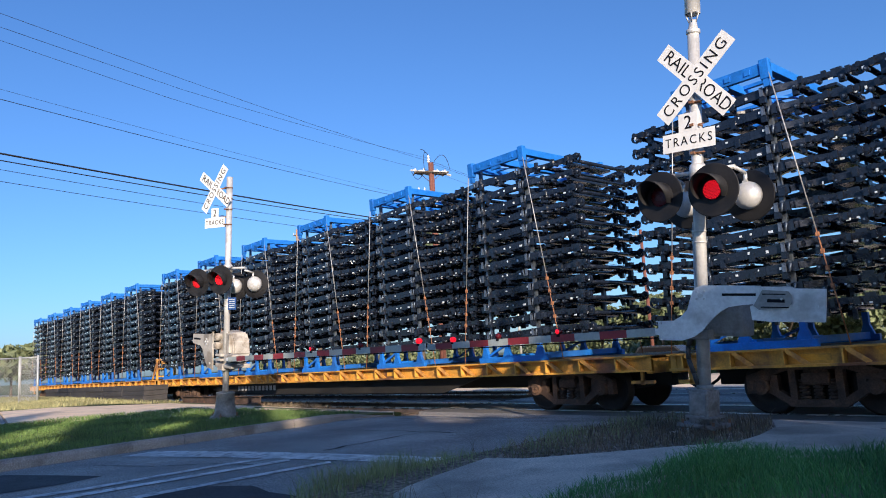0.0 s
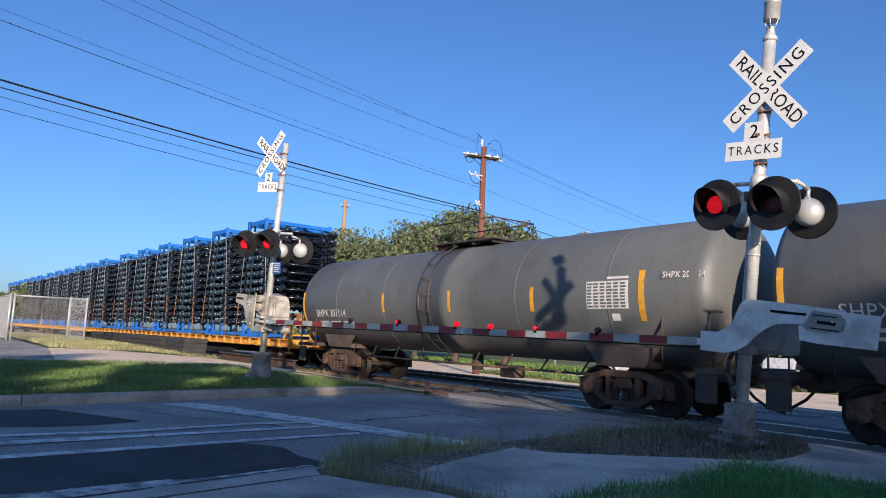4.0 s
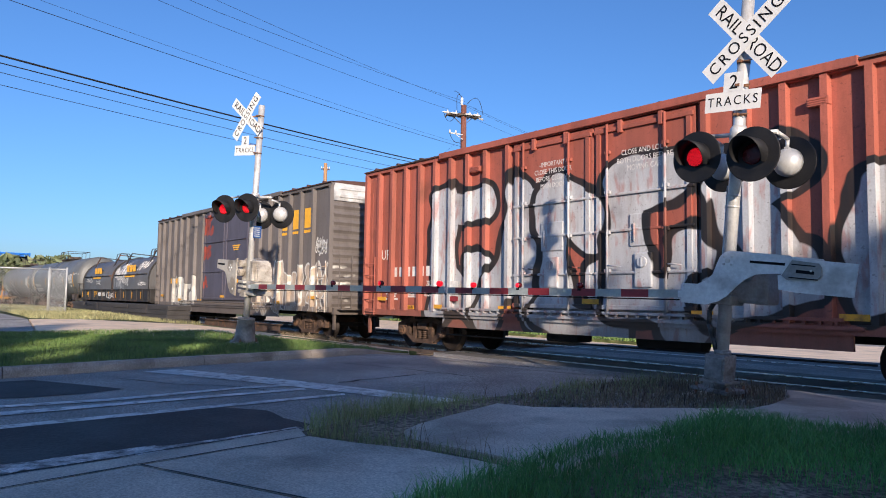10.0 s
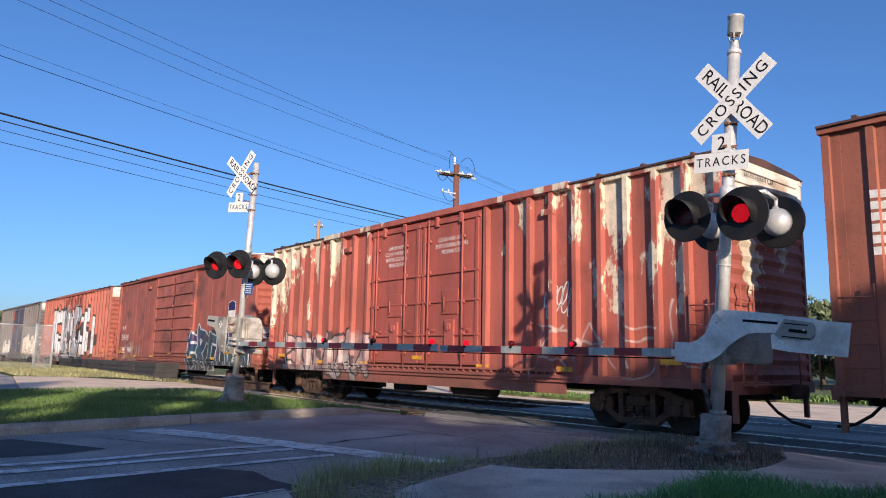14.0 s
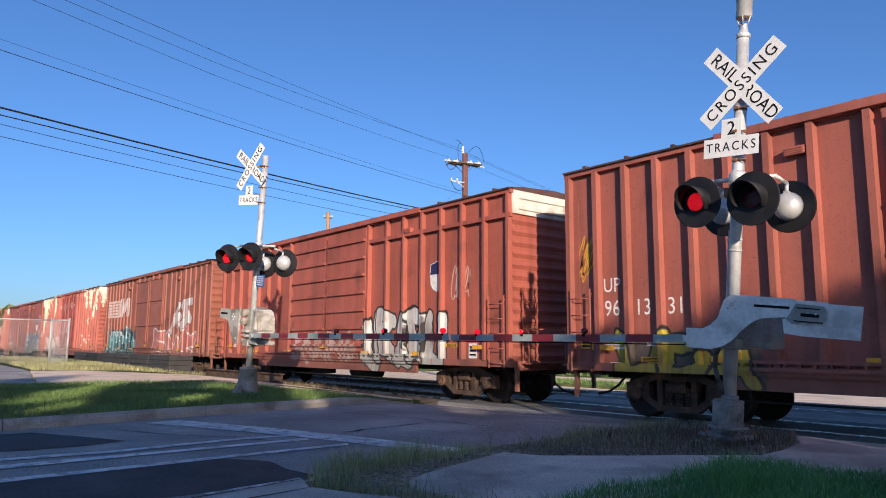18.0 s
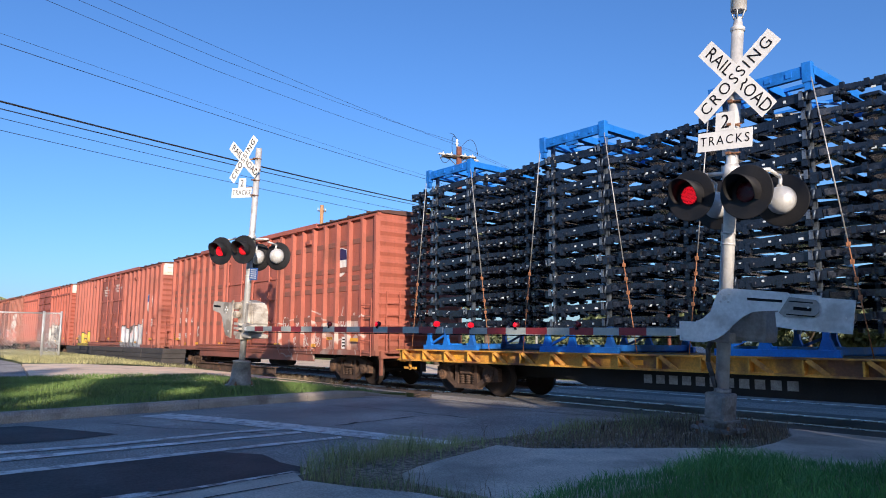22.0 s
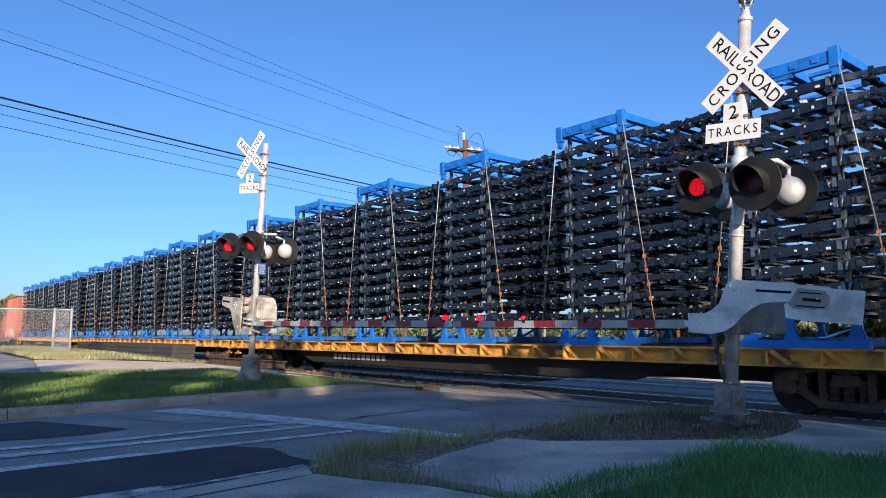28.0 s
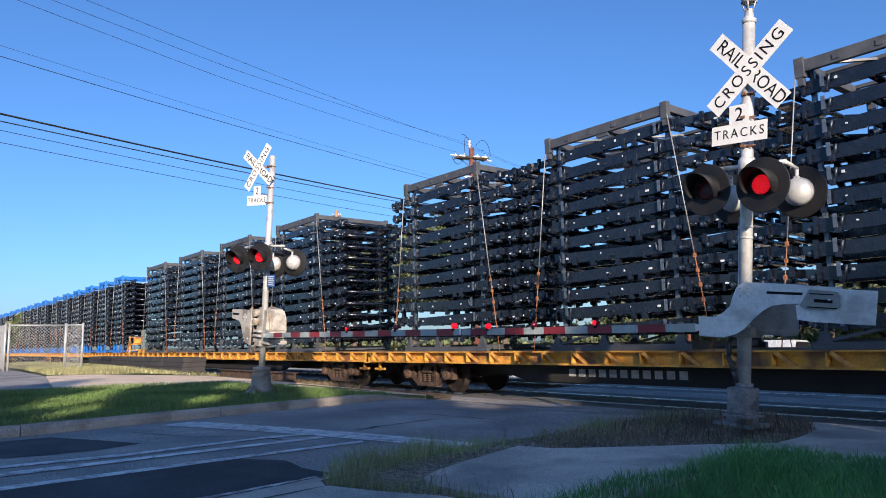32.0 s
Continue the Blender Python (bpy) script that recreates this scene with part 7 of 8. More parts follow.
loop(((0.2, 0.0, 12.1), (0.95, 0.1, 13.1), (1.25, 0.3, 11.7)), 0.014)
loop(((-1.3, -0.4, 11.4), (-0.9, 0, 10.7), (-0.4, 0.3, 11.4)), 0.014)
loop(((-0.12, 0, 12.42), (-0.35, 0, 12.8), (-0.6, -0.1, 12.7)), 0.014)
# the lower service brackets
for z, out in ((10.35, 0.85), (8.75, 0.42)):
    bm = B()
    bar(bm, (0, -0.1, z), (-out, -0.16, z + 0.03), 0.05, 0.06)
    bar(bm, (0, -0.1, z - 0.32), (-out * 0.6, -0.14, z), 0.03, 0.03)
    bracket = part("side_bracket", bm, M_galv, p1, "grey steel service bracket")
    for x in (-out, -out * 0.6):
        bm = B()
        rod(bm, (x, -0.16, z + 0.02), (x, -0.16, z + 0.2), 0.055, 10, 0.04)
        part("insulator", bm, M_porcelain, bracket)
    loop(((-out, -0.16, z), (-out * 0.7, -0.2, z - 0.75), (-0.1, -0.16, z - 0.3)), 0.016)
utility_pole(-34.0, 52.9, 11.1, 0.13, M_pole, "distant brown utility pole behind the lot", ((10.6, 1.9),), 70)
utility_pole(-66.0, 37.8, 15.8, 0.19, M_pole_new, "pale new wooden utility pole above the trees", ((15.2, 0.9),), 60)
utility_pole(-16.5, 61.0, 9.6, 0.13, M_pole, "thin brown utility pole before distant trees", ((9.2, 1.6),), 30)


def wire(name, pts, r, sag=0.0):
    """A cable through the points, hanging a little between them."""
    bm = B()
    path = []
    for a, c in zip(pts, pts[1:]):
        a, c = Vector(a), Vector(c)
        for k in range(12):
            f = k / 12
            path.append(a + (c - a) * f - Vector((0, 0, sag * 4 * f * (1 - f))))
    path.append(Vector(pts[-1]))
    rings = []
    for k, p in enumerate(path):
        d = (path[min(k + 1, len(path) - 1)] - path[max(k - 1, 0)]).normalized()
        u = d.cross(Vector((0, 0, 1))).normalized()
        w = u.cross(d)
        rings.append([bm.verts.new(p + (u * math.cos(i * 1.2566) + w * math.sin(i * 1.2566)) * r * 0.6) for i in range(5)])
    for p, q in zip(rings, rings[1:]):
        for i in range(5):
            bm.faces.new((p[i], p[(i + 1) % 5], q[(i + 1) % 5], q[i])).smooth = True
    return tagged(linked(name, bm, M_wire), "thin black overhead wire strung between poles", "overhead wire", "overhead wires")


def beyond(a, p, k=1.6):
    a, p = Vector(a), Vector(p)
    q = a + (p - a) * k
    q.z = p.z + (p.z - a.z) * (k - 1) * 0.3 + 0.35
    return tuple(q)


A = (-28.7, 24.9)
for z, p, r in ((8.34, (-20.22, 1.99, 7.22), 0.045), (8.2, (-20.22, 2.0, 7.03), 0.026), (7.75, (-20.23, 2.0, 6.80), 0.014), (7.40, (-20.23, 2.01, 6.49), 0.014), (9.6, (-20.75, 3.42, 8.72), 0.016), (9.75, (-20.6, 3.3, 8.95), 0.008)):
    a = (A[0], A[1], z)
    wire("overhead_wire", [a, p, beyond(a, p)], r, 0.12)
for dx, dy, z, p in ((-0.55, -0.6, 11.7, (-22.95, 8.5, 10.52)), (0.1, 0.0, 12.1, (-22.6, 8.7, 10.78)), (0.5, 0.5, 11.7, (-22.9, 9.9, 11.12))):
    a = (A[0] + dx, A[1] + dy, z)
    wire("overhead_wire", [a, p, beyond(a, p, 2.6)], 0.011, 0.1)
for z0, z1, r, dx in ((11.7, 10.8, 0.011, -0.5), (11.9, 10.9, 0.011, 0.0), (11.7, 10.8, 0.011, 0.5), (9.6, 8.6, 0.012, 0), (8.3, 7.6, 0.036, 0), (7.9, 7.2, 0.012, 0), (7.5, 6.8, 0.012, 0)):
    wire("overhead_wire", [(A[0] + dx, A[1] + dx * 0.5, z0), (-34.0 + dx, 52.9, z1)], r, 0.25)
wire("guy_wire", [(A[0], A[1], 10.1), (-66, 37.8, 9.0)], 0.006, 0.5)
# street lamp on an arm
lampr = anchor("street_lamp", Matrix.Translation((-38.5, 41.5, 0)), "grey street lamp on a long curved arm", "street lamp")
bm = B()
rod(bm, (0, 0, -0.5), (0, 0, 9.0), 0.11, 12, 0.07)
prev = Vector((0, 0, 9.0))
for k in range(1, 9):
    q = Vector((3.2 * k / 8, -0.7 * k / 8, 9.0 + 0.75 * math.sin(math.pi / 2 * k / 8)))
    rod(bm, prev, q, 0.045, 8)
    prev = q
part("lamp_post", bm, M_galv, lampr)
bm = B()
box(bm, 3.5, -0.75, 9.74, 0.7, 0.28, 0.12, bevel=0.04)
part("lamp_head", bm, M_galv, lampr)

# ---- trees ----
def leaf_material(name, dark, light, rough=0.6, sheen=0.3):
    m = bpy.data.materials.new(name)
    m.use_nodes = True
    n, l = m.node_tree.nodes, m.node_tree.links
    b = n["Principled BSDF"]
    g = n.new("ShaderNodeNewGeometry")
    mix = n.new("ShaderNodeMix")
    mix.data_type = "RGBA"
    l.new(g.outputs["Random Per Island"], mix.inputs["Factor"])
    mix.inputs["A"].default_value, mix.inputs["B"].default_value = (*dark, 1), (*light, 1)
    t = n.new("ShaderNodeTexNoise")
    t.inputs["Scale"].default_value = 0.7
    co = n.new("ShaderNodeTexCoord")
    l.new(co.outputs["Object"], t.inputs["Vector"])
    r = n.new("ShaderNodeMapRange")
    r.inputs["From Min"].default_value, r.inputs["From Max"].default_value = 0.3, 0.7
    r.inputs["To Min"].default_value, r.inputs["To Max"].default_value = 0.65, 1.3
    l.new(t.outputs["Fac"], r.inputs["Value"])
    s = n.new("ShaderNodeVectorMath")
    s.operation = "SCALE"
    l.new(mix.outputs["Result"], s.inputs[0])
    l.new(r.outputs["Result"], s.inputs["Scale"])
    l.new(s.outputs[0], b.inputs["Base Color"])
    b.inputs["Roughness"].default_value = rough
    b.inputs["Transmission Weight"].default_value = 0.0
    return m


M_leaf = leaf_material("oak_leaves", (0.06, 0.085, 0.035), (0.19, 0.215, 0.10))
M_bark = mat("bark", (0.11, 0.085, 0.065), 0.95, vary=0.3, scale=4, fine=25, bump=0.5)


def leaf_mesh(name, rng, centre, radii, count, size, lumps, keep=None):
    """A crown of many small folded leaves gathered in clumps over an uneven ellipsoid."""
    cl = rng.normal(size=(lumps, 3))
    cl /= np.linalg.norm(cl, axis=1)[:, None]
    cl *= (0.35 + 0.65 * rng.random((lumps, 1)) ** 0.5)
    cl[:, 2] = np.abs(cl[:, 2]) * 1.0 - 0.28
    rad = 0.20 + 0.22 * rng.random(lumps)
    which = rng.integers(0, lumps, count)
    d = rng.normal(size=(count, 3))
    d /= np.linalg.norm(d, axis=1)[:, None]
    p = cl[which] + d * (rad[which] * (0.35 + 0.65 * rng.random(count) ** 0.4))[:, None]
    p = p * np.array(radii) + np.array(centre)
    if keep is not None:
        ok = keep(p)
        p = p[ok]
        count = len(p)
    a = rng.normal(size=(count, 3))
    a /= np.linalg.norm(a, axis=1)[:, None]
    b = np.cross(a, rng.normal(size=(count, 3)))
    b /= np.linalg.norm(b, axis=1)[:, None]
    sz = size * (0.55 + 0.9 * rng.random(count))[:, None]
    v = np.stack([p - a * sz, p + b * sz * 0.45 + 0.1 * sz * np.cross(a, b), p + a * sz, p - b * sz * 0.45 + 0.1 * sz * np.cross(a, b)], 1).reshape(-1, 3)
    f = np.arange(4 * count).reshape(-1, 4)
    me = bpy.data.meshes.new(name)
    me.from_pydata(v.tolist(), [], f.tolist())
    me.materials.append(M_leaf)
    return me


def tree(x, y, z, top, r, count, size, seed, label, group="", keep=None):
    rng = np.random.default_rng(seed)
    root = anchor("tree", Matrix.Translation((x, y, z)), label, "tree", group)
    bm = B()
    h = top * 0.42
    rod(bm, (0, 0, -0.6), (0.1, 0, h), 0.045 * top * 0.55, 12, 0.03 * top * 0.5)
    for k in range(7):
        a = 2 * math.pi * k / 7 + rng.random()
        ln = r * (0.5 + 0.35 * rng.random())
        q = Vector((math.cos(a) * ln * 0.5, math.sin(a) * ln * 0.5, h + top * 0.16))
        e = Vector((math.cos(a) * ln, math.sin(a) * ln, h + top * (0.25 + 0.2 * rng.random())))
        rod(bm, (0.1, 0, h - 0.25 * k / 7 * h), q, 0.016 * top, 8, 0.011 * top)
        rod(bm, q, e, 0.011 * top, 7, 0.004 * top)
    part("trunk", bm, M_bark, root)
    cz = top * 0.60
    ob = new("crown", leaf_mesh("crown", rng, (0, 0, cz), (r, r, top * 0.40 / 0.95), count, size, 46 if count < 15000 else 80, keep))
    ob.parent = root
    ob["label"] = "uneven crown of small green leaves"
    return root


OAK = "broad live oak with a dense dark green crown"
for i, (x, y, top, r) in enumerate(((-61, 33.5, 9.9, 4.2), (-54.5, 33, 11.2, 4.8), (-47.5, 34.5, 11.0, 4.6), (-41, 33.5, 11.3, 4.6), (-36.2, 34, 9.8, 3.2))):
    tree(x, y, -0.1, top, r, 36000, 0.165, 10 + i, OAK, "live oaks behind the tracks")
for i, (x, y, top, r) in enumerate(((-43, 58, 6.2, 3.4), (-37.5, 60, 6.8, 3.6), (-32, 61, 6.4, 3.4), (-26.5, 62, 6.9, 3.6), (-20, 63, 6.3, 3.4))):
    tree(x, y, -0.6, top, r, 5200, 0.3, 90 + i, "leafy tree at the edge of the lot", "trees at the lot")
for i, (x, y, top, r) in enumerate(((-30, 74, 8.5, 5), (-22, 78, 10, 5.5), (-13, 76, 9.2, 5), (-5, 80, 10.5, 5.5), (4, 76, 9, 5), (14, 78, 9.5, 5.5))):
    tree(x, y, -0.1, top, r, 3500, 0.42, 30 + i, "distant leafy tree beyond the lot", "distant trees")
for i, (x, y, top, r) in enumerate(((-88, 15.4, 6.0, 4.4), (-150, 16, 6.4, 5), (-162, 22, 5.2, 6), (-140, 28, 5.6, 4), (-175, 13, 5.5, 7))):
    tree(x, y, -0.1, top, r, 2500, 0.5, 50 + i, "distant leafy tree along the line", "distant trees")
# low scrub that closes the view beyond the lot
rng = np.random.default_rng(400)
vs, fs, base = [], [], 0
for i in range(44):
    x = -170 + 5.2 * i
    me = leaf_mesh("scrub", rng, (x, 66 + 0.12 * abs(x) + 5 * math.sin(i * 1.7), 1.2), (4.2, 2.6, 2.2 + 0.9 * math.sin(i * 2.9)), 620, 0.42, 16)
    co = np.empty(len(me.vertices) * 3)
    me.vertices.foreach_get("co", co)
    vs.append(co.reshape(-1, 3))
    fs.append(np.arange(len(me.vertices)).reshape(-1, 4) + base)
    base += len(me.vertices)
    bpy.data.meshes.remove(me)
scrub = bpy.data.meshes.new("distant_scrub")
scrub.from_pydata(np.concatenate(vs).tolist(), [], np.concatenate(fs).tolist())
scrub.materials.append(M_leaf)
tagged(new("distant_scrub", scrub), "low green scrub beyond the lot", "bushes", kind="stuff")


def parked_car(x, y, turn, color, label):
    """A small parked car: body, cabin, windows and wheels."""
    root = anchor("parked_car", Matrix.Translation((x, y, -0.42)) @ pose(0, 0, 0, 0, 0, turn), label, "car", "cars parked on the lot")
    m = mat("car_paint_" + label.split()[0], color, 0.3, 0.2, vary=0.05)
    bm = B()
    upright(bm, [(-2.25, 0.35), (2.25, 0.35), (2.3, 0.75), (1.9, 0.95), (-2.2, 1.0), (-2.3, 0.7)], -0.88, 0.88)
    bmesh.ops.bevel(bm, geom=list(bm.edges), offset=0.06, segments=2, affect="EDGES")
    body = part("body", bm, m, root)
    bm = B()
    upright(bm, [(-2.0, 0.96), (1.15, 0.93), (0.55, 1.5), (-1.6, 1.55)], -0.74, 0.74)
    bmesh.ops.bevel(bm, geom=list(bm.edges), offset=0.05, segments=2, affect="EDGES")
    part("cabin", bm, m, root)
    for s in (-1, 1):
        bm = B()
        upright(bm, [(-1.8, 1.03), (0.95, 1.0), (0.5, 1.42), (-1.5, 1.46)], s * 0.745 - 0.006, s * 0.745 + 0.006)
        part("window", bm, M_black, root)
        for wx in (-1.4, 1.4):
            bm = B()
            rod(bm, (wx, s * 0.68, 0.33), (wx, s * 0.90, 0.33), 0.33, 20)
            wh = part("wheel", bm, M_hose, root)
            bm = B()
            rod(bm, (wx, s * 0.90, 0.33), (wx, s * 0.915, 0.33), 0.2, 14)
            part("rim", bm, M_galv, wh)
    return root


parked_car(-27.0, 36.5, 12, (0.75, 0.75, 0.73), "white parked car on the far lot")
parked_car(-22.0, 36.0, 8, (0.04, 0.045, 0.05), "dark parked car on the far lot")
parked_car(-17.2, 35.4, 100, (0.55, 0.56, 0.56), "silver parked car on the far lot")
# unseen trees behind the camera, placed and sized to cast the crossing's shade
U, V = Vector((0.867, -0.5, 0)), Vector((0.5, 0.867, 0))
# crown holes cut along sun rays, to light spots on verge, road and cars
GAPS = [((-12.4, 6.95, 0.2), 0.25), ((-18.4, 7.3, 0.3), 0.45), ((-14.3, 7.7, 0.3), 0.45), ((-14.2, 5.2, 0.3), 0.5), ((-16.5, 3.2, 0.3), 0.7), ((-13.4, 2.6, 0.3), 0.45), ((-4.3, 9.9, 0.1), 0.4), ((-3.4, 9.3, 0.1), 0.3), ((-10.7, 9.2, 0.1), 0.5), ((-5.5, 10.4, 0.1), 0.4), ((-13.2, 10.9, 0.0), 0.5), ((-12.2, 11.1, 0.0), 0.45), ((-11.2, 11.2, 0.0), 0.4), ((-10.6, 8.5, 0.13), 0.16), ((-10.0, 7.7, 0.14), 0.18), ((-8.6, 8.2, 0.14), 0.18), ((-7.6, 11.4, 2.5), 0.8), ((-5.6, 11.4, 3.1), 0.5)]


def lit_gaps(x, y, z):
    def keep(p):
        ok = np.ones(len(p), bool)
        for c, r in GAPS:
            d = p + np.array((x, y, z)) - np.array(c)
            s = np.array(SUN)
            far = d - (d @ s)[:, None] * s
            ok &= np.linalg.norm(far, axis=1) > r
        return ok
    return keep


for i in range(22):
    k = -37 + 2.5 * i
    p = Vector((21.6, -7.0, 0)) + V * k + U * (0.9 if i % 2 else -0.9)
    top = 11.2 if k < -17 else 13.0 if k < -3.5 else 11.85 if k < -1 else 11.4 if k < 1 else 11.3 if k < 4 else 11.3 if k < 6 else 11.5
    tree(p.x, p.y, -0.1, top + 0.2 * math.sin(i * 2.1), 2.7, 5200, 0.36, 70 + i, "leafy tree out of view, added to cast shade", "street shade trees", lit_gaps(p.x, p.y, -0.1))

# ---- fence, timber stack, verge furniture ----
FX = -36.0
fence = anchor("chain_link_fence", Matrix.Translation((FX, 0, 0.0)), "galvanised chain-link fence panels with round posts", "fence")
M_mesh = mat("galvanised_wire", (0.50, 0.51, 0.50), 0.5, 0.4, vary=0.1)


def fence_panel(a, b, z0, z1, pitch=0.13, r=0.006):
    a, b = Vector(a), Vector(b)
    d = (b - a)
    L = d.length
    u = d / L
    bm = B()
    h = z1 - z0
    t = -h
    while t < L:
        for sgn in (1, -1):
            x0, x1 = max(t, 0), min(t + h, L)
            if x1 <= x0:
                continue
            za, zb = z0 + (x0 - t), z0 + (x1 - t)
            if sgn < 0:
                za, zb = z0 + z1 - za, z0 + z1 - zb
            bar(bm, a + u * x0 + Vector((0, 0, za)), a + u * x1 + Vector((0, 0, zb)), r, r)
        t += pitch
    part("wire_mesh", bm, M_mesh, fence)
    for p in (a, b):
        bm = B()
        rod(bm, p + Vector((0, 0, z0 - 0.15)), p + Vector((0, 0, z1 + 0.08)), 0.045, 10)
        part("fence_post", bm, M_mesh, fence)
    bm = B()
    rod(bm, a + Vector((0, 0, z1)), b + Vector((0, 0, z1)), 0.03, 8)
    part("top_rail", bm, M_mesh, fence)


fence_panel((0, 4.42, 0), (0, 6.62, 0), 0.55, 2.45)
fence_panel((0, 6.64, 0), (0.5, 7.23, 0), 0.55, 2.45, 0.06)
fence_panel((-0.2, 4.3, 0), (-4.5, 4.3, 0), 0.55, 2.45, 0.06)
fence_panel((-4.5, 3.6, 0), (-12, 3.2, 0), 0.55, 2.45)
M_dark_tie = mat("creosoted_timber", (0.045, 0.042, 0.042), 0.85, vary=0.3, scale=2, fine=30, bump=0.3)
pile = anchor("timber_stack", Matrix.Translation((-36.0, 9.75, 0)), "low stack of dark creosoted railway timbers", "timber stack")
for c in range(6):
    for k in range(4):
        bm = B()
        box(bm, -6.6 + 2.63 * c, 0.02 * ((c + k) % 3), 0.30 + 0.185 * k, 2.6, 0.9, 0.178, bevel=0.012)
        part("timber", bm, M_dark_tie, pile)
beam = anchor("steel_beam", Matrix.Translation((-24.6, 10.7, 0.18)), "dark steel beam lying beside the track", "steel beam")
bm = B()
for z in (0.02, 0.26):
    box(bm, 0, 0, z, 6.5, 0.2, 0.03)
box(bm, 0, 0, 0.14, 6.5, 0.02, 0.22)
part("beam_body", bm, M_truck, beam)

# ---- grass and weeds ----
def inside(poly, pts):
    ok = np.zeros(len(pts), bool)
    x, y = pts[:, 0], pts[:, 1]
    for (xa, ya), (xb, yb) in zip(poly, poly[1:] + poly[:1]):
        hit = (ya > y) != (yb > y)
        with np.errstate(divide="ignore", invalid="ignore"):
            ok ^= hit & (x < (xb - xa) * (y - ya) / (yb - ya + 1e-12) + xa)
    return ok


def blades(name, poly, count, height, width, zf, material, seed, label, tall=None, sparse=None):
    """Many bent blades of grass, three triangles each. tall(p) scales the height, sparse(p) is the share that is kept."""
    rng = np.random.default_rng(seed)
    P = np.array(poly)
    p = rng.random((count * 3, 2)) * (P.max(0) - P.min(0)) + P.min(0)
    p = p[inside(poly, p)]
    if sparse is not None:
        p = p[rng.random(len(p)) < sparse(p)]
    p = p[:count]
    n = len(p)
    h = height * (0.45 + 0.9 * rng.random(n))
    if tall is not None:
        h = h * tall(p)
    z = np.array([zf(x, y) for x, y in p]) - 0.025
    a = rng.random(n) * 6.283
    side = np.stack([np.cos(a), np.sin(a), 0 * a], 1) * (width * (0.6 + 0.8 * rng.random(n)))[:, None]
    b = rng.random(n) * 6.283
    lean = np.stack([np.cos(b), np.sin(b), 0 * b], 1) * (h * (0.15 + 0.75 * rng.random(n)))[:, None]
    o = np.concatenate([p, z[:, None]], 1)
    up = np.stack([0 * h, 0 * h, h], 1)
    v = np.stack([o - side, o + side, o + up * 0.6 + lean * 0.32 + side * 0.7, o + up * 0.6 + lean * 0.32 - side * 0.7, o + up * 0.95 + lean], 1).reshape(-1, 3)
    i = np.arange(n)[:, None] * 5
    faces = (i + np.array([[0, 1, 2, 3]])).tolist() + (i + np.array([[3, 2, 4]])).tolist()
    me = bpy.data.meshes.new(name)
    me.from_pydata(v.tolist(), [], faces)
    me.materials.append(material)
    return tagged(new(name, me), label, "grass", kind="stuff")


M_blade = leaf_material("lawn_blades", (0.04, 0.15, 0.038), (0.14, 0.36, 0.09))
M_blade_far = leaf_material("verge_blades", (0.06, 0.12, 0.025), (0.20, 0.30, 0.075))
M_seam = leaf_material("seam_blades", (0.10, 0.14, 0.05), (0.33, 0.37, 0.16))
M_straw = leaf_material("straw_blades", (0.17, 0.18, 0.075), (0.46, 0.43, 0.21))
M_dry = leaf_material("dry_weeds", (0.09, 0.07, 0.045), (0.27, 0.21, 0.125))
M_stalk = leaf_material("dead_stalks", (0.035, 0.028, 0.02), (0.12, 0.09, 0.055))
LAWN = [(-3.2, 2.2), (-3.36, 2.7), (-3.48, 3.2), (-3.55, 3.7), (-3.68, 4.2), (-3.8, 4.8), (-3.62, 5.15), (-3.58, 5.7), (-3.6, 6.35), (-3.1, 6.65), (-2.5, 6.8), (-1.2, 8.0), (3.5, 8.8), (4.5, 4.6), (0.5, 3.45)]


def lawn_tall(p):
    d = np.hypot(p[:, 0] + 2.0, p[:, 1] - 4.3)
    return np.clip(0.26 + 0.66 * np.clip((d - 0.5) / 1.1, 0, 1), 0.24, 1.0) * (1 + 0.25 * np.sin(3.1 * p[:, 0] + 2 * p[:, 1]))


def lawn_keep(p):
    d = np.hypot((p[:, 0] + 2.05) * 1.05, (p[:, 1] - 4.3) * 0.9) + 0.12 * np.sin(7 * p[:, 0]) * np.cos(6 * p[:, 1]) + 0.06 * np.sin(19 * p[:, 0] + 13 * p[:, 1])
    return np.clip(0.09 + 0.91 * np.clip((d - 0.38) / 0.5, 0, 1), 0, 1)


blades("lawn_grass", LAWN, 92000, 0.15, 0.0032, nz, M_blade, 1, "thick green grass with a bare patch beside the pavement", lawn_tall, lawn_keep)
SEAM = [(-5.50, 3.05), (-5.85, 3.2), (-6.05, 3.6), (-6.25, 4.6), (-6.02, 5.5), (-5.95, 6.2), (-5.66, 5.9), (-5.62, 5.42), (-5.42, 4.6), (-5.26, 4.06), (-5.12, 3.82), (-4.80, 3.63), (-3.84, 3.78), (-3.6, 3.62), (-4.44, 3.43), (-4.95, 3.18)]


def to_line(p, a, b):
    """How far the points p lie from the line a to b."""
    a, b = np.array(a), np.array(b)
    f = np.clip(((p - a) @ (b - a)) / ((b - a) @ (b - a)), 0, 1)
    return np.hypot(*(p - a - f[:, None] * (b - a)).T)


def seam_near(p):
    """How near the points lie to the two seams where the weeds root."""
    road, slab_gap = to_line(p, (-5.95, 3.3), (-6.1, 5.6)), to_line(p, (-5.6, 3.1), (-3.7, 3.72))
    return np.maximum(np.exp(-(road / 0.22) ** 2), np.exp(-(slab_gap / 0.10) ** 2))


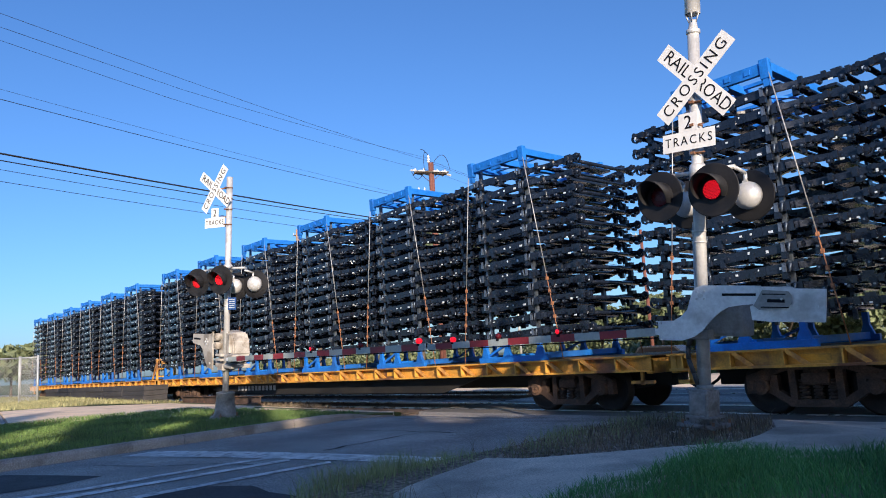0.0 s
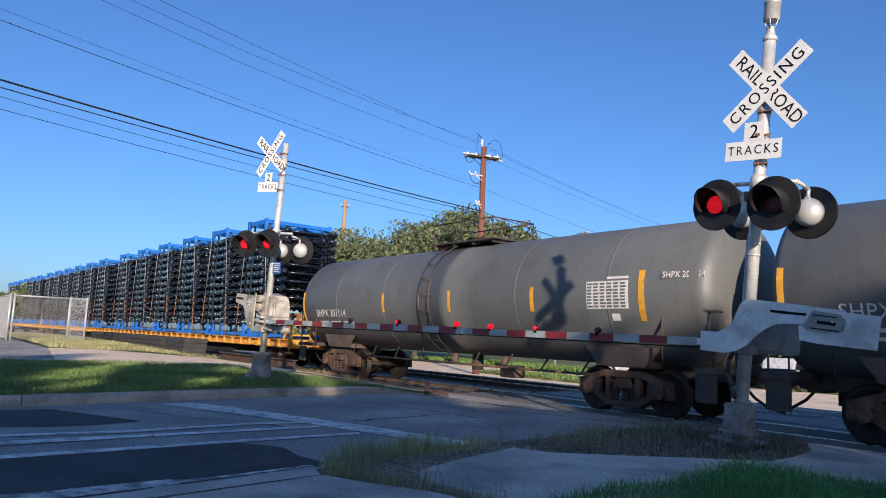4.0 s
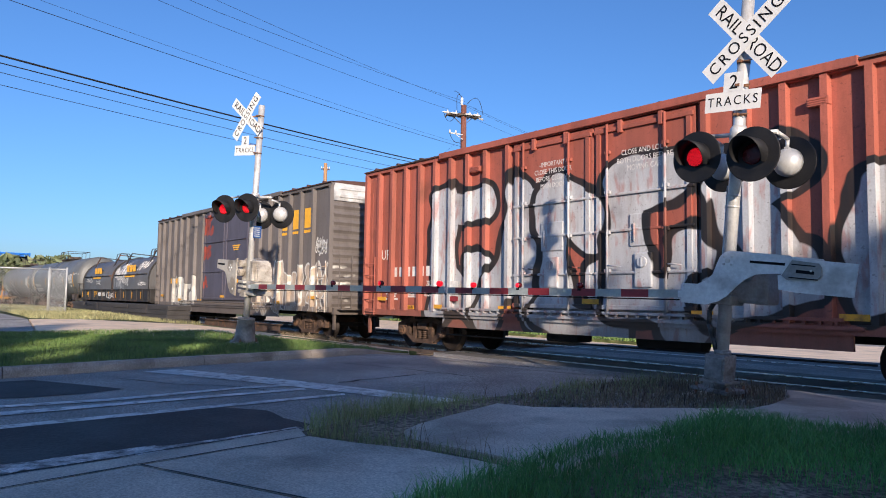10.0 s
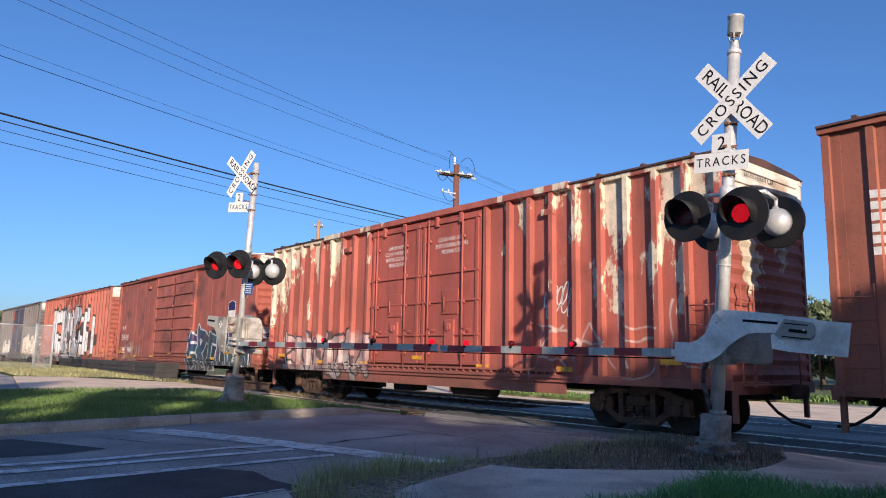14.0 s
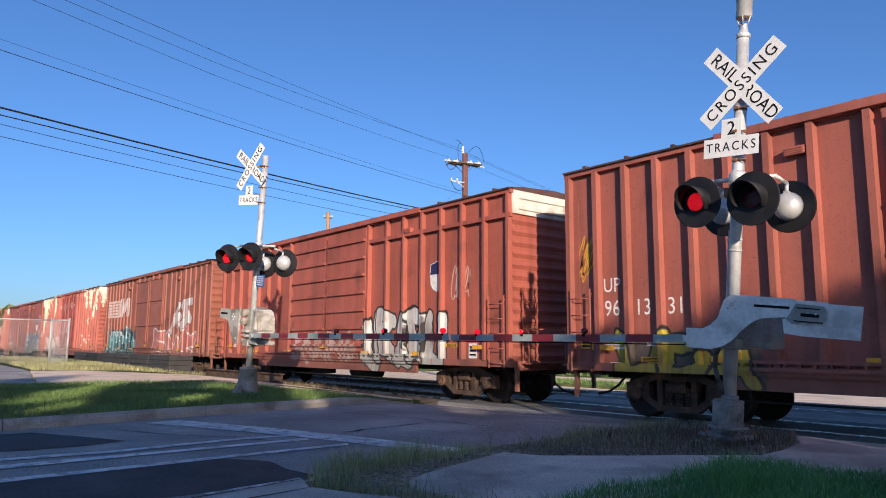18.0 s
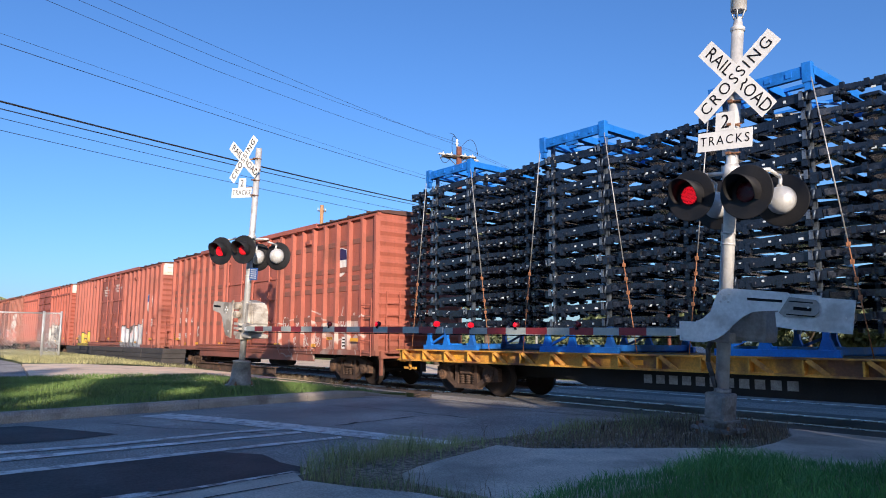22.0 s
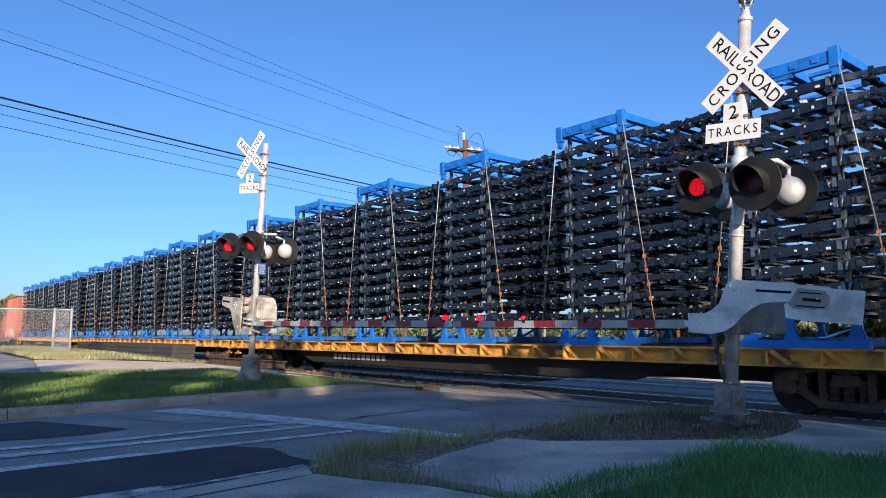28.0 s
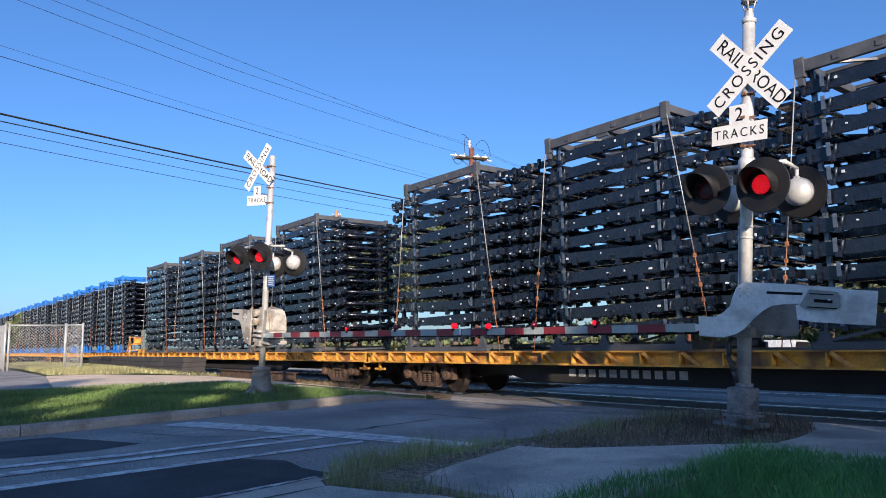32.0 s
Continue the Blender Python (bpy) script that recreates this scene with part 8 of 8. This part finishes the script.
def seam_tall(p):
    return np.clip(1.55 - 0.55 * np.hypot(p[:, 0] + 6.0, p[:, 1] - 3.8), 0.3, 1.4) * (0.7 + 0.6 * np.abs(np.sin(5.1 * p[:, 0] + 3.7 * p[:, 1])))


blades("seam_weeds", SEAM, 5200, 0.14, 0.0026, nz, M_seam, 2, "straggling green weeds in the pavement seam", seam_tall, lambda p: np.clip(0.06 + seam_near(p), 0, 1))
blades("seam_stalks", SEAM, 420, 0.27, 0.0022, nz, M_dry, 15, "dry seed stalks among the seam weeds", None, lambda p: np.clip(seam_near(p), 0, 1))
ISLE = [(-5.6, 5.5), (-5.98, 6.1), (-6.05, 7.3), (-6.0, 8.4), (-5.9, 8.95), (-5.3, 9.2), (-4.3, 9.25), (-3.9, 8.44), (-3.74, 7.68), (-3.72, 7.14), (-4.14, 6.69), (-4.6, 6.2), (-5.19, 5.58)]
blades("island_weeds", ISLE, 3200, 0.10, 0.0032, nz, M_dry, 3, "dry brown weeds round the signal foot", lambda p: 0.6 + 0.5 * np.abs(np.sin(4 * p[:, 0]) * np.cos(3 * p[:, 1])))
blades("island_weeds", ISLE, 1500, 0.12, 0.003, nz, M_seam, 4, "sparse green weeds round the signal foot", lambda p: 0.5 + 0.9 * np.clip((-4.6 - p[:, 0]) / 1.2, 0, 1), lambda p: np.clip(0.12 + 0.9 * np.clip((-4.9 - p[:, 0]) / 1.0, 0, 1) * np.abs(np.sin(3.3 * p[:, 0] + 2.1 * p[:, 1])), 0, 1))
blades("island_weeds", ISLE, 900, 0.16, 0.0045, nz, M_stalk, 14, "dark dead stalks round the signal foot", None, lambda p: np.clip(1.1 - 0.8 * np.abs(np.hypot(p[:, 0] + 4.3, p[:, 1] - 7.9) - 0.55), 0.05, 1))


def litter(name, poly, count, size, zf, material, seed, label):
    """Broken stones and crumbs on the soil, each a squashed uneven octahedron."""
    rng = np.random.default_rng(seed)
    P = np.array(poly)
    p = rng.random((count * 3, 2)) * (P.max(0) - P.min(0)) + P.min(0)
    p = p[inside(poly, p)][:count]
    n = len(p)
    z = np.array([zf(x, y) for x, y in p]) - 0.022
    s = size * (0.35 + 1.3 * rng.random(n) ** 3)
    turn = rng.random(n) * 6.283
    c, d = np.cos(turn), np.sin(turn)
    base = np.array([[1, 0, 0], [0, 1, 0], [-1, 0, 0], [0, -1, 0], [0, 0, 0.7], [0, 0, -0.7]])
    v = base[None] * (0.6 + 0.6 * rng.random((n, 6, 1))) * s[:, None, None]
    v = np.stack([v[:, :, 0] * c[:, None] - v[:, :, 1] * d[:, None] + p[:, :1], v[:, :, 0] * d[:, None] + v[:, :, 1] * c[:, None] + p[:, 1:], v[:, :, 2] + z[:, None] + 0.2 * s[:, None]], 2).reshape(-1, 3)
    tri = np.array([[0, 1, 4], [1, 2, 4], [2, 3, 4], [3, 0, 4], [1, 0, 5], [2, 1, 5], [3, 2, 5], [0, 3, 5]])
    me = bpy.data.meshes.new(name)
    me.from_pydata(v.tolist(), [], (np.arange(n)[:, None, None] * 6 + tri[None]).reshape(-1, 3).tolist())
    me.materials.append(material)
    return tagged(new(name, me), label, "gravel", kind="stuff")


M_crumb = leaf_material("broken_stones", (0.10, 0.085, 0.07), (0.34, 0.30, 0.25))
litter("gravel", ISLE, 2200, 0.022, nz, M_crumb, 21, "broken stones and crumbs on the soil round the signal foot")
VERGE = [(-10.6, -5), (-11.8, 1.2), (-12.1, 2.74), (-12.45, 4.73), (-12.85, 7.42), (-13.25, 9.0), (-14.2, 9.3), (-17, 9.0), (-20.2, 7.8), (-21.1, 6.0), (-21.0, 4.0), (-21.3, 2.6), (-22, -1), (-20, -6)]
blades("verge_grass", VERGE, 95000, 0.075, 0.005, fz, M_blade_far, 5, "short bright green verge grass behind the kerb", lambda p: 0.7 + 0.5 * np.abs(np.sin(1.3 * p[:, 0] + 0.7 * p[:, 1])))
STRIP = [(-27, 10.4), (-28.8, 6.4), (-30, 5.0), (-52, 5.4), (-52, 10.5)]
blades("strip_grass", STRIP, 26000, 0.15, 0.010, fz, M_straw, 6, "pale straw-coloured grass strip along the timbers")
blades("track_weeds", [(-60, 10.6), (-60, 11.3), (-18, 11.3), (-18, 10.6)], 9000, 0.22, 0.012, lambda x, y: 0.0, M_dry, 7, "tall dry weeds along the ballast")
blades("lot_grass", [(-30, 26), (-17, 25), (-15, 27), (-28, 29)], 4000, 0.14, 0.02, lambda x, y: -0.29, M_blade_far, 8, "grass on the far island")
blades("field_grass", [(-48, 33.8), (-4, 37.2), (-4, 40), (-48, 38.5)], 16000, 0.30, 0.03, lambda x, y: -0.38, M_blade_far, 9, "sunlit grass beyond the lot")


def flashes(phase, way, depth, half=0.596):
    """Rows for a board of LEDs: one half period up at the lens, one back in the housing, over and over."""
    up, back = Matrix.Translation(way * 0.034), Matrix.Translation(way * -depth)
    on = (0.0 - phase) % (2 * half) < half
    rows, k = [(0.0, up if on else back)], 0
    t = phase - 2 * half
    while t < 31.95:
        if t > 0.05:
            on = k % 2 == 0
            rows += [(t - 0.05, back if on else up), (t - 0.01, up if on else back)]
        t, k = t + half, k + 1
    return rows + [(32.0, up if on else back)]


def motions():
    for board, way, phase, depth in FLASHING:
        walk(board, flashes(phase, way, depth))
    for ob in TRAIN:
        m = ob.matrix_basis.copy()
        walk(ob, [(t, Matrix.Translation((-SPEED * t, 0, 0)) @ m) for t in (0.0, 16.0, 32.0)])


motions()
